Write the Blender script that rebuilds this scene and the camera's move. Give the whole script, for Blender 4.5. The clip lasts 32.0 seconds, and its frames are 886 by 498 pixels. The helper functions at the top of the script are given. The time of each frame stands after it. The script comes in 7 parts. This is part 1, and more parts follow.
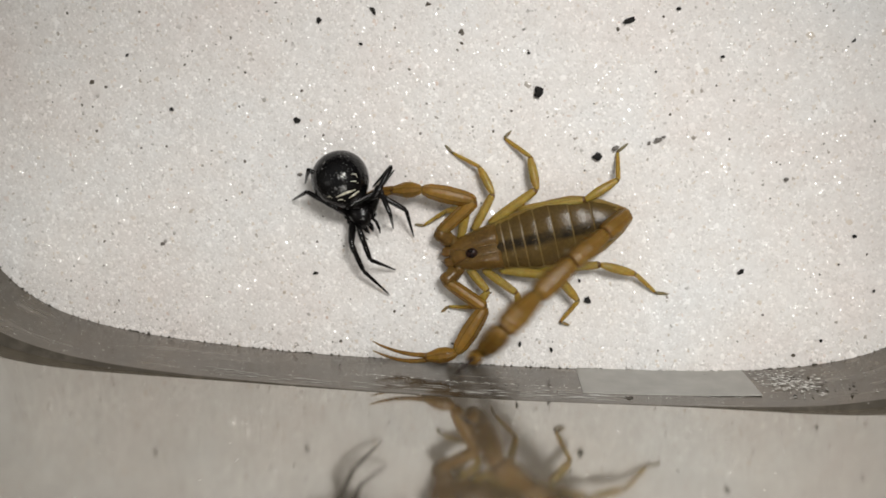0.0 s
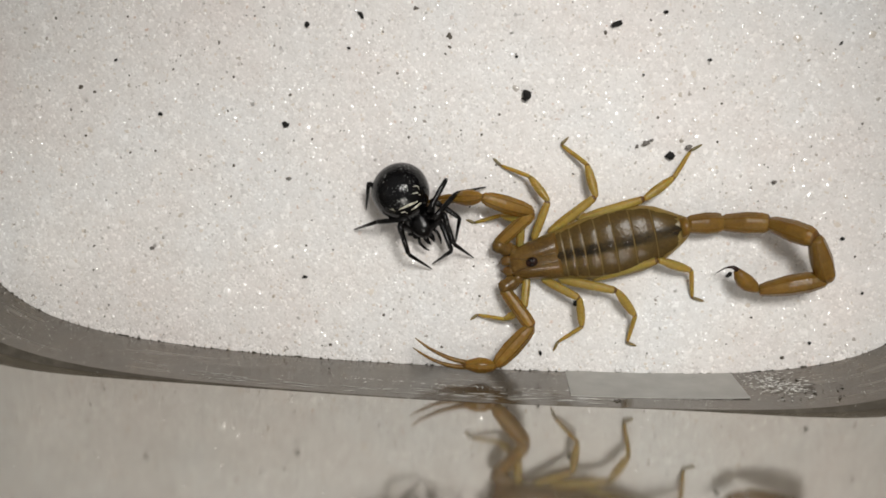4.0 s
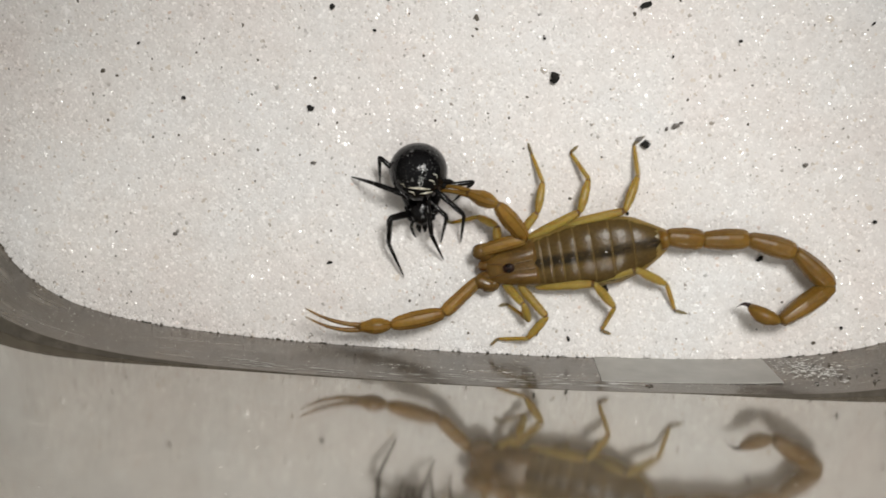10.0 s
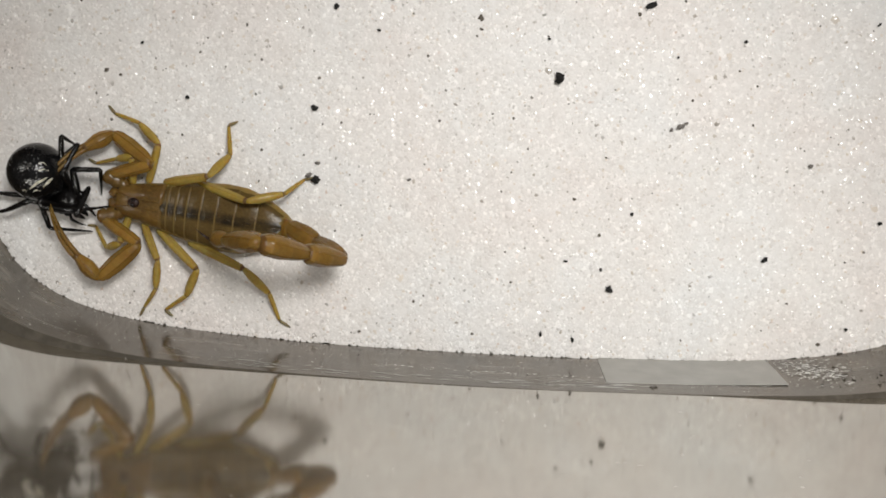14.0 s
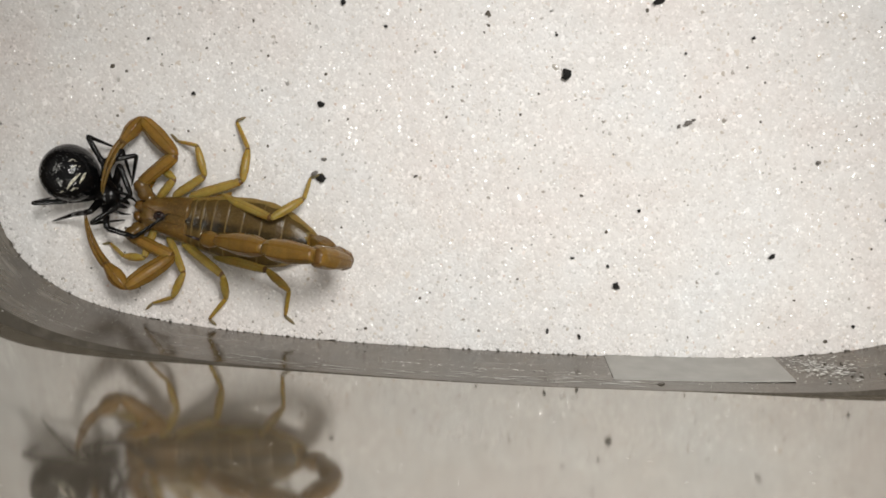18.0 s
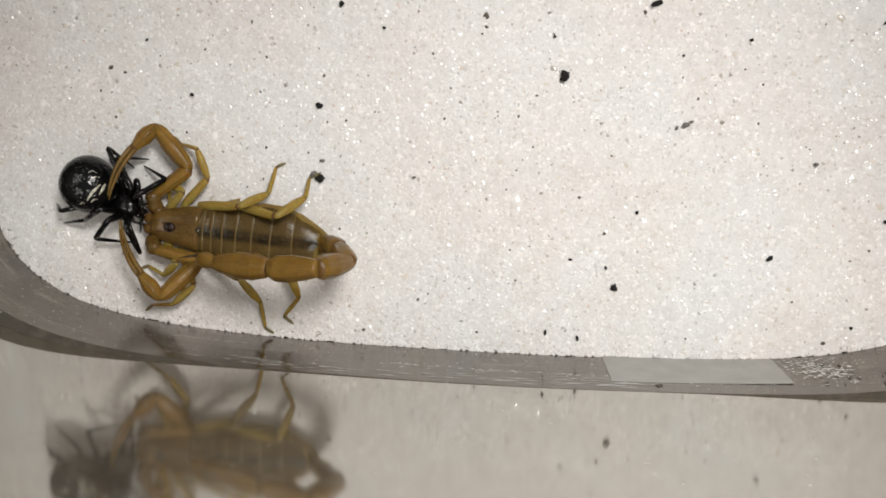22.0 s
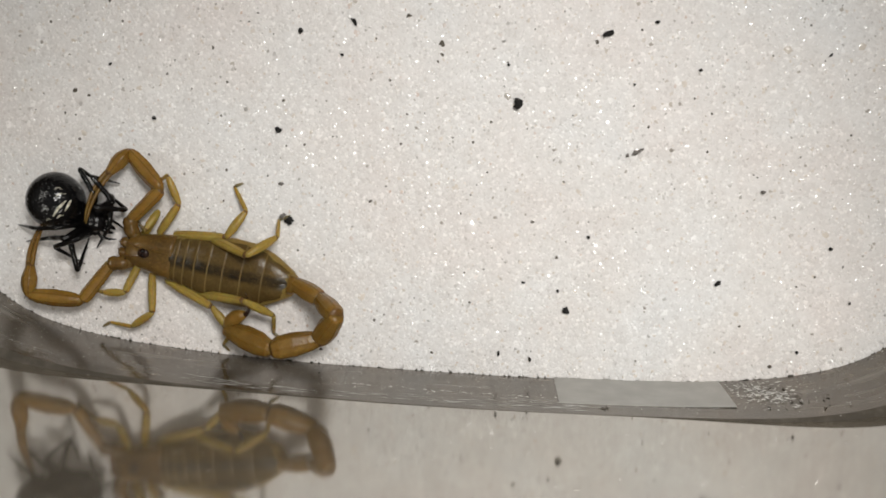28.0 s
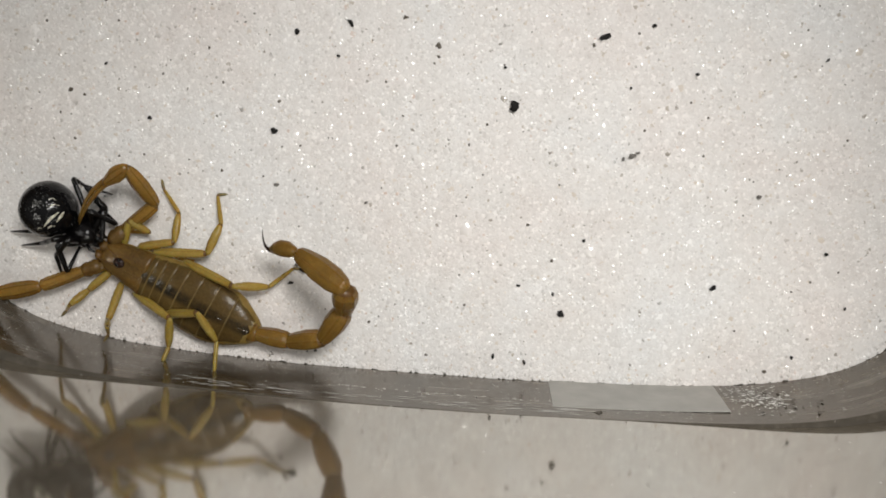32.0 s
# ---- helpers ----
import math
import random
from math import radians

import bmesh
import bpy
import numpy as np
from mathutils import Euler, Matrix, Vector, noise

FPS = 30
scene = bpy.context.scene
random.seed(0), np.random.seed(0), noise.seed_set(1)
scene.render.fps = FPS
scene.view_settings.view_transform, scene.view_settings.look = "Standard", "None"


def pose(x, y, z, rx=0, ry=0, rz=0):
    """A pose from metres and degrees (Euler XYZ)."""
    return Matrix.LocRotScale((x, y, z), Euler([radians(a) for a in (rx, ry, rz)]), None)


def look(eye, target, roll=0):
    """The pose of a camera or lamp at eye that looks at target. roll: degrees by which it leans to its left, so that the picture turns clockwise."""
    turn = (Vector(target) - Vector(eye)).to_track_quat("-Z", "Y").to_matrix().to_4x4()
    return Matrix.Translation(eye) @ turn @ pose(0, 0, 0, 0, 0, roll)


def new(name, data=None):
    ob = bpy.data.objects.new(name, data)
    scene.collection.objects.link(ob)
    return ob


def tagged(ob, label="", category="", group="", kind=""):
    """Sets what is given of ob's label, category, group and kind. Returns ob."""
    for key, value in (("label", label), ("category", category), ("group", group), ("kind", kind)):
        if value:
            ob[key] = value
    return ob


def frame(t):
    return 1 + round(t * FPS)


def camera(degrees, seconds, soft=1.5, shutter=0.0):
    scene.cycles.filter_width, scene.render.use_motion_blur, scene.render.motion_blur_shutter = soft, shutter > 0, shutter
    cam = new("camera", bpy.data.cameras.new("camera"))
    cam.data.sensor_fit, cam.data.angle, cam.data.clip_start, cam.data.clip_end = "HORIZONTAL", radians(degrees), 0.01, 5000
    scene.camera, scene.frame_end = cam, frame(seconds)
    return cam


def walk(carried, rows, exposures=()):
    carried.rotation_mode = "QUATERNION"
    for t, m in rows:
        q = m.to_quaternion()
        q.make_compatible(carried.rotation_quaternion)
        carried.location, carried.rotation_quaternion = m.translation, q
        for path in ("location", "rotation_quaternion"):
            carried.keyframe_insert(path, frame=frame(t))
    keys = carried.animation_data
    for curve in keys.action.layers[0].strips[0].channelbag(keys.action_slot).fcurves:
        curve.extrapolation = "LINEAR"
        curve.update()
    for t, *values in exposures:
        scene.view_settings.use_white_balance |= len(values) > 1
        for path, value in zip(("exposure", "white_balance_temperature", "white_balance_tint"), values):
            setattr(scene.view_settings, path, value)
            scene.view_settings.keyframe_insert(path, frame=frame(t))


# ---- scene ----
cam = camera(53.0, 32.0, soft=1.7, shutter=0.5)
PATH = [
    (0, pose(0.00896, 0.01572, 0.13001, -6.206, 2.751, 0.171)),
    (0.5, pose(0.00928, 0.01553, 0.13020, -6.206, 2.751, 0.239)),
    (1, pose(0.00954, 0.01578, 0.13030, -6.206, 2.751, 0.106)),
    (1.5, pose(0.00959, 0.01578, 0.13051, -6.206, 2.751, 0.087)),
    (2, pose(0.00997, 0.01582, 0.13051, -6.206, 2.751, 0.133)),
    (2.5, pose(0.01016, 0.01582, 0.13028, -6.206, 2.751, 0.107)),
    (3, pose(0.01020, 0.01618, 0.13040, -6.206, 2.751, 0.084)),
    (3.5, pose(0.01065, 0.01632, 0.13024, -6.206, 2.751, 0.039)),
    (5.5, pose(0.01057, 0.01579, 0.12980, -6.206, 2.751, -0.039)),
    (6, pose(0.00990, 0.01580, 0.12977, -6.206, 2.751, 0.072)),
    (6.5, pose(0.00921, 0.01548, 0.12919, -6.206, 2.751, 0.103)),
    (7, pose(0.00837, 0.01474, 0.12930, -6.206, 2.751, 0.106)),
    (7.5, pose(0.00806, 0.01429, 0.12928, -6.206, 2.751, 0.047)),
    (8, pose(0.00784, 0.01436, 0.12932, -6.206, 2.751, -0.077)),
    (8.5, pose(0.00749, 0.01437, 0.12906, -6.206, 2.751, -0.073)),
    (9, pose(0.00705, 0.01427, 0.12919, -6.206, 2.751, -0.035)),
    (9.5, pose(0.00696, 0.01405, 0.12918, -6.206, 2.751, -0.073)),
    (10, pose(0.00672, 0.01386, 0.12895, -6.206, 2.751, -0.129)),
    (10.5, pose(0.00638, 0.01391, 0.12887, -6.206, 2.751, -0.068)),
    (11, pose(0.00634, 0.01400, 0.12890, -6.206, 2.751, -0.083)),
    (11.5, pose(0.00633, 0.01373, 0.12895, -6.206, 2.751, -0.025)),
    (12, pose(0.00629, 0.01375, 0.12889, -6.206, 2.751, -0.024)),
    (12.5, pose(0.00623, 0.01367, 0.12890, -6.206, 2.751, -0.026)),
    (13, pose(0.00620, 0.01405, 0.12909, -6.206, 2.751, -0.000)),
    (13.5, pose(0.00627, 0.01407, 0.12896, -6.206, 2.751, 0.032)),
    (14, pose(0.00609, 0.01392, 0.12869, -6.206, 2.751, 0.015)),
    (14.5, pose(0.00592, 0.01367, 0.12855, -6.206, 2.751, 0.017)),
    (16.5, pose(0.00534, 0.01356, 0.12864, -6.206, 2.751, 0.020)),
    (17, pose(0.00537, 0.01352, 0.12860, -6.206, 2.751, 0.050)),
    (17.5, pose(0.00531, 0.01344, 0.12855, -6.206, 2.751, 0.021)),
    (18, pose(0.00511, 0.01341, 0.12852, -6.206, 2.751, 0.033)),
    (18.5, pose(0.00512, 0.01329, 0.12868, -6.206, 2.751, 0.026)),
    (19, pose(0.00509, 0.01330, 0.12847, -6.206, 2.751, 0.025)),
    (19.5, pose(0.00500, 0.01325, 0.12857, -6.206, 2.751, 0.038)),
    (20, pose(0.00505, 0.01353, 0.12849, -6.206, 2.751, 0.024)),
    (20.5, pose(0.00507, 0.01326, 0.12855, -6.206, 2.751, 0.102)),
    (21, pose(0.00519, 0.01336, 0.12856, -6.206, 2.751, 0.086)),
    (21.5, pose(0.00533, 0.01333, 0.12863, -6.206, 2.751, 0.043)),
    (22, pose(0.00538, 0.01363, 0.12858, -6.206, 2.751, 0.085)),
    (22.5, pose(0.00522, 0.01356, 0.12856, -6.206, 2.751, 0.110)),
    (23, pose(0.00542, 0.01342, 0.12921, -6.206, 2.751, 0.096)),
    (23.5, pose(0.00639, 0.01400, 0.12963, -6.206, 2.751, 0.119)),
    (24, pose(0.00695, 0.01531, 0.12878, -6.206, 2.751, 0.256)),
    (24.5, pose(0.00700, 0.01526, 0.12943, -6.206, 2.751, 0.699)),
    (25, pose(0.00876, 0.01611, 0.12982, -6.206, 2.751, 0.905)),
    (25.5, pose(0.00933, 0.01587, 0.12987, -6.206, 2.751, 0.693)),
    (27.5, pose(0.01177, 0.01671, 0.13029, -6.206, 2.751, 0.551)),
    (28, pose(0.01189, 0.01731, 0.13064, -6.206, 2.751, 0.597)),
    (28.5, pose(0.01225, 0.01753, 0.13057, -6.206, 2.751, 0.817)),
    (29, pose(0.01239, 0.01777, 0.13057, -6.206, 2.751, 0.867)),
    (29.5, pose(0.01248, 0.01788, 0.13065, -6.206, 2.751, 0.926)),
    (30, pose(0.01249, 0.01786, 0.13056, -6.206, 2.751, 0.971)),
    (30.5, pose(0.01251, 0.01786, 0.13050, -6.206, 2.751, 0.957)),
    (31, pose(0.01251, 0.01786, 0.13050, -6.206, 2.751, 0.957)),
    (31.5, pose(0.01251, 0.01786, 0.13050, -6.206, 2.751, 0.957)),
    (32, pose(0.01248, 0.01768, 0.13036, -6.206, 2.751, 1.038)),
]

# the film brightens a little in its middle
walk(cam, PATH, [(0, -0.08), (8, -0.08), (11, -0.01), (14, 0.02), (22, 0.05), (24, 0.03), (26, -0.02), (28, -0.08), (32, -0.09)])

# ---- light: one lamp over the tub, a dim room around it ----
world = bpy.data.worlds.new("room_light")
scene.world = world
world.use_nodes = True
wbg = world.node_tree.nodes["Background"]
wbg.inputs["Color"].default_value = (1.0, 0.98, 0.94, 1)
wbg.inputs["Strength"].default_value = 0.28

lamp_data = bpy.data.lights.new("desk_lamp", "SPOT")
lamp_data.energy = 1.68
lamp_data.shadow_soft_size = 0.030
lamp_data.spot_size = radians(62)
lamp_data.spot_blend = 1.0
lamp_data.color = (1.0, 0.981, 0.947)
lamp = new("desk_lamp", lamp_data)
lamp.matrix_world = look((0.060, 0.084, 0.215), (0.004, -0.020, 0))

MM = 0.001


# ---- materials ----
def material(name, rough=0.5, ior=1.45):
    m = bpy.data.materials.new(name)
    m.use_nodes = True
    nt = m.node_tree
    bsdf = nt.nodes["Principled BSDF"]
    bsdf.inputs["Roughness"].default_value = rough
    bsdf.inputs["IOR"].default_value = ior
    return m, nt, bsdf


def coords(nt, scale):
    tc = nt.nodes.new("ShaderNodeTexCoord")
    mp = nt.nodes.new("ShaderNodeMapping")
    mp.inputs["Scale"].default_value = (scale, scale, scale)
    nt.links.new(tc.outputs["Object"], mp.inputs["Vector"])
    return mp.outputs["Vector"]


def noise_tex(nt, vec, scale, detail=3.0, rough=0.55):
    n = nt.nodes.new("ShaderNodeTexNoise")
    n.inputs["Scale"].default_value = scale
    n.inputs["Detail"].default_value = detail
    n.inputs["Roughness"].default_value = rough
    nt.links.new(vec, n.inputs["Vector"])
    return n.outputs["Fac"]


def ramp(nt, fac, stops):
    r = nt.nodes.new("ShaderNodeValToRGB")
    el = r.color_ramp.elements
    while len(el) < len(stops):
        el.new(0.5)
    for e, (p, c) in zip(el, stops):
        e.position, e.color = p, (*c, 1)
    nt.links.new(fac, r.inputs["Fac"])
    return r.outputs["Color"]


def mix(nt, fac, a, b, blend="MIX"):
    n = nt.nodes.new("ShaderNodeMix")
    n.data_type, n.blend_type = "RGBA", blend
    for sock, v in ((n.inputs[0], fac), (n.inputs[6], a), (n.inputs[7], b)):
        if isinstance(v, (int, float)):
            sock.default_value = v
        elif isinstance(v, tuple):
            sock.default_value = (*v, 1)
        else:
            nt.links.new(v, sock)
    return n.outputs[2]


def bump(nt, bsdf, height, strength, dist):
    b = nt.nodes.new("ShaderNodeBump")
    b.inputs["Strength"].default_value = strength
    b.inputs["Distance"].default_value = dist
    nt.links.new(height, b.inputs["Height"])
    nt.links.new(b.outputs["Normal"], bsdf.inputs["Normal"])


def chitin(name, dark, light, rough=0.32, sss=0.25, fine=900.0, blotch=None, spec=0.4, relief=0.35, specks=0.0):
    """Horny, slightly translucent skin with fine granules and blotches."""
    m, nt, bsdf = material(name, rough, 1.5)
    v = coords(nt, 1.0)
    big = noise_tex(nt, v, 260.0, 3)
    small = noise_tex(nt, v, fine * 3, 2)
    c = ramp(nt, big, [(0.3, dark), (0.7, light)])
    c = mix(nt, 0.28, c, ramp(nt, small, [(0.3, tuple(x * 0.55 for x in dark)), (0.7, light)]))
    if blotch:
        # dark marks along the middle of the back
        sp = nt.nodes.new("ShaderNodeSeparateXYZ")
        nt.links.new(v, sp.inputs[0])
        y = sp.outputs["Y"]
        for op, k in (("SUBTRACT", 0.00045), ("ABSOLUTE", 0.0), ("MULTIPLY", 400.0)):
            nd = nt.nodes.new("ShaderNodeMath")
            nd.operation = op
            nd.inputs[1].default_value = k
            nt.links.new(y, nd.inputs[0])
            y = nd.outputs[0]
        mid = ramp(nt, y, [(0.20, (1, 1, 1)), (0.44, (0, 0, 0)), (0.62, (0.0, 0.0, 0.0)), (0.9, (0.12, 0.12, 0.12))])
        c = mix(nt, mix(nt, 0.55, mid, ramp(nt, big, [(0.35, (0, 0, 0)), (0.62, (1, 1, 1))]), "MULTIPLY"), c, blotch)
    if specks:
        # pale granules scattered over the plate
        c = mix(nt, ramp(nt, noise_tex(nt, v, 2300.0, 2, 0.6), [(0.56, (0, 0, 0)), (0.66, (specks, specks, specks))]), c, tuple(x * 2.1 for x in light))
    nt.links.new(c, bsdf.inputs["Base Color"])
    bsdf.inputs["Subsurface Weight"].default_value = sss
    bsdf.inputs["Subsurface Radius"].default_value = (1.0, 0.62, 0.24)
    bsdf.inputs["Subsurface Scale"].default_value = 0.0022
    bsdf.inputs["Specular IOR Level"].default_value = spec
    bump(nt, bsdf, mix(nt, 0.5, small, big), relief, 0.0002)
    return m


M_BACK = chitin("scorpion_back", (0.0804, 0.0494, 0.0152), (0.1235, 0.0789, 0.0248), 0.25, 0.3, blotch=(0.016, 0.012, 0.007), spec=0.2, relief=0.35, specks=0.1)
M_EDGE = chitin("scorpion_plate_edge", (0.122, 0.078, 0.024), (0.175, 0.116, 0.038), 0.3, 0.35, spec=0.15, relief=0.4)
M_HEAD = chitin("scorpion_head", (0.0883, 0.0495, 0.0126), (0.1702, 0.0954, 0.0243), 0.24, 0.4, spec=0.3, relief=0.45, specks=0.18)
M_JAW = chitin("scorpion_jaw", (0.1, 0.05, 0.012), (0.19, 0.102, 0.025), 0.25, 0.6, spec=0.35, relief=0.5)
M_MEMBRANE = chitin("scorpion_membrane", (0.1980, 0.1258, 0.0288), (0.2880, 0.1936, 0.0540), 0.34, 0.6, spec=0.3, relief=0.25)
M_LIMB = chitin("scorpion_limb", (0.1721, 0.0923, 0.0150), (0.2897, 0.1653, 0.0309), 0.33, 0.7, relief=0.7, spec=0.25)
M_LEG = chitin("scorpion_leg", (0.2576, 0.1821, 0.0344), (0.3842, 0.2845, 0.0705), 0.32, 0.75, spec=0.3, relief=0.3)
M_TAIL = chitin("scorpion_tail", (0.1370, 0.0721, 0.0118), (0.2387, 0.1346, 0.0254), 0.34, 0.65, relief=0.5, spec=0.26)
M_FINGER = chitin("scorpion_finger", (0.105, 0.058, 0.0115), (0.195, 0.113, 0.0240), 0.3, 0.4, spec=0.2, relief=0.5)
M_JOINT = chitin("scorpion_joint", (0.080, 0.038, 0.0085), (0.145, 0.071, 0.0155), 0.35, 0.3)
M_RIDGE = chitin("scorpion_ridge", (0.1264, 0.0650, 0.0118), (0.2181, 0.1195, 0.0238), 0.26, 0.5)
M_LEG_RIDGE = chitin("scorpion_leg_ridge", (0.2066, 0.1304, 0.0234), (0.3121, 0.2051, 0.0434), 0.35, 0.5)
M_FOOT = chitin("scorpion_foot", (0.135, 0.108, 0.0500), (0.225, 0.185, 0.0900), 0.4, 0.4)
M_KEEL = chitin("scorpion_back_keel", (0.022, 0.014, 0.0060), (0.060, 0.036, 0.0120), 0.10, 0.1, spec=0.6)
M_STING, _nt, _b = material("sting_tip", 0.35, 1.5)
_b.inputs["Specular IOR Level"].default_value = 0.2
_b.inputs["Base Color"].default_value = (0.02, 0.008, 0.005, 1)
M_EYE, _nt, _b = material("eye_black", 0.22, 1.4)
_b.inputs["Specular IOR Level"].default_value = 0.25
_b.inputs["Base Color"].default_value = (0.006, 0.003, 0.003, 1)


def spider_black():
    m, nt, bsdf = material("spider_black", 0.08, 1.45)
    bsdf.inputs["Specular IOR Level"].default_value = 0.42
    v = coords(nt, 1.0)
    fine = noise_tex(nt, v, 3000.0, 2)
    big = noise_tex(nt, v, 700.0, 3)
    # pale flecks: markings, plus highlights of the bumpy skin put into the colour
    spots = ramp(nt, fine, [(0.58, (0.003, 0.003, 0.0035)), (0.70, (0.26, 0.26, 0.25))])
    c = mix(nt, ramp(nt, big, [(0.54, (0, 0, 0)), (0.62, (1, 1, 1))]), (0.003, 0.003, 0.0035), spots)
    nt.links.new(c, bsdf.inputs["Base Color"])
    bump(nt, bsdf, mix(nt, 0.3, noise_tex(nt, v, 1500.0, 2, 0.6), fine), 0.35, 0.0003)
    return m


M_SPIDER = spider_black()
M_SPLEG, _nt, _b = material("spider_leg_black", 0.2, 1.5)
_b.inputs["Specular IOR Level"].default_value = 0.3
_b.inputs["Base Color"].default_value = (0.004, 0.0035, 0.0035, 1)
bump(_nt, _b, noise_tex(_nt, coords(_nt, 1.0), 7000.0, 2), 0.3, 0.00008)
# cream marking; part of the lamp's highlight is put into its colour
M_MARK, _nt, _b = material("spider_streak_cream", 0.4)
_nt.links.new(ramp(_nt, noise_tex(_nt, coords(_nt, 1.0), 2500.0, 2), [(0.35, (0.35, 0.32, 0.23)), (0.60, (0.75, 0.72, 0.60))]), _b.inputs["Base Color"])


def sand_material(kind):
    """kind: bed, grain (loose), glint (quartz, near-white so its colour carries the sparkle)."""
    m, nt, bsdf = material("sand_" + kind, 0.55 if kind != "glint" else 0.16, 1.5 if kind != "glint" else 2.1)
    v = coords(nt, 1.0)
    patch = noise_tex(nt, v, 38.0, 4, 0.6)
    tint = ramp(nt, patch, [(0.30, (0.955, 0.895, 0.865)), (0.5, (0.962, 0.935, 0.912)), (0.70, (0.960, 0.960, 0.958))])
    tint = mix(nt, 0.55, tint, ramp(nt, noise_tex(nt, v, 330.0, 4, 0.65), [(0.30, (0.86, 0.845, 0.83)), (0.66, (1.0, 1.0, 1.0))]), "MULTIPLY")
    if kind == "bed":
        vo = nt.nodes.new("ShaderNodeTexVoronoi")
        vo.inputs["Scale"].default_value = 2300.0
        nt.links.new(v, vo.inputs["Vector"])
        sep = nt.nodes.new("ShaderNodeSeparateColor")
        nt.links.new(vo.outputs["Color"], sep.inputs[0])
        fac, other = sep.outputs[0], sep.outputs[1]
        bump(nt, bsdf, vo.outputs["Distance"], 0.3, 0.00012)
    else:
        geo = nt.nodes.new("ShaderNodeNewGeometry")
        fac = geo.outputs["Random Per Island"]
        w = nt.nodes.new("ShaderNodeMath")
        w.operation = "MULTIPLY"
        w.inputs[1].default_value = 37.0
        nt.links.new(fac, w.inputs[0])
        f = nt.nodes.new("ShaderNodeMath")
        f.operation = "FRACT"
        nt.links.new(w.outputs[0], f.inputs[0])
        other = f.outputs[0]
    # most grains are cloudy white, some glassy grey; near-white ones put sparkle into colour
    g = (0.98, 0.98, 0.975) if kind == "glint" else ramp(nt, fac, [(0.0, (0.72, 0.71, 0.70)), (0.05, (0.785, 0.778, 0.77)), (0.20, (0.815, 0.81, 0.805)), (0.55, (0.84, 0.837, 0.833)),
                       (0.88, (0.87, 0.867, 0.863)), (0.94, (0.99, 0.99, 0.985)), (1.0, (1.0, 1.0, 1.0))])
    c = mix(nt, 1.0, tint, g, "MULTIPLY")
    # a few grains are rusty, cream or dark grey
    c = mix(nt, ramp(nt, other, [(0.003, (0.55, 0.55, 0.55)), (0.0035, (0, 0, 0))]), c, (0.50, 0.27, 0.15))
    c = mix(nt, ramp(nt, other, [(0.982, (0, 0, 0)), (0.983, (0.5, 0.5, 0.5))]), c, (0.60, 0.50, 0.38))
    c = mix(nt, ramp(nt, other, [(0.9986, (0, 0, 0)), (0.9989, (0.75, 0.75, 0.75))]), c, (0.18, 0.165, 0.15))
    nt.links.new(c, bsdf.inputs["Base Color"])
    return m


M_GRAIN = sand_material("grain")
M_GLINT = sand_material("glint")
M_BED = sand_material("bed")


def plastic(name, base, rough, spec, ior=1.5, worn=0.0):
    """Scuffed smoky plastic of the tub, with dust and fine upright scratches."""
    m, nt, bsdf = material(name, rough, ior)
    bsdf.inputs["Specular IOR Level"].default_value = spec
    tc = nt.nodes.new("ShaderNodeTexCoord")
    mp = nt.nodes.new("ShaderNodeMapping")
    mp.inputs["Scale"].default_value = (1, 1, 0.06)
    nt.links.new(tc.outputs["Object"], mp.inputs["Vector"])
    streak = noise_tex(nt, mp.outputs["Vector"], 900.0, 3)
    cloud = noise_tex(nt, tc.outputs["Object"], 70.0, 3)
    dust = noise_tex(nt, tc.outputs["Object"], 1500.0, 1)
    c = mix(nt, streak, tuple(x * 0.75 for x in base), tuple(x * 1.25 for x in base))
    c = mix(nt, ramp(nt, cloud, [(0.38, (0, 0, 0)), (0.66, (0.75, 0.75, 0.75))]), c, tuple(x * k for x, k in zip(base, (0.62, 0.58, 0.54))))
    smear = noise_tex(nt, tc.outputs["Object"], 420.0, 4, 0.65)
    c = mix(nt, ramp(nt, smear, [(0.50, (0, 0, 0)), (0.72, (0.5, 0.5, 0.5))]), c, tuple(min(0.6, x * 1.9) for x in base))
    c = mix(nt, ramp(nt, dust, [(0.76, (0, 0, 0)), (0.80, (0.8, 0.8, 0.8))]), c, (0.75, 0.73, 0.68))
    bsdf.inputs["Specular Tint"].default_value = (1.0, 0.955, 0.885, 1) if worn else (1.0, 0.985, 0.945, 1)
    if worn:
        # rubbed streaks that run round the tub, and a wavy skin
        lay = nt.nodes.new("ShaderNodeMapping")
        lay.inputs["Scale"].default_value = (0.09, 0.09, 1)
        nt.links.new(tc.outputs["Object"], lay.inputs["Vector"])
        rub = noise_tex(nt, lay.outputs["Vector"], 620.0, 4, 0.6)
        c = mix(nt, ramp(nt, rub, [(0.50, (0, 0, 0)), (0.70, (worn, worn, worn))]), c, (0.19, 0.172, 0.148))
        c = mix(nt, ramp(nt, noise_tex(nt, tc.outputs["Object"], 190.0, 4, 0.6), [(0.45, (0, 0, 0)), (0.65, (worn, worn, worn))]), c, tuple(x * 0.4 for x in base))
        wave = mix(nt, 0.35, noise_tex(nt, tc.outputs["Object"], 260.0, 2), rub)
        bump(nt, bsdf, wave, 0.16, 0.0006)
    nt.links.new(c, bsdf.inputs["Base Color"])
    nt.links.new(ramp(nt, cloud, [(0.3, (rough,) * 3), (0.7, (rough * 1.8,) * 3)]), bsdf.inputs["Roughness"])
    return m


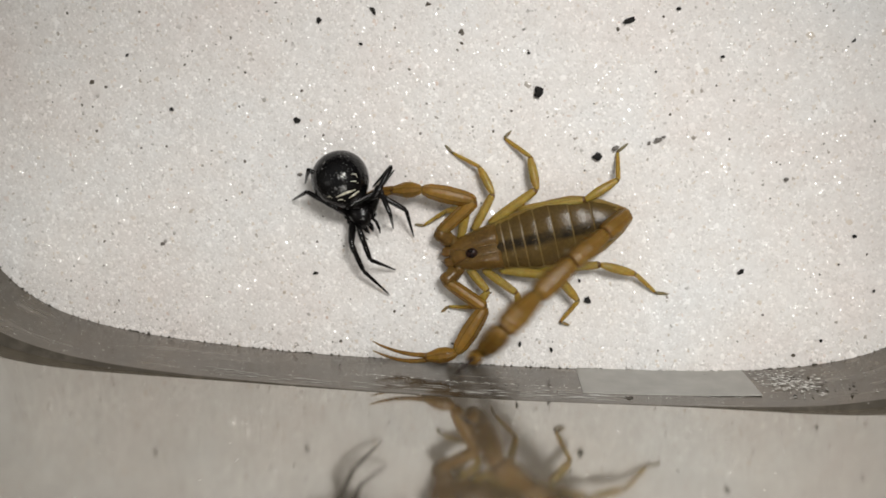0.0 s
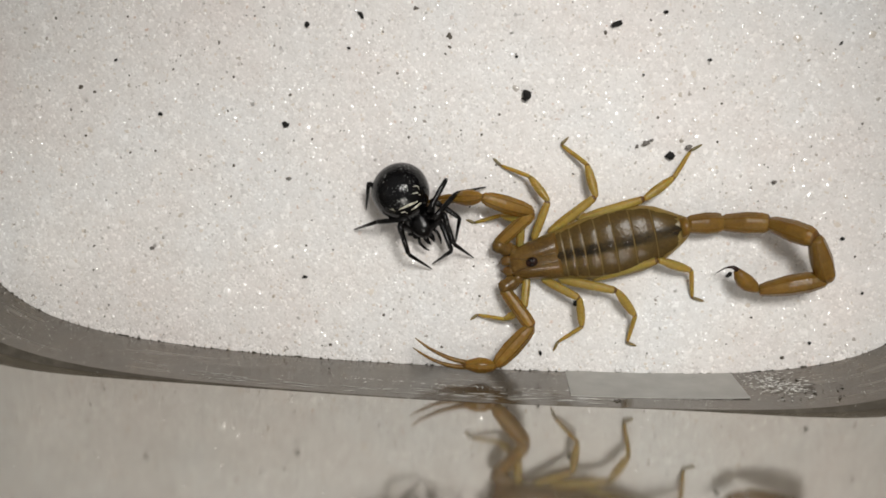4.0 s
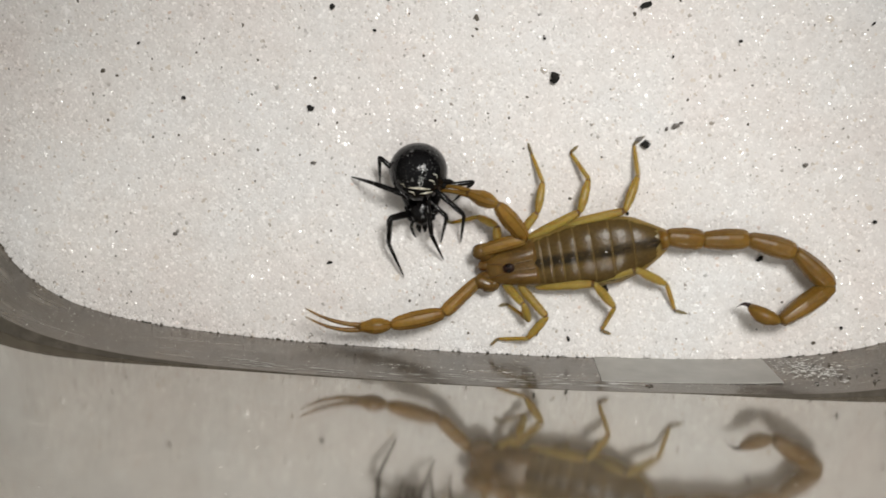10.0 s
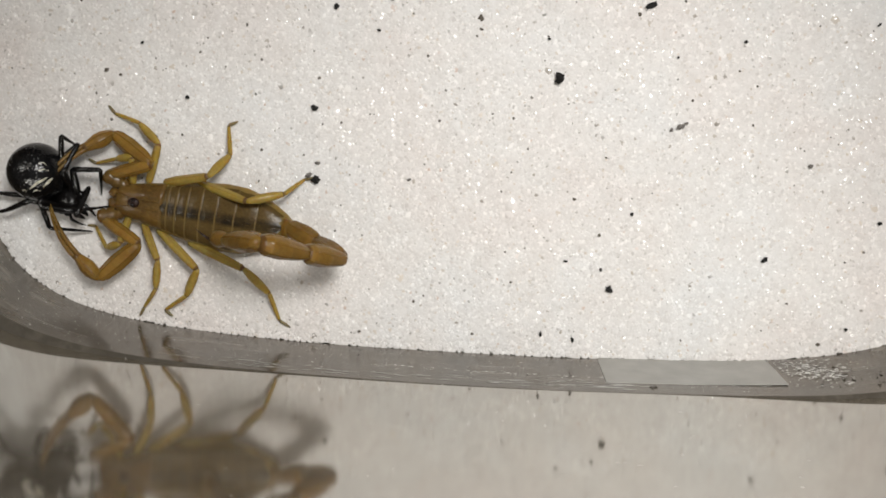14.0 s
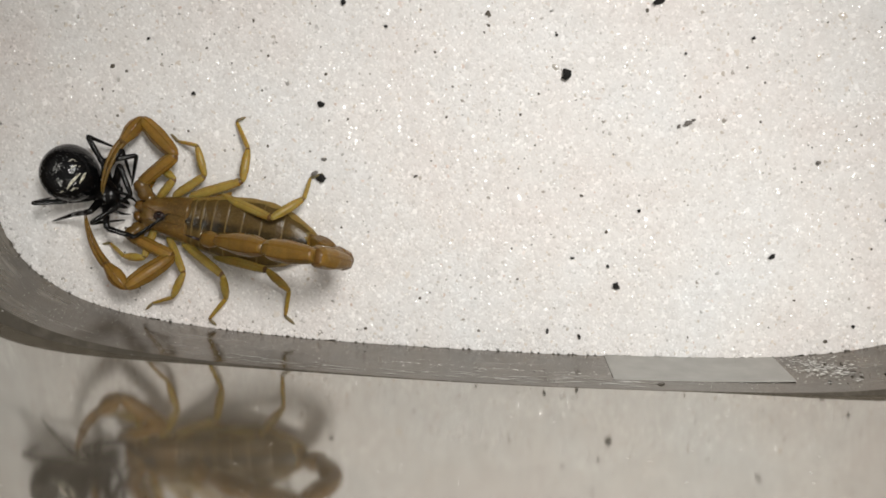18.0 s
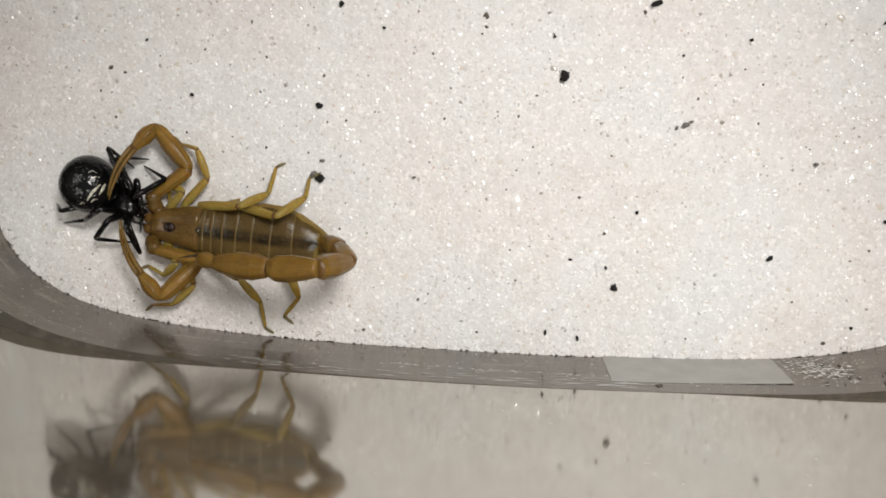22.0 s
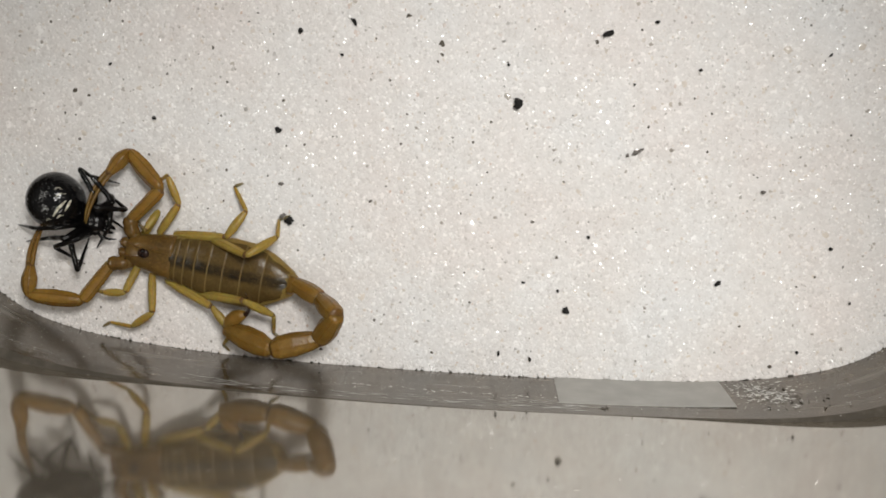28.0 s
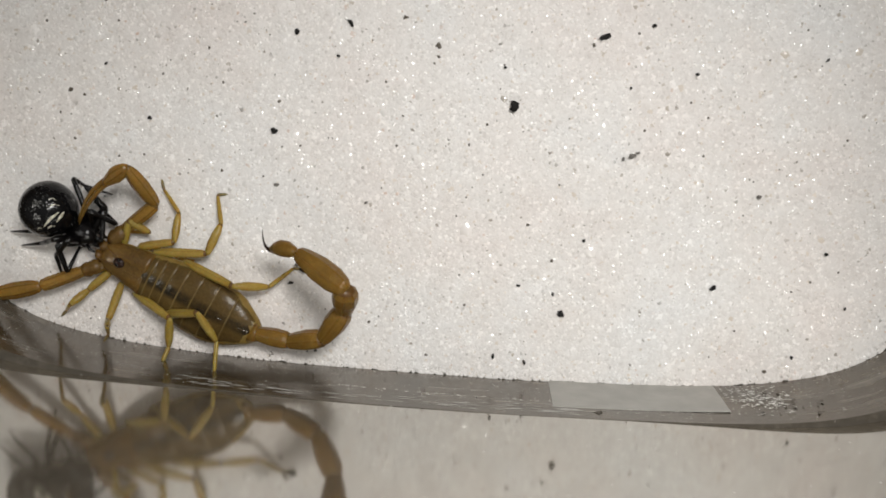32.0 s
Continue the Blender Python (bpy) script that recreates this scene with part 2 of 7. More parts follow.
M_WALL_LOW = plastic("tub_plastic_scuffed", (0.082, 0.065, 0.045), 0.11, 0.5, 2.1, 0.75)
M_WALL_UP = plastic("tub_plastic_clear", (0.180, 0.156, 0.122), 0.055, 0.5, 5.9)
M_LEDGE = plastic("tub_ledge_matte", (0.090, 0.080, 0.066), 0.35, 0.2, 1.4)
M_TAPE, _nt, _b = material("tape_translucent_white", 0.35)
_v = coords(_nt, 1.0)
_nt.links.new(ramp(_nt, noise_tex(_nt, _v, 300.0, 3), [(0.3, (0.34, 0.33, 0.305)), (0.7, (0.42, 0.41, 0.38))]), _b.inputs["Base Color"])
M_SCUFF, _nt, _b = material("white_scuff", 0.5)
_nt.links.new(ramp(_nt, noise_tex(_nt, coords(_nt, 1.0), 1800.0, 2), [(0.3, (0.42, 0.41, 0.38)), (0.7, (0.80, 0.79, 0.75))]), _b.inputs["Base Color"])
M_DEBRIS, _nt, _b = material("black_debris", 0.75)
_nt.links.new(ramp(_nt, noise_tex(_nt, coords(_nt, 1.0), 3000.0, 3), [(0.35, (0.003, 0.003, 0.003)), (0.75, (0.016, 0.014, 0.012))]), _b.inputs["Base Color"])
M_DEBRIS_GREY, _nt, _b = material("grey_debris", 0.7)
_nt.links.new(ramp(_nt, noise_tex(_nt, coords(_nt, 1.0), 3000.0, 3), [(0.35, (0.10, 0.09, 0.08)), (0.75, (0.3, 0.28, 0.26))]), _b.inputs["Base Color"])
M_SMUDGE, _nt, _b = material("brown_smudge", 0.6)
_nt.links.new(ramp(_nt, noise_tex(_nt, coords(_nt, 1.0), 2000.0, 3), [(0.35, (0.07, 0.057, 0.042)), (0.75, (0.13, 0.11, 0.085))]), _b.inputs["Base Color"])
M_TABLE, _nt, _b = material("table_top_grey", 0.5)
_nt.links.new(ramp(_nt, noise_tex(_nt, coords(_nt, 1.0), 40.0, 4), [(0.3, (0.16, 0.15, 0.14)), (0.7, (0.24, 0.23, 0.21))]), _b.inputs["Base Color"])


# ---- mesh helpers (all lengths in mm) ----
def mesh_of(name, verts, faces, mat, smooth=True):
    me = bpy.data.meshes.new(name)
    me.from_pydata([(x * MM, y * MM, z * MM) for x, y, z in verts], [], faces)
    me.materials.append(mat)
    if smooth:
        me.shade_smooth()
    me.update()
    return me


def part(name, me, parent, label=""):
    ob = new(name, me)
    ob.parent = parent
    return tagged(ob, label)


def loft(rings, n=12, keel=0.0, keels=4, squash=0.0):
    """A closed tube along x. rings: (x, half width, half height, y, z). keel: how far its ridges stand out."""
    verts, faces = [], []
    for x, w, h, y, z in rings:
        for i in range(n):
            a = 2 * math.pi * (i + 0.5) / n
            k = 1 + keel * (0.5 + 0.5 * math.cos(keels * a))
            c, s = math.cos(a), math.sin(a)
            if squash and s < 0:
                s *= 1 - squash
            verts.append((x, y + w * k * c, z + h * k * s))
    for r in range(len(rings) - 1):
        for i in range(n):
            j = (i + 1) % n
            faces.append((r * n + i, r * n + j, (r + 1) * n + j, (r + 1) * n + i))
    faces.append(tuple(range(n - 1, -1, -1)))
    faces.append(tuple(range((len(rings) - 1) * n, len(rings) * n)))
    return verts, [tuple(reversed(f)) for f in faces]


def thread(points, r, n=5, bead=0.35):
    """A thin beaded ridge along the points."""
    pts = [Vector(p) for p in points]
    verts, faces = [], []
    for k, p in enumerate(pts):
        d = (pts[min(k + 1, len(pts) - 1)] - pts[max(k - 1, 0)]).normalized()
        side = d.cross(Vector((0, 0, 1)))
        side = side.normalized() if side.length > 1e-3 else Vector((0, 1, 0))
        up = side.cross(d)
        q = r * (1 + bead * (1 if k % 2 else -1)) * (0.35 if k in (0, len(pts) - 1) else 1)
        for i in range(n):
            a = 2 * math.pi * i / n
            verts.append(tuple(p + q * (math.cos(a) * side + math.sin(a) * up)))
    for k in range(len(pts) - 1):
        for i in range(n):
            j = (i + 1) % n
            faces.append((k * n + j, k * n + i, (k + 1) * n + i, (k + 1) * n + j))
    return verts, faces


def limb_mesh(name, length, prof, mat, n=12, keel=0.0, flat=1.0, keels=4, ridges=()):
    """prof: (share of the length, half width). ridges: (angle in degrees, height) of beaded keels along it."""
    if not ridges:
        v, f = loft([(u * length, w, w * flat, 0, 0) for u, w in prof], n, keel, keels)
        dark = set()
    else:
        us, ws = [u for u, w in prof], [w for u, w in prof]
        shares = sorted(set(us) | set(round(float(u), 3) for u in np.linspace(0.05, 0.95, max(7, int(length * 2.6)))))
        angles = {}
        for a, h in ridges:
            angles.update({a - 6.0: 0.0, float(a): h, a + 6.0: 0.0})
        for a in np.arange(-180, 180, 20.0):
            if all(abs((a - b + 180) % 360 - 180) > 11 for b in list(angles)):
                angles[float(a)] = 0.0
        order = sorted(angles, key=lambda q: q % 360)
        n = len(order)
        v, f = [], []
        for k, u in enumerate(shares):
            w = float(np.interp(u, us, ws))
            for a in order:
                c = radians(a)
                h = angles[a] * (1.3 if k % 2 else 0.6) if 0.03 < u < 0.97 else 0.0
                q = w * (1 + keel * (0.5 + 0.5 * math.cos(keels * c))) + h
                v.append((u * length, q * math.cos(c), q * flat * math.sin(c)))
        for k in range(len(shares) - 1):
            f += [(k * n + i, (k + 1) * n + i, (k + 1) * n + (i + 1) % n, k * n + (i + 1) % n) for i in range(n)]
        f.append(tuple(range(n)))
        f.append(tuple(range(len(shares) * n - 1, (len(shares) - 1) * n - 1, -1)))
        dark = {i for i in range(n) if angles[order[i]] or angles[order[(i + 1) % n]]}
    me = mesh_of(name, v, f, mat)
    me.materials.append(M_JOINT)
    me.materials.append(M_LEG_RIDGE if mat is M_LEG else M_RIDGE)
    for k, p in enumerate(me.polygons):
        if mat in (M_LEG, M_LIMB, M_TAIL) and p.center.x > (length - (0.28 if mat is M_LEG else 0.12)) * MM:
            # horny rim at the far end
            p.material_index = 1
        elif len(p.vertices) == 4 and k % n in dark:
            p.material_index = 2
    return me


def ball(rx, ry, rz, cx=0, cy=0, cz=0, n=16, m=10):
    verts, faces = [], []
    for j in range(1, m):
        p = math.pi * j / m
        for i in range(n):
            a = 2 * math.pi * i / n
            verts.append((cx + rx * math.cos(p), cy + ry * math.sin(p) * math.cos(a), cz + rz * math.sin(p) * math.sin(a)))
    verts += [(cx + rx, cy, cz), (cx - rx, cy, cz)]
    t, b = len(verts) - 2, len(verts) - 1
    for j in range(m - 2):
        for i in range(n):
            k = (i + 1) % n
            faces.append((j * n + i, (j + 1) * n + i, (j + 1) * n + k, j * n + k))
    for i in range(n):
        k = (i + 1) % n
        faces.append((t, i, k))
        faces.append((b, (m - 2) * n + k, (m - 2) * n + i))
    return verts, faces


# ---- the tub ----
def rim(u, out=0.0, square=5.14):
    """The inside edge of the tub at sand level: a rounded square with bowed sides, in mm. out: offset outwards."""
    def at(w):
        c, s = math.cos(w), math.sin(w)
        x = 75.0 * math.copysign(abs(c) ** (2 / square), c)
        y = 58.3 * math.copysign(abs(s) ** (2 / square), s)
        q = x / 75.0
        if s < 0:
            y += (1 - q * q) * (0.6 - 0.54 * q + 4.2 * q * q)
        r = radians(-2.2)
        return Vector((6.87 + x * math.cos(r) - y * math.sin(r), 42.6 + x * math.sin(r) + y * math.cos(r)))
    p = at(u)
    if out:
        d = (at(u + 0.004) - at(u - 0.004)).normalized()
        p = p + out * Vector((d.y, -d.x))
    return p


def rim_loop(n, out=0.0, square=5.14):
    """Points spread evenly along the edge."""
    dense = [rim(2 * math.pi * i / 4000, 0.0, square) for i in range(4001)]
    run = [0.0]
    for a, b in zip(dense, dense[1:]):
        run.append(run[-1] + (b - a).length)
    us = np.interp(np.linspace(0, run[-1], n, endpoint=False), run, np.linspace(0, 2 * math.pi, 4001))
    return [rim(u, out, square) for u in us]


def corner_lean(x, y, z):
    """The front wall leans out further towards the rounded corner; how far it stands out at this height."""
    u = min(1.0, max(0.0, (x - 30.0) / 45.0))
    v = min(1.0, max(0.0, (30.0 - y) / 40.0))
    return 0.9 * u * u * (3 - 2 * u) * v * min(1.0, max(0.0, z) / 13.6) ** 3


def sweep(name, profile, mat, n=360, slew=0.0, ledge=(), square=5.14):
    """A wall along the rim; profile: closed ring of (offset outwards, height). Its long edges stay sharp."""
    verts = [(p.x, p.y - slew * min(75, max(0, 25 - p.x)) - corner_lean(p.x, p.y, z), z) for off, z in profile for p in rim_loop(n, off, square)]
    faces = []
    for r in range(len(profile)):
        o, q = r * n, (r + 1) % len(profile) * n
        faces += [(o + i, o + (i + 1) % n, q + (i + 1) % n, q + i) for i in range(n)]
    me = mesh_of(name, verts, faces, mat)
    me.materials.append(M_LEDGE)
    for k, p in enumerate(me.polygons):
        if ledge and k // n in ledge:
            p.material_index = 1
    for e in me.edges:
        if e.vertices[0] // n == e.vertices[1] // n:
            e.use_edge_sharp = True
    return me


LEDGE = 13.6


def wall_offset(z):
    """The lower wall leans outwards above the sand."""
    return 0.55 + 1.23 * max(0.0, z) / LEDGE


tub = tagged(new("plastic_tub"), "smoky clear plastic tub with rounded corners, half filled with sand", "container")
part("lower_wall", sweep("lower_wall", [(0.5, -12), (0.55, 0), (1.78, LEDGE), (7.5, LEDGE), (7.5, -12)], M_WALL_LOW, 360, 0.0, (2,)), tub, "scuffed grey lower wall of the tub")
part("upper_wall", sweep("upper_wall", [(1.8, LEDGE + 0.02), (1.9, 74), (4.2, 75), (5.2, 74), (3.5, LEDGE + 0.02)], M_WALL_UP, 360, 0.002, (), 6.1), tub, "shiny upper wall that mirrors the sand")
_bot = [(p.x, p.y, z) for z in (-12.5, -13.8) for p in rim_loop(120, 2.6)]
part("tub_floor", mesh_of("tub_floor", _bot, [tuple(range(120)), tuple(range(239, 119, -1))] + [(i, 120 + i, 120 + (i + 1) % 120, (i + 1) % 120) for i in range(120)], M_WALL_LOW, False), tub)

_t = 700
tagged(new("table_top", mesh_of("table_top", [(-_t, -_t, -14), (_t, -_t, -14), (_t, _t, -14), (-_t, _t, -14), (-_t, -_t, -44), (_t, -_t, -44), (_t, _t, -44), (-_t, _t, -44)],
       [(0, 1, 2, 3), (7, 6, 5, 4), (0, 4, 5, 1), (1, 5, 6, 2), (2, 6, 7, 3), (3, 7, 4, 0)], M_TABLE, False)), "plain grey table top under the tub", "table", kind="structure")


# ---- sand ----
BED_DROP = 0.12


def ground_height(x, y):
    """Gentle unevenness of the sand."""
    return 0.35 * noise.noise((x * 0.06, y * 0.06, 0.3)) + 0.16 * noise.noise((x * 0.22, y * 0.22, 4.0))


def sand_bed():
    inner = rim_loop(240, 0.38)
    cx, cy = 6.87, 42.6
    verts, faces = [], []
    steps = 40
    for k in range(steps + 1):
        f = 1 - (k / (steps + 1)) if k else 1.0
        for p in inner:
            x, y = cx + (p.x - cx) * f, cy + (p.y - cy) * f
            verts.append((x, y, ground_height(x, y) - BED_DROP))
    n = len(inner)
    for k in range(steps):
        for i in range(n):
            j = (i + 1) % n
            faces.append((k * n + i, k * n + j, (k + 1) * n + j, (k + 1) * n + i))
    faces.append(tuple(steps * n + i for i in range(n)))
    low = len(verts)
    verts += [(p.x, p.y, -12.4) for p in inner]
    faces += [(i, low + i, low + (i + 1) % n, (i + 1) % n) for i in range(n)]
    return mesh_of("sand_bed", verts, faces, M_BED)


tagged(new("sand_bed", sand_bed()), "bed of fine white sand filling the tub", "sand", kind="structure")


def sand_grains(name, count, x0, x1, y0, y1, size, flat, rise, mat, seed, edge=None, cap=False, spread=0.4):
    """Angular grains half sunk in the bed, joined. edge: only within so many mm of the rim. cap: only the low top that shows."""
    rng = np.random.default_rng(seed)
    loop = np.array([tuple(p) for p in rim_loop(720, 0.42)])
    ang = np.arctan2(loop[:, 1] - 42.6, loop[:, 0] - 6.87)
    rad = np.hypot(loop[:, 1] - 42.6, loop[:, 0] - 6.87)
    order = np.argsort(ang)
    ang, rad = ang[order], rad[order]
    x, y = rng.uniform(x0, x1, count), rng.uniform(y0, y1, count)
    a, r = np.arctan2(y - 42.6, x - 6.87), np.hypot(y - 42.6, x - 6.87)
    lim = np.interp(a, ang, rad, period=2 * math.pi)
    gap = lim - r + rng.normal(0, 0.08, count)
    keep = (gap > 0) & ((gap < edge) if edge else True)
    x, y = x[keep], y[keep]
    n = len(x)
    z = np.array([ground_height(p, q) for p, q in zip(x, y)]) - BED_DROP + rise + rng.uniform(-0.02, 0.02, n)
    s = size * np.exp(rng.normal(0, spread, n))
    base = np.array([(1, 0, 0), (-1, 0, 0), (0, 1, 0), (0, -1, 0), (0, 0, 1), (0, 0, -1)], float)
    tri = np.array([(0, 2, 4), (2, 1, 4), (1, 3, 4), (3, 0, 4), (2, 0, 5), (1, 2, 5), (3, 1, 5), (0, 3, 5)])
    q = rng.normal(size=(n, 4))
    q /= np.linalg.norm(q, axis=1)[:, None]
    w, i, j, k = q.T
    rot = np.stack([np.stack([1 - 2 * (j * j + k * k), 2 * (i * j - k * w), 2 * (i * k + j * w)], -1),
                    np.stack([2 * (i * j + k * w), 1 - 2 * (i * i + k * k), 2 * (j * k - i * w)], -1),
                    np.stack([2 * (i * k - j * w), 2 * (j * k + i * w), 1 - 2 * (i * i + j * j)], -1)], 1)
    shape = base[None] * rng.uniform(0.65, 1.3, (n, 6, 1)) + rng.normal(0, 0.16, (n, 6, 3))
    v = np.einsum("nab,nvb->nva", rot, shape) * s[:, None, None] * np.array([1, 1, flat]) + np.stack([x, y, z], -1)[:, None, :]
    if cap:
        turn = rng.uniform(0, 6.28, (n, 1)) + np.arange(5)[None] * 1.2566 + rng.normal(0, 0.2, (n, 5))
        far = s[:, None] * rng.uniform(0.7, 1.3, (n, 5))
        top = rng.normal(0, 0.3, (n, 2)) * s[:, None]
        v = np.zeros((n, 6, 3))
        v[:, 0, 0], v[:, 0, 1], v[:, 0, 2] = x + top[:, 0], y + top[:, 1], z + flat * s * rng.uniform(0.5, 1.5, n)
        v[:, 1:, 0], v[:, 1:, 1] = x[:, None] + far * np.cos(turn), y[:, None] + far * np.sin(turn)
        v[:, 1:, 2] = z[:, None] - flat * s[:, None] * rng.uniform(0.3, 1.2, (n, 5))
        tri = np.array([(0, 1, 2), (0, 2, 3), (0, 3, 4), (0, 4, 5), (0, 5, 1)])
    v = (v.reshape(-1, 3) * MM).astype(np.float32)
    f = (tri[None] + 6 * np.arange(n)[:, None, None]).reshape(-1, 3).astype(np.int32)
    me = bpy.data.meshes.new(name)
    me.vertices.add(len(v))
    me.vertices.foreach_set("co", v.ravel())
    me.loops.add(f.size)
    me.loops.foreach_set("vertex_index", f.ravel())
    me.polygons.add(len(f))
    me.polygons.foreach_set("loop_start", np.arange(0, f.size, 3, dtype=np.int32))
    me.update(calc_edges=True)
    me.validate()
    me.materials.append(mat)
    return me


tagged(new("sand_grains", sand_grains("sand_grains", 150000, -70, 84, -18, 54, 0.22, 0.085, 0.03, M_GRAIN, 7, None, True)), "loose white and cream sand grains", "sand", kind="stuff")
tagged(new("edge_grains", sand_grains("edge_grains", 60000, -70, 84, -18, 12, 0.19, 0.30, 0.06, M_GRAIN, 8, 0.8, True)), "white sand grains heaped along the tub wall", "sand", kind="stuff")
tagged(new("quartz_grains", sand_grains("quartz_grains", 11000, -70, 84, -18, 54, 0.145, 0.40, 0.08, M_GLINT, 9, None, True, 0.58)), "near-white quartz grains in the sand, sparkle put into their colour", "sand", kind="stuff")

tagged(new("dark_crumbs", sand_grains("dark_crumbs", 240, -70, 84, -18, 54, 0.16, 0.5, 0.10, M_SMUDGE, 10, None, True, 0.5)), "tiny dark brown crumbs scattered on the sand", "crumbs", kind="stuff")


# ---- tape and marks on the wall ----
def wall_patch(name, u0, u1, z0, z1, off, mat, thick=0.12):
    """A thin sheet that follows the inside of the lower wall."""
    n = 24
    verts, faces = [], []
    for o in (off, off + thick):
        for z in (z0, z1):
            for i in range(n + 1):
                p = rim(u0 + (u1 - u0) * i / n, wall_offset(z) - o)
                verts.append((p.x, p.y - corner_lean(p.x, p.y, z), z))
    w = n + 1
    for i in range(n):
        faces += [(i, i + 1, w + i + 1, w + i), (2 * w + i, 3 * w + i, 3 * w + i + 1, 2 * w + i + 1),
                  (w + i, w + i + 1, 3 * w + i + 1, 3 * w + i), (i, 2 * w + i, 2 * w + i + 1, i + 1)]
    faces += [(0, w, 3 * w, 2 * w), (n, 2 * w + n, 3 * w + n, w + n)]
    return mesh_of(name, verts, faces, mat, False)


def u_at_x(x):
    """The place on the front wall at this x."""
    lo, hi = math.pi * 1.02, math.pi * 1.98
    for _ in range(60):
        mid = (lo + hi) / 2
        lo, hi = (mid, hi) if rim(mid).x < x else (lo, mid)
    return lo


tagged(new("tape_strip", wall_patch("tape_strip", u_at_x(22.6), u_at_x(46.8), -0.5, 9.9, 0.0, M_TAPE)), "strip of translucent white tape on the tub wall", "tape")


def wall_flecks(name, flecks, mat):
    """Thin flakes on the wall; flecks: (x, height, half length, half height, slant)."""
    verts, faces = [], []
    for x, z, l, h, slant in flecks:
        u = u_at_x(x)
        d = (rim(u + 0.004) - rim(u - 0.004)).normalized()
        nrm = Vector((d.y, -d.x))
        p = rim(u, wall_offset(z)) - nrm * 0.02
        o = len(verts)
        for sx, sz, k in ((-1, 0.1, 0), (-0.2, -1, 0), (1, -0.2, 0), (0.3, 1, 0), (0, 0, 0.07)):
            q = p + d * (l * sx) - nrm * k
            verts.append((q.x, q.y - corner_lean(q.x, q.y, z), z + h * sz + slant * l * sx))
        faces += [(o, o + 1, o + 4), (o + 1, o + 2, o + 4), (o + 2, o + 3, o + 4), (o + 3, o, o + 4), (o + 3, o + 2, o + 1, o)]
    return mesh_of(name, verts, faces, mat, False)


def wall_marks():
    rng = np.random.default_rng(5)
    scuffs, dust, smudge = [], [], []
    for _ in range(230):
        z = rng.normal(5.5, 2.8)
        x = rng.normal(50.6 + 0.25 * z, 2.1)
        if 0.4 < z < LEDGE - 0.8:
            scuffs.append((x, z, rng.uniform(0.08, 0.42), rng.uniform(0.03, 0.09), rng.normal(0.25, 0.35)))
    for _ in range(560):
        dust.append((rng.uniform(-66, 70), rng.uniform(0.3, LEDGE - 1), rng.uniform(0.03, 0.08), rng.uniform(0.03, 0.14), 0.0))
    for _ in range(14):
        z = rng.normal(8.5, 2.4)
        if 2 < z < LEDGE - 0.8:
            smudge.append((rng.normal(57.0, 1.9), z, rng.uniform(0.06, 0.3), rng.uniform(0.08, 0.5), rng.normal(-0.4, 0.5)))
    x = -9.0
    while x < 24.0:
        l = rng.uniform(0.08, 0.5)
        scuffs.append((x, 7.6 + 0.02 * x + rng.normal(0, 0.12), l, rng.uniform(0.02, 0.05), 0.0))
        if rng.random() < 0.3:
            scuffs.append((x + 0.4, 8.9 + rng.normal(0, 0.5), l * 0.5, 0.03, 0.0))
        x += l * 2 + rng.uniform(0.1, 1.3)
    for _ in range(46):
        scuffs.append((rng.uniform(33, 49), rng.normal(9.9, 0.45), rng.uniform(0.04, 0.22), rng.uniform(0.02, 0.07), rng.normal(0, 0.2)))
    # pale streaks under the ledge; its highlight band is put into these flakes
    streaks = [(rng.uniform(-30, 30), rng.normal(11.2, 0.9), rng.uniform(0.4, 2.2), rng.uniform(0.02, 0.07), rng.normal(0, 0.02)) for _ in range(80)]
    streaks = [q for q in streaks if 8.5 < q[1] < LEDGE - 0.6]
    tagged(new("wall_streaks", wall_flecks("wall_streaks", streaks, M_TAPE)), "pale streaks round the tub wall, the ledge's highlight put into them", "scratches", kind="stuff")
    smudge += [(28.5, 11.3, 0.55, 0.7, 0.2), (29.0, 10.9, 0.3, 0.8, 0.6)]
    chips = [(41.0, 1.6, 0.22, 0.4, 0.1), (34.5, 8.0, 0.18, 0.5, 0.0), (51.0, 10.2, 0.25, 0.4, 0.5), (28.4, 11.0, 0.2, 0.4, 0.3), (-12.0, 4.0, 0.15, 0.3, 0.2), (12.0, 8.0, 0.12, 0.3, 0.0)]
    tagged(new("wall_scuffs", wall_flecks("wall_scuffs", scuffs, M_SCUFF)), "whitish scuffs and sand dust beside the tape", "dust", kind="stuff")
    tagged(new("wall_dust", wall_flecks("wall_dust", dust, M_SCUFF)), "fine dust stuck to the scuffed tub wall", "dust", kind="stuff")
    tagged(new("wall_smudge", wall_flecks("wall_smudge", smudge, M_SMUDGE)), "dark brown smudge of dirt on the tub wall", "dirt", kind="stuff")
    tagged(new("wall_chips", wall_flecks("wall_chips", chips, M_DEBRIS)), "tiny black specks stuck to the tub wall", "dirt", kind="stuff")


wall_marks()


# ---- debris on the sand ----
def chip_mesh(name, sx, sy, sz, seed, mat):
    rng = random.Random(seed)
    v, f = ball(sx, sy, sz, 0, 0, 0, 7, 5)
    v = [(x * rng.uniform(0.45, 1.4), y * rng.uniform(0.45, 1.4), z * rng.uniform(0.6, 1.3)) for x, y, z in v]
    return mesh_of(name, v, f, mat, False)


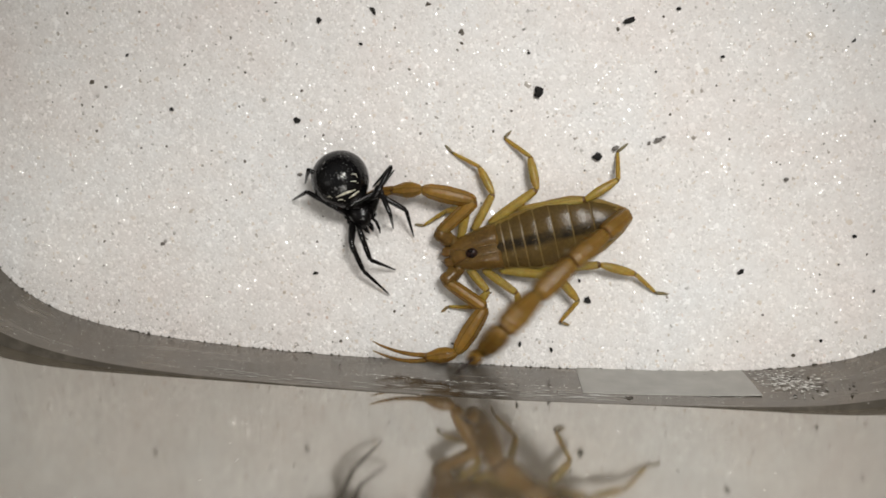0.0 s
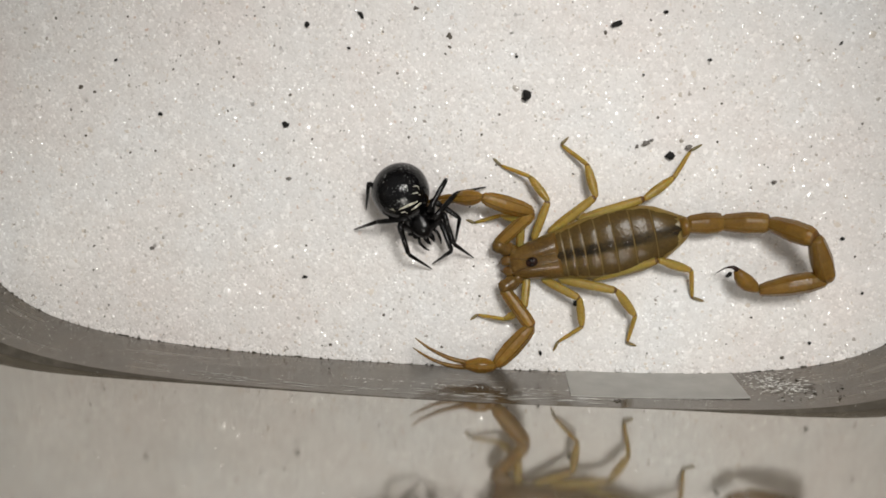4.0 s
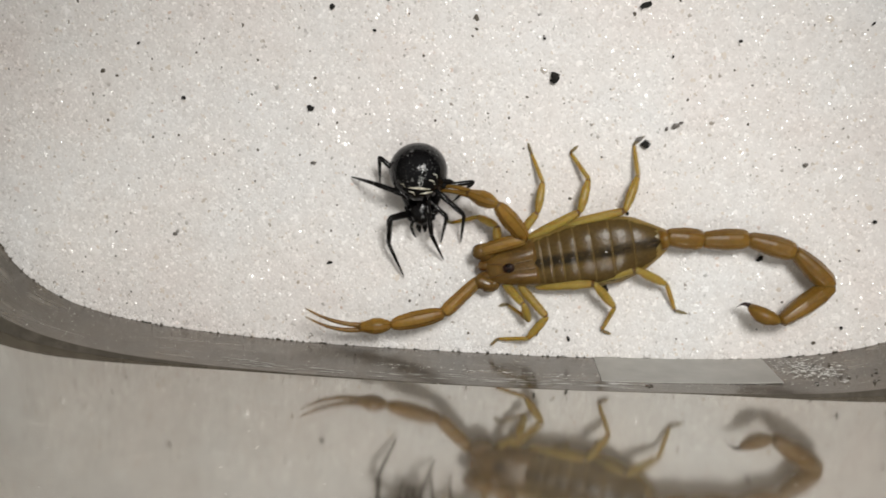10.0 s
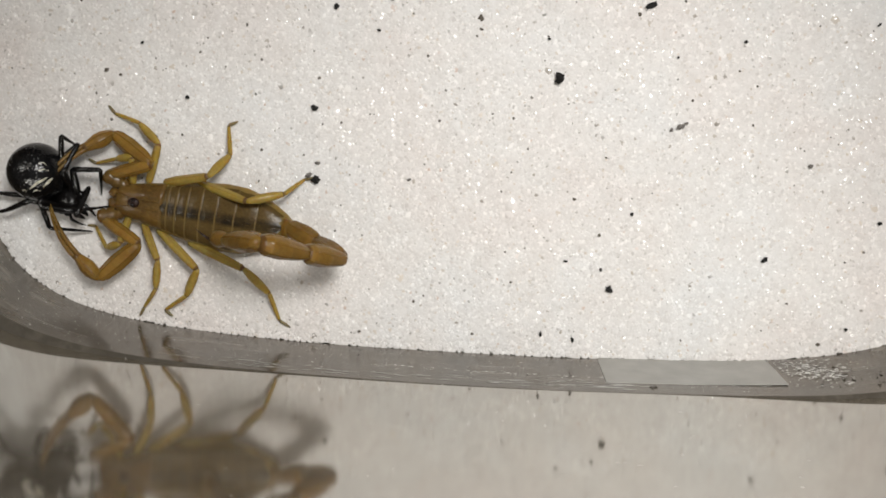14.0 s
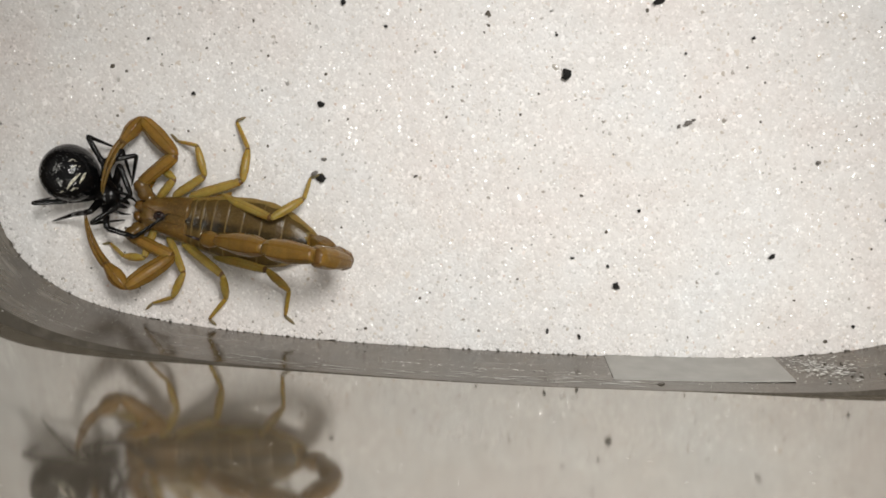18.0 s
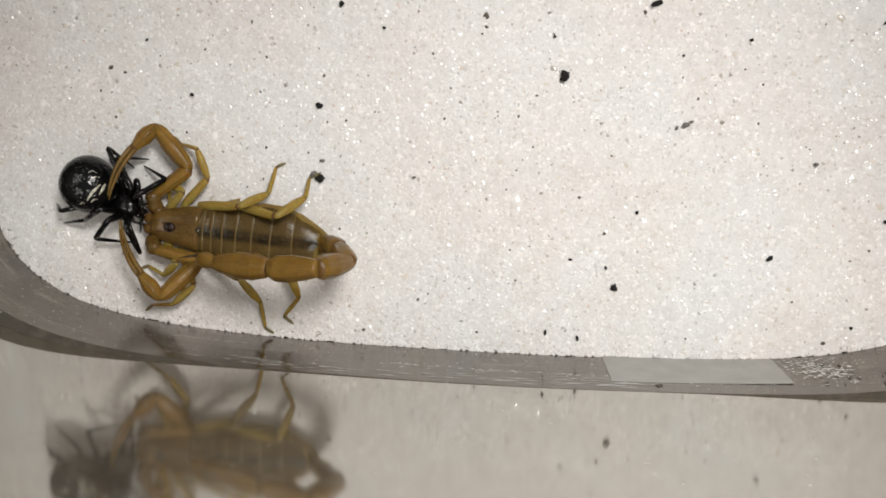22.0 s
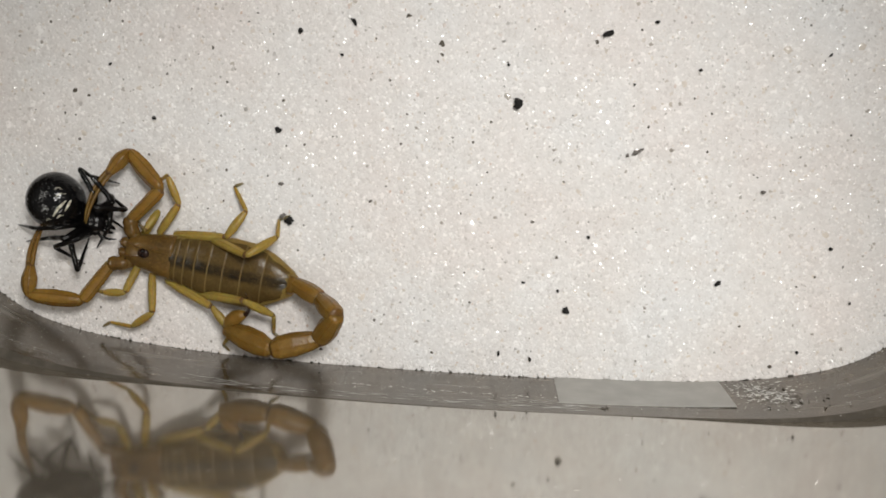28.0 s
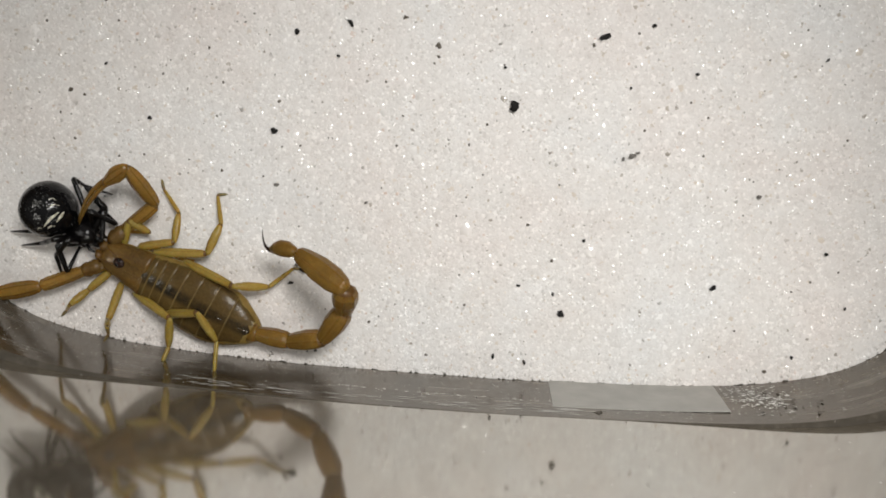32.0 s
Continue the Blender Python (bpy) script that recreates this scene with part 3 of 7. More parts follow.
def debris(x, y, sx, sy, turn=0.0, grey=False):
    me = chip_mesh("debris_chip", sx, sy, min(sx, sy) * 0.8, int(x * 31 + y * 17), M_DEBRIS_GREY if grey else M_DEBRIS)
    ob = new("debris_chip", me)
    ob.matrix_basis = pose(x * MM, y * MM, (ground_height(x, y) + 0.12 + min(sx, sy) * 0.5) * MM, 0, 0, turn)
    if grey:
        return tagged(ob, "small flat grey flake lying on the sand", "debris", "flakes on the sand")
    return tagged(ob, "small jagged black chip lying on the sand", "debris", "chips on the sand")


for x, y, sx, sy, turn in ((16.4, 24.3, 0.75, 0.8, 10), (-18.6, 20.3, 0.55, 0.42, -20), (-15.2, 34.6, 0.4, 0.45, 0), (29.0, 34.2, 0.85, 0.4, 25),
                           (42.4, 29.3, 0.28, 0.22, 0), (46.1, -1.4, 0.55, 0.35, 35), (24.05, -5.9, 0.65, 0.55, -30), (27.1, 5.1, 0.25, 0.3, 0),
                           (-7.4, 35.9, 0.3, 0.6, 40), (17.7, -1.8, 0.3, 0.2, 0), (22.8, -3.0, 0.22, 0.3, 20), (18.9, -13.4, 0.18, 0.4, 10),
                           (14.2, -12.6, 0.2, 0.42, -20), (-37.2, 21.8, 0.3, 0.32, 0), (-9.2, 31.2, 0.25, 0.25, 0), (-43.6, 29.7, 0.3, 0.2, 30),
                           (60.5, 31.5, 0.35, 0.22, 50), (15.0, 29.9, 0.22, 0.2, 0), (36.0, 36.0, 0.3, 0.25, 0), (-16.2, -2.2, 0.42, 0.28, 10),
                           (62.0, 3.9, 0.32, 0.3, 0), (65.1, -4.0, 0.2, 0.3, 10), (57.9, -11.4, 0.2, 0.28, 0), (33.0, 27.2, 0.2, 0.2, 0)):
    debris(x, y, sx, sy, turn)
for x, y, sx, sy, turn in ((33.6, 17.5, 0.65, 0.4, 20), (32.3, 17.1, 0.35, 0.25, 60), (34.4, 18.0, 0.3, 0.2, 0), (-18.3, 12.4, 0.4, 0.3, 0),
                           (-39.1, 2.0, 0.35, 0.3, 0), (-5.0, 10.0, 0.3, 0.22, 20), (52.0, 12.0, 0.35, 0.3, 0)):
    debris(x, y, sx, sy, turn, True)


# ---- the scorpion ----
scorpion = tagged(new("scorpion"), "slender amber-yellow bark scorpion with a long tail and thin pincers", "scorpion")
TAIL_BASE = Vector((0, 0, 3.2))


def width_at(x):
    """Half the width of the back, from the tail's base (0) to the front (26)."""
    xs = [0, 1.2, 4, 7, 10, 14, 17.5, 19.5, 22, 24.5, 26]
    ws = [1.5, 2.3, 3.9, 4.75, 4.85, 4.4, 3.7, 3.3, 2.85, 2.35, 1.7]
    return float(np.interp(x, xs, ws))


def back_strip(name, x0, x1, top, mat, overlap=0.25, n=14):
    """One arched plate of the back, with thickness."""
    verts, faces = [], []
    cols = [(x0 - overlap, -0.08), (x0, 0.03), (x0 + 0.2, 0.07), (x0 + 0.5 * (x1 - x0), 0.05), (x1, 0.0), (x1 + 0.2, -0.05)]
    for x, lift in cols:
        w = width_at(max(0.2, min(25.9, x))) * 0.97
        h = top * (0.62 + 0.38 * min(1, w / 4.6))
        for i in range(n + 1):
            a = math.pi * (0.06 + 0.88 * i / n)
            ridge = 0.10 * math.exp(-((i - n / 2) / 0.8) ** 2)
            verts.append((x, 0.45 + w * math.cos(a), 1.9 + (h - 1.9) * math.sin(a) ** 0.75 + lift + ridge))
    m = n + 1
    for c in range(len(cols) - 1):
        for i in range(n):
            faces.append((c * m + i, (c + 1) * m + i, (c + 1) * m + i + 1, c * m + i + 1))
    o = len(verts)
    verts += [(x, y * 0.98, z - 0.35) for x, y, z in verts]
    faces += [tuple(reversed([i + o for i in q])) for q in faces[:]]
    k = len(cols) - 1
    for i in range(n):
        faces += [(i, i + 1, o + i + 1, o + i), (k * m + i + 1, k * m + i, o + k * m + i, o + k * m + i + 1)]
    for c in range(k):
        faces += [((c + 1) * m, c * m, o + c * m, o + (c + 1) * m), (c * m + n, (c + 1) * m + n, o + (c + 1) * m + n, o + c * m + n)]
    me = mesh_of(name, verts, faces, mat)
    me.materials.append(M_EDGE)
    for p in me.polygons:
        if -0.1 * MM < p.center.x - x0 * MM < 0.22 * MM:
            p.material_index = 1
    return me


def back_keel(x0, x1, top):
    """The beaded ridge along the middle of a back plate."""
    crest = []
    for u in np.linspace(0.2, 0.6, max(5, int((x1 - x0) * 2.5))):
        x = x0 + u * (x1 - x0)
        h = top * (0.62 + 0.38 * min(1, width_at(x) * 0.97 / 4.6))
        crest.append((x, 0.45, h + float(np.interp(u, [0, 0.12, 0.47, 0.95], [0.0, 0.08, 0.12, 0.03])) + 0.10))
    v, f = thread(crest, 0.12, 6, 0.5)
    return mesh_of("back_keel", v, f, M_KEEL)


def build_scorpion_body():
    # soft pale body under the plates
    rings = [(-0.2, 1.2, 1.0, 0.2, 2.9)]
    for i in range(16):
        x = 0.8 + i * 1.55
        w = width_at(x)
        rings.append((x, w * 1.03, 1.15 + 0.12 * w, 0.45, 2.0 + 0.03 * w))
    rings.append((25.2, 1.6, 0.9, 0.4, 2.1))
    v, f = loft(rings, 18)
    part("underside", mesh_of("underside", v, f, M_MEMBRANE), scorpion, "pale yellow soft flanks and belly")
    cuts = [0.4, 4.6, 7.7, 10.4, 12.7, 14.7, 16.3, 17.6, 18.7]
    for a, b in zip(cuts, cuts[1:]):
        plate = part("tergite", back_strip("tergite", a + 0.12, b, 4.2, M_BACK), scorpion, "olive-brown back plate with a pale rear edge")
        part("back_keel", back_keel(a + 0.12, b, 4.2), plate, "dark shiny ridge along the back")
    # carapace: tapering shield with a central furrow and raised keels
    verts, faces = [], []
    n = 16
    xs = [18.5, 19.0, 20.5, 22.0, 23.2, 24.3, 25.2, 25.9, 26.2]
    for x in xs:
        w = width_at(min(25.9, x)) * 0.98
        top = float(np.interp(x, [18.5, 21, 24, 25.8, 26.2], [3.9, 4.1, 3.9, 3.3, 2.3]))
        for i in range(n + 1):
            a = math.pi * (0.03 + 0.94 * i / n)
            d = (i - n / 2) / (n / 2)
            lift = -0.16 * math.exp(-(d / 0.13) ** 2) + 0.10 * math.exp(-((abs(d) - 0.32) / 0.12) ** 2)
            notch = -0.35 * math.exp(-(d / 0.35) ** 2) if x > 26 else 0
            verts.append((x + notch, 0.4 + w * math.cos(a), 1.8 + (top - 1.8) * math.sin(a) ** 0.6 + lift))
    m = n + 1
    for c in range(len(xs) - 1):
        faces += [(c * m + i, (c + 1) * m + i, (c + 1) * m + i + 1, c * m + i + 1) for i in range(n)]
    o = len(verts)
    verts += [(x, y * 0.97, z - 0.5) for x, y, z in verts]
    faces += [tuple(reversed([i + o for i in q])) for q in faces[:]]
    k = len(xs) - 1
    for i in range(n):
        faces += [(i, i + 1, o + i + 1, o + i), (k * m + i + 1, k * m + i, o + k * m + i, o + k * m + i + 1)]
    carapace = part("carapace", mesh_of("carapace", verts, faces, M_HEAD), scorpion, "reddish-brown head shield with a dark eye spot")
    for s in (-1, 1):
        v, f = thread([(x, 0.4 + s * 0.62, float(np.interp(x, [18.8, 21, 24], [4.0, 4.17, 3.98]))) for x in np.linspace(18.9, 21.7, 12)], 0.10, 6, 0.5)
        part("head_keel", mesh_of("head_keel", v, f, M_HEAD), carapace, "pale granular ridge behind the eyes")
        v, f = thread([(x, 0.4 + s * (0.55 + 0.20 * (x - 23)), float(np.interp(x, [23, 24, 25.8], [4.0, 3.92, 3.3]))) for x in np.linspace(23.2, 25.6, 10)], 0.09, 6, 0.5)
        part("head_keel", mesh_of("head_keel", v, f, M_JOINT), carapace, "dark granular ridge before the eyes")
    mound = mesh_of("eye_mound", *ball(0.85, 0.72, 0.36, 22.6, 0.4, 4.0), M_STING)
    part("eye_mound", mound, carapace)
    for s in (-1, 1):
        part("median_eye", mesh_of("median_eye", *ball(0.38, 0.32, 0.32, 22.65, 0.4 + s * 0.33, 4.15, 10, 8), M_EYE), carapace)
        part("side_eye", mesh_of("side_eye", *ball(0.14, 0.12, 0.14, 25.5, 0.4 + s * 1.55, 3.0, 8, 6), M_EYE), carapace)
        v, f = loft([(24.7, 0.6, 0.55, 0.4 + s * 0.72, 2.6), (25.8, 0.76, 0.7, 0.4 + s * 0.78, 2.55), (26.3, 0.78, 0.7, 0.4 + s * 0.80, 2.45), (26.7, 0.62, 0.55, 0.4 + s * 0.74, 2.3), (26.95, 0.28, 0.28, 0.4 + s * 0.68, 2.15)], 12)
        ch = part("chelicera", mesh_of("chelicera", v, f, M_JAW), scorpion, "stubby reddish-amber jaw with a dark tip")
        v, f = loft([(26.5, 0.3, 0.22, 0.4 + s * 0.85, 2.2), (27.0, 0.2, 0.16, 0.4 + s * 0.72, 2.0), (27.35, 0.05, 0.05, 0.4 + s * 0.42, 1.8)], 8)
        part("jaw_tip", mesh_of("jaw_tip", v, f, M_JOINT), ch)
        # comb-like organ showing at the flank
        v, f = loft([(17.5, 0.5, 0.25, 0.45 + s * 2.4, 0.9), (15.5, 0.6, 0.25, 0.45 + s * 3.9, 1.0), (13.6, 0.25, 0.15, 0.45 + s * 4.9, 1.1)][::-1], 8)
        part("pectine", mesh_of("pectine", v, f, M_MEMBRANE), scorpion, "pale comb organ under the flank")


build_scorpion_body()

LEG_LEN = {"1": (4.6, 3.4, 4.4, 1.3), "2": (6.0, 4.4, 4.8, 1.5), "3": (8.4, 4.8, 4.9, 1.5), "4": (9.6, 5.3, 4.9, 1.9)}
HIP = {"R1": (23.8, -1.8), "R2": (21.6, -2.6), "R3": (19.2, -3.0), "R4": (14.6, -3.9), "L1": (23.7, 2.6), "L2": (21.5, 3.4), "L3": (19.2, 3.9), "L4": (14.4, 4.9),
       "RC": (25.4, -1.9), "LC": (25.5, 2.7)}
MOVING = {}


def build_leg(key):
    la, lb, lc, ld = LEG_LEN[key[1]]
    hx, hy = HIP[key]
    s = -1 if key[0] == "R" else 1
    v, f = loft([(hx - 0.6, 0.7, 0.6, hy - s * 1.6, 1.7), (hx, 0.75, 0.65, hy - s * 0.6, 1.8), (hx + 0.1, 0.6, 0.55, hy, 1.9), (hx + 0.1, 0.3, 0.3, hy + s * 0.3, 1.9)], 10)
    leg = part("walking_leg", mesh_of("walking_leg", v, f, M_MEMBRANE), scorpion, "jointed translucent yellow walking leg")
    fat = 0.82 if key[1] in "34" else 0.74
    fem = part("leg_femur", limb_mesh("leg_femur", la, [(-0.02, 0.3), (0.04, 0.62 * fat), (0.3, 0.8 * fat), (0.75, 0.72 * fat), (0.95, 0.58 * fat), (1.0, 0.3)], M_LEG, flat=0.85, ridges=((8, 0.07), (172, 0.07), (60, 0.05))), leg)
    pat = part("leg_patella", limb_mesh("leg_patella", lb, [(-0.03, 0.28), (0.06, 0.5 * fat), (0.35, 0.76 * fat), (0.7, 0.7 * fat), (0.95, 0.42 * fat), (1.02, 0.22)], M_LEG, flat=0.85, ridges=((8, 0.06), (172, 0.06))), leg)
    tib = part("leg_tibia", limb_mesh("leg_tibia", lc, [(-0.02, 0.24), (0.04, 0.4 * fat), (0.4, 0.42 * fat), (0.52, 0.36 * fat), (0.55, 0.40 * fat), (0.92, 0.3 * fat), (1.0, 0.15)], M_LEG), leg)
    tar = part("leg_tarsus", limb_mesh("leg_tarsus", ld, [(0, 0.16), (0.15, 0.24), (0.6, 0.22), (0.85, 0.15), (1.0, 0.05)], M_FOOT), leg, "thin greyish foot")
    MOVING[key] = [fem, pat, tib, tar]


def build_claw(key):
    hx, hy = HIP[key]
    s = -1 if key[0] == "R" else 1
    v, f = loft([(hx - 1.6, 0.7, 0.7, hy - s * 0.8, 2.0), (hx - 0.8, 1.0, 0.9, hy - s * 0.3, 2.2), (hx - 0.1, 0.95, 0.9, hy, 2.4), (hx + 0.5, 0.5, 0.5, hy + s * 0.1, 2.5)], 12)
    claw = part("pincer_arm", mesh_of("pincer_arm", v, f, M_HEAD), scorpion, "long thin amber pincer arm")
    tro = part("arm_trochanter", limb_mesh("arm_trochanter", 2.0, [(-0.35, 0.55), (0.0, 1.0), (0.3, 1.12), (0.55, 0.95), (0.8, 1.1), (1.15, 0.92), (1.3, 0.4)], M_HEAD, 14, 0.08, 0.9), claw, "knobbly reddish shoulder of the pincer arm")
    fem = part("arm_femur", limb_mesh("arm_femur", 6.9, [(-0.04, 0.43), (0.05, 0.688), (0.3, 0.791), (0.8, 0.843), (0.97, 0.731), (1.03, 0.344)], M_LIMB, 14, 0.10, 0.85, ridges=((3, 0.09), (177, 0.09), (48, 0.06), (132, 0.06))), claw)
    pat = part("arm_patella", limb_mesh("arm_patella", 7.7, [(-0.03, 0.387), (0.05, 0.731), (0.22, 0.989), (0.55, 1.1), (0.85, 0.877), (0.98, 0.533), (1.02, 0.301)], M_LIMB, 14, 0.10, 0.85, ridges=((3, 0.09), (177, 0.09), (55, 0.06), (125, 0.06))), claw)
    palm = part("palm", limb_mesh("palm", 4.4, [(-0.05, 0.344), (0.06, 0.688), (0.3, 1.07), (0.55, 1.12), (0.8, 0.817), (1.0, 0.585), (1.08, 0.344)], M_LIMB, 14, 0.06, 0.9, ridges=((70, 0.05), (110, 0.05))), claw, "swollen amber palm of the pincer")
    def finger(name, side, length):
        rings = []
        for i in range(9):
            u = i / 8
            rings.append((3.7 + length * u, 0.32 * (1 - u) ** 0.55 + 0.07, 0.32 * (1 - u) ** 0.55 + 0.06, side * (0.28 + 0.10 * math.sin(math.pi * min(1, u * 1.05)) - 0.16 * u) - s * (3.0 * u * u - 0.7 * u), 0.15 * u))
        v, f = loft(rings, 10)
        return part(name, mesh_of(name, v, f, M_FINGER), claw, "thin curved olive-brown finger of the pincer")
    MOVING[key] = [tro, fem, pat, palm, finger("fixed_finger", s, 8.2), finger("movable_finger", -s, 8.4)]


for k in ("R1", "R2", "R3", "R4", "L1", "L2", "L3", "L4"):
    build_leg(k)
for k in ("RC", "LC"):
    build_claw(k)

TAIL_LEN = (5.1, 6.4, 6.7, 7.0, 9.2, 6.2)


def build_tail():
    v, f = loft([(-0.5, 0.9, 0.8, 0.2, 3.2), (0.2, 1.35, 1.15, 0.25, 3.15), (1.0, 1.5, 1.2, 0.3, 3.0)], 12)
    tail = part("tail", mesh_of("tail", v, f, M_TAIL), scorpion, "long ridged amber tail ending in a curved sting")
    segs = []
    for i, l in enumerate(TAIL_LEN[:5]):
        w = (1.40, 1.39, 1.38, 1.38, 1.34)[i]
        deep = (0.94, 1.0, 1.12, 1.22, 1.26)[i]
        if i < 4:
            e = (0.80, 0.77, 0.72, 0.69)[i]
            prof = [(-0.03, w * 0.6), (0.03, w * e), (0.2, w * (e + 1) / 2), (0.52, w * 1.04), (0.84, w * 0.98), (0.96, w * (e + 0.06)), (1.01, w * 0.6)]
        else:
            prof = [(-0.03, 0.55), (0.04, w * 0.75), (0.25, w * 1.02), (0.55, w * 1.02), (0.85, w * 0.75), (0.96, w * 0.58), (1.0, 0.35)]
        segs.append(part("tail_segment", limb_mesh("tail_segment", l, prof, M_TAIL, 20, 0.07, deep, 5, ridges=((2, 0.07), (178, 0.07), (58, 0.05), (122, 0.05), (-45, 0.06), (-135, 0.06))), tail))
    v, f = loft([(-0.1, 0.35, 0.35, 0, 0), (0.4, 0.75, 0.75, 0, 0.15), (1.4, 1.1, 1.15, 0, 0.45), (2.6, 1.12, 1.2, 0, 0.65), (3.6, 0.8, 0.9, 0, 0.68), (4.5, 0.45, 0.5, 0, 0.6)], 14)
    segs.append(part("vesicle", mesh_of("vesicle", v, f, M_TAIL), tail, "amber bulb of the sting"))
    v, f = loft([(4.0, 0.46, 0.5, 0, 0.55), (4.7, 0.36, 0.36, 0, 0.5), (5.3, 0.28, 0.3, 0, 0.75), (5.65, 0.22, 0.26, 0, 1.3), (5.8, 0.16, 0.2, 0, 2.0), (5.8, 0.1, 0.12, 0, 2.8), (5.65, 0.03, 0.03, 0, 3.5)], 10)
    segs.append(part("sting", mesh_of("sting", v, f, M_STING), tail, "thin dark curved sting"))
    MOVING["T"] = segs


build_tail()

# ---- the spider ----
spider = tagged(new("black_widow_spider"), "glossy black widow spider with a round abdomen, held in the pincers", "spider")


def build_spider():
    v, f = ball(4.15, 4.1, 3.9, 0, 0, 0, 40, 28)
    v = [(x * (1.0 if x < 0 else 1.02), y * (1 - 0.05 * x / 4), z) for x, y, z in v]
    abdomen = part("abdomen", mesh_of("abdomen", [(x, y, z + 4.5) for x, y, z in v], f, M_SPIDER), spider, "round glossy black abdomen with pale flecks, partly painted highlights")

    def streak(y0, y1, x0, x1, w):
        verts, faces = [], []
        for i in range(9):
            u = i / 8
            x, y = x0 + (x1 - x0) * u, y0 + (y1 - y0) * u + 0.25 * math.sin(u * 5)
            for k in (-1, 1):
                xx = x + k * w * math.sin(math.pi * (0.1 + 0.8 * u))
                z = 4.5 + 3.93 * math.sqrt(max(0.02, 1 - (xx / 4.2) ** 2 - (y / 4.15) ** 2)) + 0.02
                verts.append((xx, y, z))
        n = len(verts)
        verts += [(x, y, z - 0.25) for x, y, z in verts]
        for i in range(8):
            a = 2 * i
            faces += [(a, a + 1, a + 3, a + 2), (n + a + 1, n + a, n + a + 2, n + a + 3), (a, a + 2, n + a + 2, n + a), (a + 3, a + 1, n + a + 1, n + a + 3)]
        return mesh_of("pale_streak", verts, faces, M_MARK)
    for y0, y1, x0, x1, w in ((-1.2, 1.9, 2.0, 2.3, 0.17), (0.3, 2.2, 2.9, 2.7, 0.15), (-1.2, -0.1, 2.5, 3.0, 0.12), (1.6, 2.7, 1.0, 1.7, 0.09), (2.2, 3.0, 0.2, 1.0, 0.07), (-2.3, -1.5, 1.4, 1.9, 0.08)):
        part("pale_streak", streak(y0, y1, x0, x1, w), abdomen, "cream streak on the black abdomen")
    v, f = ball(0.6, 0.6, 0.5, -3.4, 0, 1.9, 10, 8)
    part("spinneret", mesh_of("spinneret", v, f, M_SPLEG), spider)
    v, f = ball(2.2, 1.7, 1.2, 5.4, 0, 2.9, 20, 14)
    v = [(x, y * (1 - 0.12 * (x - 5.4) / 2), z + 0.25 * math.exp(-((x - 6.3) / 0.9) ** 2)) for x, y, z in v]
    part("cephalothorax", mesh_of("cephalothorax", v, f, M_SPLEG), spider, "small shiny black head and thorax")
    v, f = loft([(3.4, 0.5, 0.5, 0, 3.3), (3.8, 0.35, 0.35, 0, 3.0), (4.2, 0.6, 0.5, 0, 2.9)], 10)
    part("waist", mesh_of("waist", v, f, M_SPLEG), spider)
    for s in (-1, 1):
        v, f = loft([(7.0, 0.35, 0.35, s * 0.4, 2.9), (7.8, 0.42, 0.4, s * 0.45, 2.5), (8.4, 0.25, 0.25, s * 0.4, 2.1), (8.7, 0.08, 0.08, s * 0.3, 1.9)], 8)
        part("fang", mesh_of("fang", v, f, M_SPLEG), spider)
        v, f = loft([(6.6, 0.22, 0.22, s * 1.1, 2.6), (7.7, 0.24, 0.24, s * 1.5, 2.9), (8.8, 0.2, 0.2, s * 1.3, 2.2), (9.4, 0.1, 0.1, s * 1.0, 1.5)], 8)
        part("feeler", mesh_of("feeler", v, f, M_SPLEG), spider)
        for i in range(2):
            part("eye", mesh_of("eye", *ball(0.12, 0.12, 0.12, 7.2 - 0.2 * i, s * (0.25 + 0.35 * i), 3.5, 8, 6), M_EYE), spider)


build_spider()
SP_HIP = {"a1": (4.4, -1.1), "a2": (5.0, -1.4), "a3": (5.8, -1.4), "a4": (6.5, -1.0), "b1": (4.4, 1.1), "b2": (5.0, 1.4), "b3": (5.8, 1.4), "b4": (6.5, 1.0)}
SP_LEN = (4.1, 4.6, 6.0)


def build_spider_leg(key):
    hx, hy = SP_HIP[key]
    s = 1 if hy > 0 else -1
    v, f = ball(0.55, 0.75, 0.5, hx, hy + s * 0.3, 2.5, 10, 8)
    leg = part("spider_leg", mesh_of("spider_leg", v, f, M_SPLEG), spider, "thin glossy black jointed leg")
    a, b, c = SP_LEN
    MOVING[key] = [
        part("femur", limb_mesh("femur", a, [(-0.03, 0.2), (0.05, 0.48), (0.4, 0.57), (0.8, 0.48), (0.97, 0.43), (1.03, 0.2)], M_SPLEG, 10), leg),
        part("shin", limb_mesh("shin", b, [(-0.02, 0.2), (0.05, 0.43), (0.25, 0.45), (0.3, 0.37), (0.6, 0.40), (0.96, 0.34), (1.01, 0.15)], M_SPLEG, 10), leg),
        part("foot", limb_mesh("foot", c, [(-0.01, 0.16), (0.04, 0.31), (0.4, 0.25), (0.75, 0.17), (0.95, 0.10), (1.0, 0.04)], M_SPLEG, 8), leg)]


for k in SP_HIP:
    build_spider_leg(k)

pellets = []
for seed in (3, 8):
    black = seed == 3
    ob = new("debris_pellet", chip_mesh("debris_pellet", 0.72 if black else 0.6, 0.58 if black else 0.4, 0.45 if black else 0.3, seed, M_DEBRIS if black else M_DEBRIS_GREY))
    pellets.append(tagged(ob, "black pellet stuck to the scorpion's hind foot" if black else "grey crumb of dirt stuck to the scorpion's hind foot", "debris", "pellets on the foot"))

# ---- what moves: places of the joints in mm, time by time ----
SCORPION, SPIDER = {}, {}


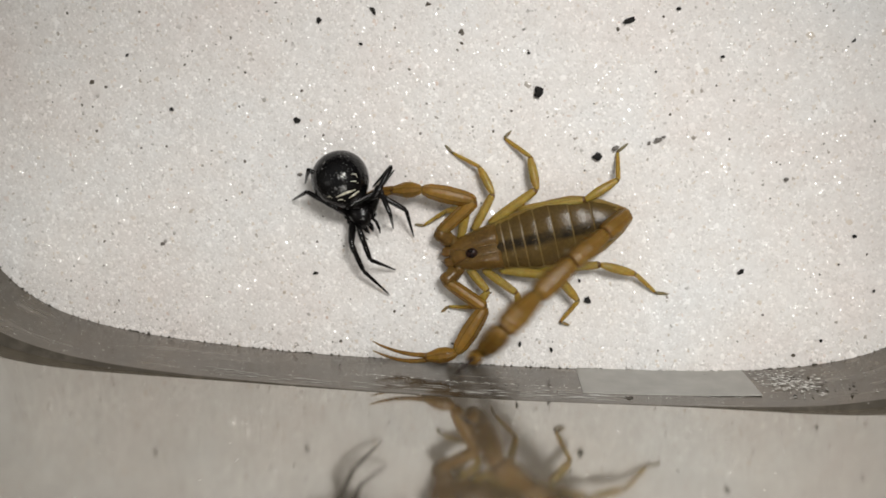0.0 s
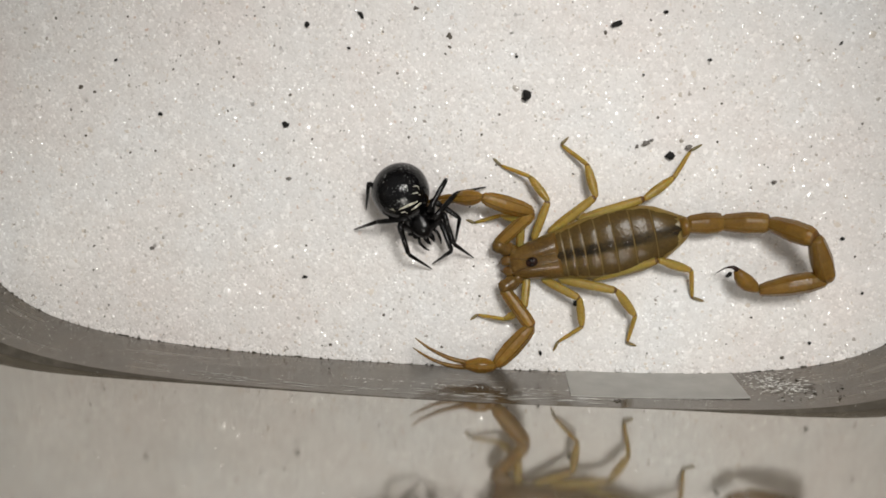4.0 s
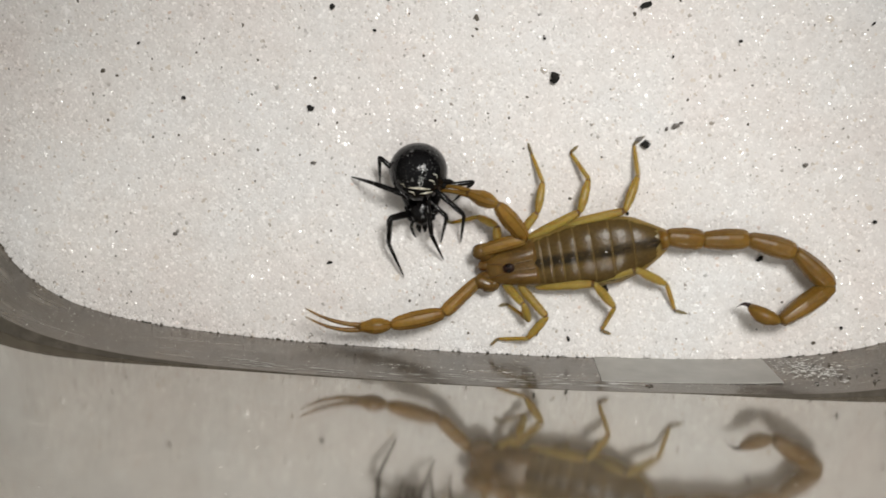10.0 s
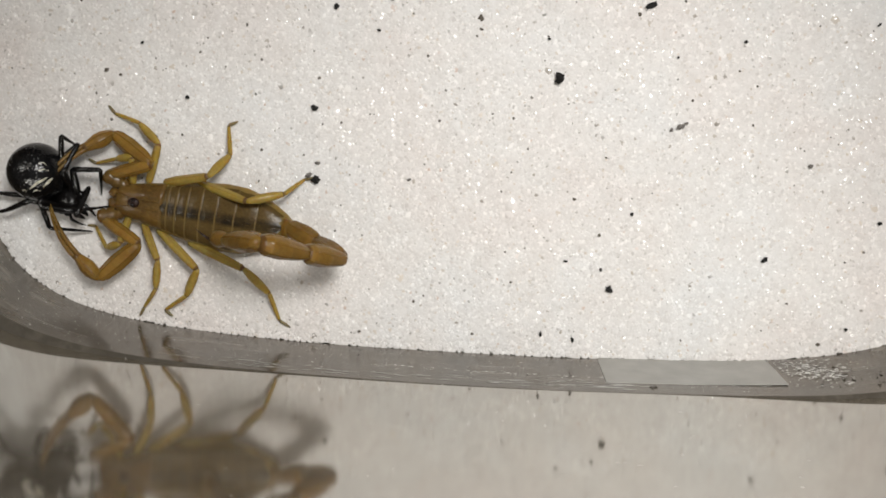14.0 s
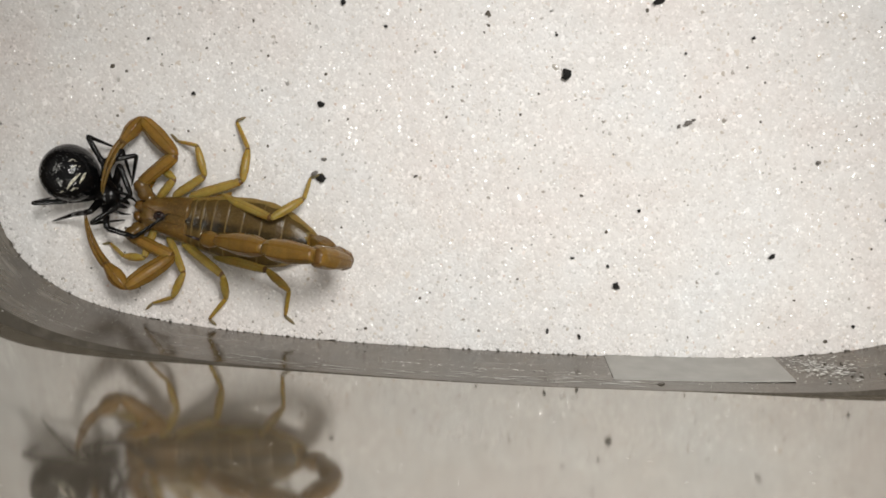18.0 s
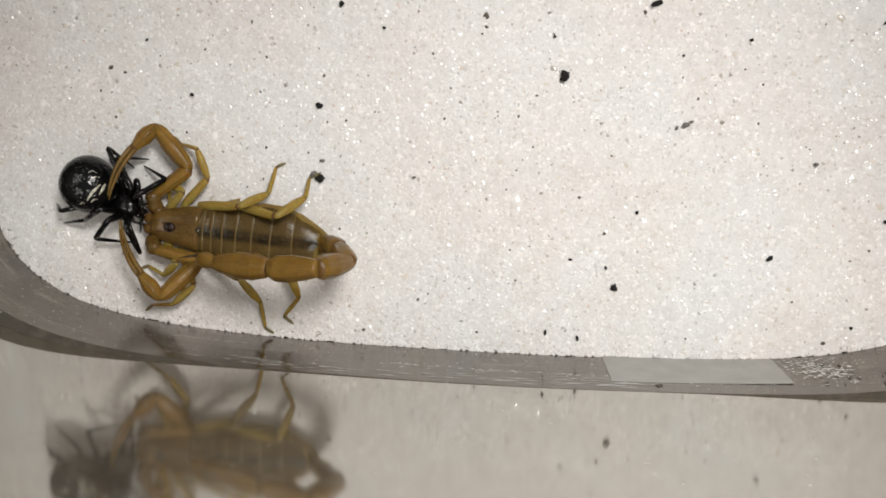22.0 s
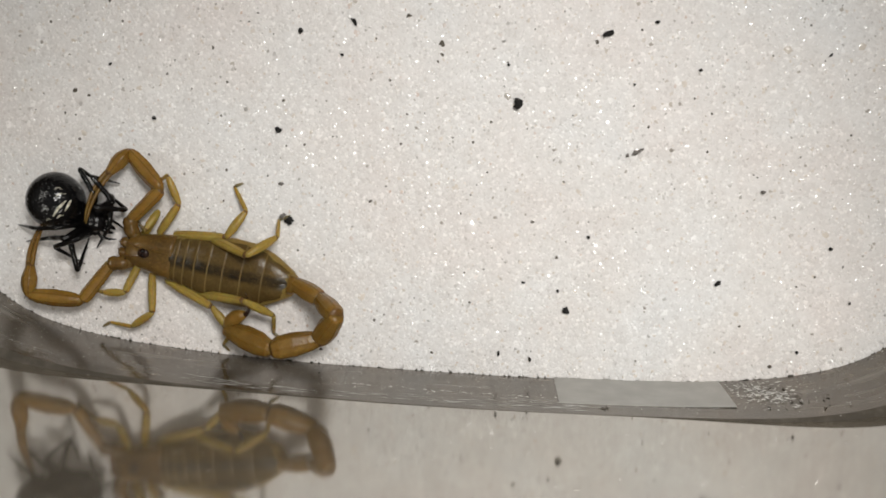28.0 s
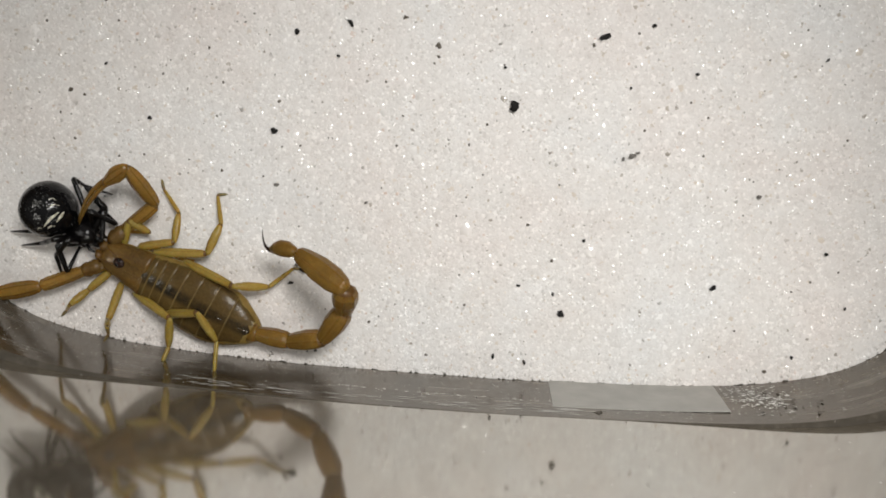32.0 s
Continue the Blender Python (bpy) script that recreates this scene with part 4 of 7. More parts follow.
def scorpion_key(t, **channels):
    for name, points in channels.items():
        SCORPION.setdefault(name, []).append((t, np.array(points, float)))


def spider_key(t, **channels):
    for name, points in channels.items():
        SPIDER.setdefault(name, []).append((t, np.array(points, float)))


scorpion_key(0, B=((8.1, 2.1, 4.2), (27.8, 6.7, 3.8)),
    T=((25.5, 4.4, 6), (20.9, 0.7, 8.3), (16, -3.8, 9.5), (11.4, -8, 12.7), (8.4, -12.7, 5.4), (7.5, -12, 11.5)),
    RC=((2.4, 4.2, 3.3), (7.4, 8.9, 4), (-0.1, 10.5, 4.5), (-10.4, 7.9, 1)),
    LC=((3.3, -2.7, 3.1), (9, -6.5, 4), (4.9, -13, 4.7), (-6.2, -13, 4)),
    R1=((6.8, 7.5, 3.4), (4.2, 8, 2.4), (-0.1, 5, 0.2)),
    R2=((11.4, 10.5, 3.4), (9, 13.7, 2.4), (4, 15.7, 0.2)),
    R3=((17.6, 11, 3.4), (15.8, 15.1, 2.4), (11.6, 17.8, 0.2)),
    R4=((24, 9.6, 3.4), (27.8, 13, 2.4), (27.9, 15.9, 0.2)),
    L1=((9.9, -4.5, 3.4), (8.3, -6.7, 2.4), (3.5, -7, 0.2)),
    L2=((14, -6.1, 3.4), (13.7, -9.2, 2.4), (11, -10.9, 0.2)),
    L3=((20.8, -2.7, 3.4), (22.6, -6.2, 2.4), (20.1, -9.1, 0.2)),
    L4=((26.8, 0.2, 3.4), (31.6, -1.4, 2.4), (33.9, -4.6, 0.2)))
scorpion_key(0.3, T=((31.5, 6.1, 8.2), (36, 2.4, 5.5), (37.1, -3.5, 8.5), (35.6, -10.2, 9.6), (29.1, -16.5, 7.6), (26.1, -13.1, 11.8)))
scorpion_key(0.6, B=((10.9, 1.7, 4.2), (32.1, 6.5, 3.8)),
    T=((36.3, 5.5, 6.4), (41.9, 2.8, 4.8), (45.6, -2.8, 4.8), (47, -9.7, 4.8), (44.2, -18.3, 3.3), (39, -15, 4.2)),
    RC=((5.6, 3.6, 3.2), (10, 8.8, 4), (2.6, 10.8, 4.3), (-7.9, 8.8, 1)),
    LC=((6.5, -2.6, 2.9), (11.4, -7.4, 4), (6.1, -12.8, 5.4), (-5, -11.1, 5.4)),
    R1=((10.6, 7.4, 3.4), (9, 7.1, 2.4), (3.6, 4.2, 0.2)),
    R2=((16.6, 8, 3.4), (16.1, 12.4, 2.4), (11.4, 13.7, 0.2)),
    R3=((21.4, 9.1, 3.4), (23, 13.6, 2.4), (22.2, 17.7, 0.2)),
    R4=((27, 9.3, 3.4), (29.8, 13.1, 2.4), (28.1, 15.8, 0.2)),
    L1=((10.7, -5.5, 3.4), (8.7, -7.3, 2.4), (3.2, -6.5, 0.2)),
    L2=((17.8, -4.2, 3.4), (17.7, -8.7, 2.4), (14.8, -11.6, 0.2)),
    L3=((23.2, -3.3, 3.4), (24.2, -7.1, 2.4), (20.4, -9.3, 0.2)),
    L4=((29.2, 0.3, 3.4), (33.8, -1.3, 2.4), (34.3, -4.7, 0.2)))
scorpion_key(1, B=((13.3, 1, 4.2), (34.5, 5.7, 3.8)),
    T=((39.9, 5.6, 1.9), (46.1, 4.5, 1.6), (50.9, 0.2, 3.7), (52.6, -6.5, 3.3), (45.3, -10.1, 7.5), (41.5, -7, 3.6)),
    RC=((8.1, 3, 3.2), (12.6, 8.2, 4), (5.2, 9.8, 2.7), (-5.9, 9, 1)),
    LC=((8.8, -3, 2.9), (13.8, -7.6, 4), (10.2, -14.4, 3.8), (-0.9, -15.4, 3.3)),
    R1=((11.6, 7, 3.4), (10, 6.5, 2.4), (3.6, 4.4, 0.2)),
    R2=((17.6, 7.8, 3.4), (17.1, 11.9, 2.4), (12.6, 14.6, 0.2)),
    R3=((23, 9.3, 3.4), (23.6, 13.6, 2.4), (21.2, 17.8, 0.2)),
    R4=((28.8, 8.3, 3.4), (32.1, 11.2, 2.4), (31.1, 14.6, 0.2)),
    L1=((12.5, -5.3, 3.4), (11.4, -8.4, 2.4), (5.5, -7.7, 0.2)),
    L2=((19.4, -5.9, 3.4), (18.3, -9.6, 2.4), (13.9, -10.9, 0.2)),
    L3=((25.9, -3.5, 3.4), (29.5, -6.9, 2.4), (31.6, -11.5, 0.2)),
    L4=((30.7, 0.4, 3.4), (34.4, -1.4, 2.4), (34.1, -4.6, 0.2)))
scorpion_key(1.6, B=((15.4, 1.4, 4.2), (36.8, 6.3, 3.8)),
    T=((42.2, 6.3, 3), (48.1, 6.8, 5.3), (54.1, 3.7, 5.3), (57.2, -2.4, 3.8), (48.9, -5.9, 1.9), (45.3, -0.9, 2.6)),
    RC=((10.1, 2.9, 3.1), (14.9, 7.8, 4), (7.5, 9.8, 4), (-3, 7.2, 1)),
    LC=((11.3, -3.1, 3), (15.5, -8.5, 4), (10.3, -13.9, 2.4), (-0.6, -11.6, 2.8)),
    R1=((14.2, 6.6, 3.4), (12.6, 7.3, 2.4), (8.5, 5.9, 0.2)),
    R2=((19.4, 9.4, 3.4), (17, 12.7, 2.4), (12.3, 14.6, 0.2)),
    R3=((25.6, 9.6, 3.4), (25, 14.2, 2.4), (21.5, 17.4, 0.2)),
    R4=((32.1, 9.9, 3.4), (36.9, 13, 2.4), (40.1, 16.5, 0.2)),
    L1=((16.2, -6.1, 3.4), (15.2, -8.4, 2.4), (9.4, -8, 0.2)),
    L2=((21.2, -6.9, 3.4), (18.5, -10, 2.4), (15.7, -10.5, 0.2)),
    L3=((28.4, -3.8, 3.4), (31.5, -7.8, 2.4), (31.6, -12, 0.2)),
    L4=((33.9, 0.2, 3.4), (38.2, -1.1, 2.4), (40.4, -4.7, 0.2)))
scorpion_key(2, T=((42.6, 6, 3.4), (49, 6.1, 2.9), (54.7, 3.5, 5.2), (57, -3.1, 4.4), (48.6, -6.9, 4.9), (45.6, -2.3, 7.8)))
scorpion_key(3, B=((17.1, 1.2, 4.2), (39.1, 6.1, 3.8)),
    T=((44.1, 6.4, 2.2), (50.2, 6.4, 4.1), (54.2, 5.3, 9.4), (57.3, 0.1, 6.1), (48.6, -1.2, 3.6), (44.8, 3.2, 5.8)),
    RC=((12.3, 3.3, 3.2), (17.1, 8.1, 4), (9.8, 10.1, 5.5), (0, 7.1, 1)),
    LC=((13.2, -3.1, 2.9), (17.3, -8.5, 4), (12, -14, 5.2), (1.2, -11.3, 5.5)),
    R1=((15.5, 6.2, 3.4), (13.5, 7.3, 2.4), (9, 6, 0.2)),
    R2=((20.3, 9.8, 3.4), (17.3, 13, 2.4), (12.7, 14.5, 0.2)),
    R3=((27, 10.2, 3.4), (25.3, 14.6, 2.4), (21.4, 17.4, 0.2)),
    R4=((33.4, 9.5, 3.4), (37.7, 12.2, 2.4), (40.1, 16.6, 0.2)),
    L1=((17.3, -6.1, 3.4), (14.5, -8.2, 2.4), (9.4, -7.6, 0.2)),
    L2=((24.5, -4.8, 3.4), (24.7, -9.1, 2.4), (21.3, -11.7, 0.2)),
    L3=((30.5, -3.5, 3.4), (32.8, -7.4, 2.4), (31.6, -11.6, 0.2)),
    L4=((35.6, 0.6, 3.4), (39.9, -0.7, 2.4), (40.9, -4.8, 0.2)))
scorpion_key(6, B=((17.4, 0.8, 4.2), (39.4, 6, 3.8)),
    T=((44.5, 5.9, 2.7), (50.9, 6.2, 3), (56.8, 3.1, 2.9), (59.1, -3.4, 3.9), (51.6, -8.5, 5.1), (46.9, -4.5, 4.3)),
    RC=((12.4, 2.3, 3.1), (17.5, 6.8, 4), (10.7, 9.8, 5.9), (0.6, 8, 1.4)),
    LC=((13.5, -3.5, 2.9), (17.3, -9.1, 4), (12.6, -15.1, 2.7), (1.5, -13.8, 3.1)),
    R1=((15.2, 5.4, 3.4), (13.2, 7.6, 2.4), (9.1, 6, 0.2)),
    R2=((20.7, 9.3, 3.4), (17.6, 12.5, 2.4), (13, 14, 0.2)),
    R3=((27.3, 9.9, 3.4), (25.5, 14.2, 2.4), (21.7, 17.2, 0.2)),
    R4=((33.8, 9.1, 3.4), (37.8, 12.3, 2.4), (39.6, 16.2, 0.2)),
    L1=((17.3, -6.6, 3.4), (14.2, -8.5, 2.4), (9.8, -7.8, 0.2)),
    L2=((25.2, -4.8, 3.4), (25.2, -8.9, 2.4), (21.7, -11.5, 0.2)),
    L3=((30.5, -3.4, 3.4), (33, -7.4, 2.4), (31.4, -11.6, 0.2)),
    L4=((36, 0.9, 3.4), (39.8, -0.8, 2.4), (40.6, -5, 0.2)))
scorpion_key(9.4, B=((17.4, 0.8, 4.2), (39.4, 6, 3.8)),
    T=((44.5, 6, 2.8), (50.9, 6.2, 3), (56.8, 3.1, 3), (59.1, -3.4, 4), (51.6, -8.5, 5), (46.9, -4.5, 4.2)),
    RC=((12.4, 2.3, 3.2), (17.6, 6.7, 4), (10.7, 9.4, 6.2), (0.6, 7.6, 1.7)),
    LC=((13.6, -3.6, 2.9), (16.3, -9.9, 4), (10.7, -15.1, 3), (-0.4, -13.5, 3.3)),
    R1=((15.2, 5.4, 3.4), (13.2, 7.6, 2.4), (9.1, 6, 0.2)),
    R2=((20.7, 9.3, 3.4), (17.6, 12.5, 2.4), (13, 14, 0.2)),
    R3=((27.3, 9.9, 3.4), (25.5, 14.2, 2.4), (21.7, 17.2, 0.2)),
    R4=((33.8, 9.1, 3.4), (37.8, 12.3, 2.4), (39.6, 16.2, 0.2)),
    L1=((17.3, -6.6, 3.4), (14.2, -8.5, 2.4), (9.8, -7.8, 0.2)),
    L2=((25.2, -4.8, 3.4), (25.2, -8.9, 2.4), (21.7, -11.5, 0.2)),
    L3=((30.5, -3.4, 3.4), (33, -7.4, 2.4), (31.4, -11.6, 0.2)),
    L4=((36, 0.9, 3.4), (39.8, -0.8, 2.4), (40.6, -5, 0.2)))
scorpion_key(10, B=((10.1, -2, 4.2), (32, 1.9, 3.8)),
    T=((37.2, 1.5, 2.8), (43.6, 1.6, 2.7), (50.1, -0.2, 3), (55.2, -5, 2.9), (47.6, -9.7, 5.1), (42.7, -6.3, 3.2)),
    RC=((5.6, 0, 4), (12.3, 1.8, 4), (8.2, 6.9, 8.1), (-1.9, 8.4, 3.6)),
    LC=((5.7, -4.4, 2.6), (0.7, -9, 4), (-6.8, -10.5, 5.1), (-17.7, -9.1, 7)),
    R1=((7.9, 3.1, 3.4), (5.9, 4.7, 2.4), (1.8, 3.7, 0.2)),
    R2=((14.7, 5.1, 3.4), (15.4, 9.9, 2.4), (13.2, 13.8, 0.2)),
    R3=((20.6, 5.5, 3.4), (21.5, 10.3, 2.4), (18.8, 13.8, 0.2)),
    R4=((26.4, 5.8, 3.4), (28.2, 9.9, 2.4), (27.8, 15, 0.2)),
    L1=((11.6, -7.4, 3.4), (12.1, -9.2, 2.4), (9.9, -8.2, 0.2)),
    L2=((15.7, -10.2, 3.4), (12.9, -12.9, 2.4), (8.5, -13.4, 0.2)),
    L3=((22.8, -6.1, 3.4), (24.6, -8.7, 2.4), (23.7, -12, 0.2)),
    L4=((27.5, -2.8, 3.4), (32.1, -4.6, 2.4), (34.2, -9, 0.2)))
scorpion_key(10.5, B=((0, -4.3, 4.2), (22.2, -1.8, 3.8)),
    T=((27.2, -2.2, 1.9), (33.6, -2.6, 1.7), (39.6, -2.5, 4.8), (43.9, -3.7, 10.1), (42.6, -8.2, 2.2), (36.7, -6.8, 0.6)),
    RC=((-4.2, -1.6, 3.8), (2.4, 0.4, 4), (-2.5, 5.1, 7.6), (-12.7, 6.1, 3.1)),
    LC=((-4.6, -6.7, 2.7), (-9.7, -11.1, 4), (-17, -12.8, 5.8), (-28.2, -11.7, 5.6)),
    R1=((-0.4, 1.1, 3.4), (-2.1, 2.7, 2.4), (-7.6, 0.4, 0.2)),
    R2=((5.2, 2.4, 3.4), (5.2, 6.7, 2.4), (3, 9.4, 0.2)),
    R3=((10.4, 2, 3.4), (9.2, 6.3, 2.4), (6, 10.3, 0.2)),
    R4=((16, 0.4, 3.4), (18.3, 4.3, 2.4), (17.9, 8.6, 0.2)),
    L1=((-2.8, -11.5, 3.4), (-5.4, -13.4, 2.4), (-9, -13.7, 0.2)),
    L2=((6.5, -9.8, 3.4), (8.9, -12.5, 2.4), (8, -13.6, 0.2)),
    L3=((11.3, -9.4, 3.4), (12.2, -12.8, 2.4), (10.5, -15, 0.2)),
    L4=((17.7, -6.1, 3.4), (22.6, -8.2, 2.4), (24.2, -11.7, 0.2)))
scorpion_key(11, B=((-9, -3.2, 4.2), (13.4, -3.5, 3.8)),
    T=((18.2, -4.6, 1.5), (23.9, -5.3, 4.3), (29.7, -5.6, 7.6), (35.1, -7.2, 11.8), (36.8, -11.4, 3.8), (30.8, -10.2, 2.4)),
    RC=((-13.2, -0.3, 3.7), (-6.4, 0.9, 4), (-12.5, 5.5, 4.6), (-23.1, 4.3, 1)),
    LC=((-14, -5.9, 2.8), (-19.6, -9.8, 4), (-27.2, -10.3, 3), (-33.3, -1, 3.9)),
    R1=((-7.3, 2, 3.4), (-9, 3.5, 2.4), (-11.8, 1.7, 0.2)),
    R2=((-3.6, 4.4, 3.4), (-6.1, 7.6, 2.4), (-10.5, 7.1, 0.2)),
    R3=((2.8, 2, 3.4), (4.8, 6, 2.4), (4.6, 9.5, 0.2)),
    R4=((8, 0.9, 3.4), (10, 4, 2.4), (10, 8.3, 0.2)),
    L1=((-8.6, -9.4, 3.4), (-8.3, -12.9, 2.4), (-10.3, -14.3, 0.2)),
    L2=((-5.3, -11, 3.4), (-6.3, -13.3, 2.4), (-11.1, -14.3, 0.2)),
    L3=((1.6, -8.5, 3.4), (4, -10.8, 2.4), (3.5, -13.3, 0.2)),
    L4=((8, -7.3, 3.4), (11.3, -9.9, 2.4), (11.8, -14.8, 0.2)))
scorpion_key(11.5, B=((-17.1, -2.3, 4.2), (5.6, -3.7, 3.8)),
    T=((9.9, -3.6, 5.8), (15.9, -5.6, 6.6), (22, -8, 5), (26.5, -9.4, 10.2), (27.1, -15.3, 3.2), (21.1, -14.1, 2.3)),
    RC=((-21.6, 0.2, 3.1), (-14.9, 1.8, 4), (-21.1, 6.4, 3.4), (-31.7, 3.8, 1)),
    LC=((-22.1, -4.9, 2.8), (-25.7, -10.6, 4), (-33.1, -12, 2.2), (-38.9, -2.8, 4.5)),
    R1=((-15.4, 3.3, 3.4), (-17.2, 4.4, 2.4), (-20.1, 3, 0.2)),
    R2=((-10.1, 3.3, 3.4), (-9.4, 6.1, 2.4), (-13.4, 7.8, 0.2)),
    R3=((-6.1, 2.1, 3.4), (-5.7, 6.9, 2.4), (-8.4, 10.1, 0.2)),
    R4=((0.8, 1.8, 3.4), (4.8, 4.9, 2.4), (6.8, 9.7, 0.2)),
    L1=((-19, -8.6, 3.4), (-21.1, -9.8, 2.4), (-23.7, -8.3, 0.2)),
    L2=((-11, -8.5, 3.4), (-10, -11.2, 2.4), (-11.5, -13.7, 0.2)),
    L3=((-6.5, -8.5, 3.4), (-6, -11.5, 2.4), (-8.6, -13.7, 0.2)),
    L4=((-0.8, -6.4, 3.4), (3.3, -9.4, 2.4), (5.2, -14.6, 0.2)))
scorpion_key(12, B=((-27.3, -2.7, 4.2), (-4.5, -3.5, 3.8)),
    T=((0.3, -3.7, 4.7), (6, -5, 2.1), (11.6, -5.9, 5.8), (15, -6.1, 11.8), (13.7, -9.5, 3.4), (7.6, -8.5, 3.3)),
    RC=((-31.5, -0.1, 3.5), (-24.7, 0.8, 4), (-30.8, 5.5, 3.7), (-41, 4.2, 8.2)),
    LC=((-31.7, -6.6, 2.8), (-36.9, -10.9, 4), (-44.5, -9.7, 4.8), (-50.6, -0.6, 6.6)),
    R1=((-25.2, 3.3, 3.4), (-27.1, 4.4, 2.4), (-30.2, 3, 0.2)),
    R2=((-21.5, 3.7, 3.4), (-21, 7.7, 2.4), (-23.5, 12.1, 0.2)),
    R3=((-15, 2.9, 3.4), (-11.7, 6.1, 2.4), (-10.9, 10.5, 0.2)),
    R4=((-9.6, 0.9, 7.6), (-7.8, 3.7, 2.4), (-8.4, 8.5, 0.2)),
    L1=((-28.2, -5.2, 6.5), (-31.8, -8.2, 8.2), (-40.3, -7.6, 0.2)),
    L2=((-21.8, -9.8, 3.4), (-21.6, -12.5, 2.4), (-26.7, -11.7, 0.2)),
    L3=((-17, -6.8, 6.6), (-14.5, -10.4, 4.6), (-16.6, -12.9, 0.2)),
    L4=((-11, -5.5, 6.3), (-6.3, -8.7, 6.4), (-6.7, -13.4, 0.2)))
scorpion_key(12.5, B=((-41.4, 0, 4.2), (-17.5, -1.2, 3.8)),
    T=((-13.3, -2.2, 2), (-7.3, -2.7, 4.1), (-1.8, -2.5, 7.9), (2.7, -2.2, 13.2), (-1.2, -2.4, 4.9), (-3.2, -2, 10.8)),
    RC=((-45.4, 1.7, 2.3), (-39, 3.6, 4), (-44.4, 8.7, 6), (-53.8, 4.6, 10.5)),
    LC=((-45.5, -3.5, 2.8), (-51.6, -6.5, 3.9), (-58.8, -6.7, 6.7), (-67, 0.9, 6.2)),
    R1=((-45.7, 7.2, 3.4), (-47.7, 8.8, 2.4), (-52.8, 10.4, 0.2)),
    R2=((-35.4, 7.7, 3.4), (-36.9, 10, 2.4), (-41.4, 10, 0.2)),
    R3=((-28.5, 4.8, 3.4), (-24.6, 8, 2.4), (-22.5, 10.8, 0.2)),
    R4=((-22.6, 2, 7.6), (-20.4, 4.9, 4.5), (-20.1, 9.6, 0.2)),
    L1=((-42.5, -6.7, 3.4), (-43.4, -9, 2.4), (-45.5, -9.8, 0.2)),
    L2=((-37.9, -8.3, 3.4), (-40.9, -10.1, 2.4), (-46.9, -11.1, 0.2)),
    L3=((-28.4, -5.9, 7.6), (-25.8, -8.8, 2.4), (-23.8, -12, 0.2)),
    L4=((-23.6, -4.8, 7.6), (-22.4, -7.1, 2.4), (-23.8, -10.9, 0.2)))
scorpion_key(13, B=((-45.2, 4.4, 4.2), (-22, -0.4, 3.8)),
    T=((-17.9, -1.5, 5), (-12.8, -3, 8.5), (-8.4, -4.1, 13.5), (-5.1, -4.6, 19.6), (-8.3, -5.5, 11.1), (-13.8, -3.8, 8.9)),
    RC=((-48.8, 7.5, 3), (-42.2, 9.4, 4), (-48.3, 13.5, 1.7), (-57.7, 9.3, 6.2)),
    LC=((-50, 2.8, 2.8), (-51, -3.9, 4), (-58.5, -5.6, 3.5), (-62.7, 3.8, 7.8)),
    R1=((-44.4, 11.6, 3.4), (-47.3, 12.4, 2.4), (-50.8, 10.7, 0.2)),
    R2=((-40.1, 12.8, 3.4), (-42.2, 17.2, 2.4), (-48.3, 20.1, 0.2)),
    R3=((-32.1, 9.2, 3.4), (-30.4, 13.7, 2.4), (-31.4, 17.7, 0.2)),
    R4=((-25.8, 4.3, 7.6), (-22.6, 6, 2.4), (-20.1, 9.5, 0.2)),
    L1=((-49.5, -0.6, 3.4), (-51.6, -0.8, 2.4), (-57.2, 1.5, 0.2)),
    L2=((-41.2, -3.9, 3.4), (-41.3, -7.8, 2.4), (-44.5, -9.1, 0.2)),
    L3=((-35.8, -3.9, 3.4), (-37.5, -7.8, 2.4), (-41.6, -9.5, 0.2)),
    L4=((-27.1, -2.4, 7.6), (-24.5, -6.8, 2.4), (-24.3, -11, 0.2)))
scorpion_key(14, B=((-44.8, 7.3, 4.2), (-21.2, 3.1, 3.8)),
    T=((-17.7, 1.2, 5.2), (-13.4, -0.5, 9.7), (-17.3, 0.9, 14.9), (-22, 2.7, 19.8), (-28.2, 2.4, 13), (-31.3, 1.1, 7.8)),
    RC=((-48.1, 10.6, 3.2), (-41.4, 12.3, 4), (-47.5, 16.6, 2.1), (-55.2, 9.8, 6.6)),
    LC=((-49.3, 4.7, 3.2), (-43.7, 0.8, 4), (-49.6, -4.2, 4.4), (-54.8, 5.5, 6.4)),
    R1=((-44.3, 12.3, 3.4), (-46.8, 13.1, 2.4), (-51.1, 12.3, 0.2)),
    R2=((-39, 15.9, 3.4), (-42.6, 17.9, 2.4), (-48, 19.6, 0.2)),
    R3=((-31.4, 9.8, 7.6), (-30.4, 13.7, 2.4), (-31.2, 17.8, 0.2)),
    R4=((-28.3, 6.3, 7.2), (-22.6, 7.3, 5.8), (-20.2, 10, 0.2)),
    L1=((-47.2, 0.9, 3.4), (-49, 0, 2.4), (-51.5, 3.1, 0.2)),
    L2=((-41.1, -1.5, 3.4), (-42.1, -6.2, 2.4), (-44.7, -9.1, 0.2)),
    L3=((-35.3, -2.7, 3.4), (-37, -6.6, 2.4), (-41.5, -9.4, 0.2)),
    L4=((-27.1, -0.9, 7.6), (-24.7, -5.7, 2.4), (-24.3, -10.9, 0.2)))
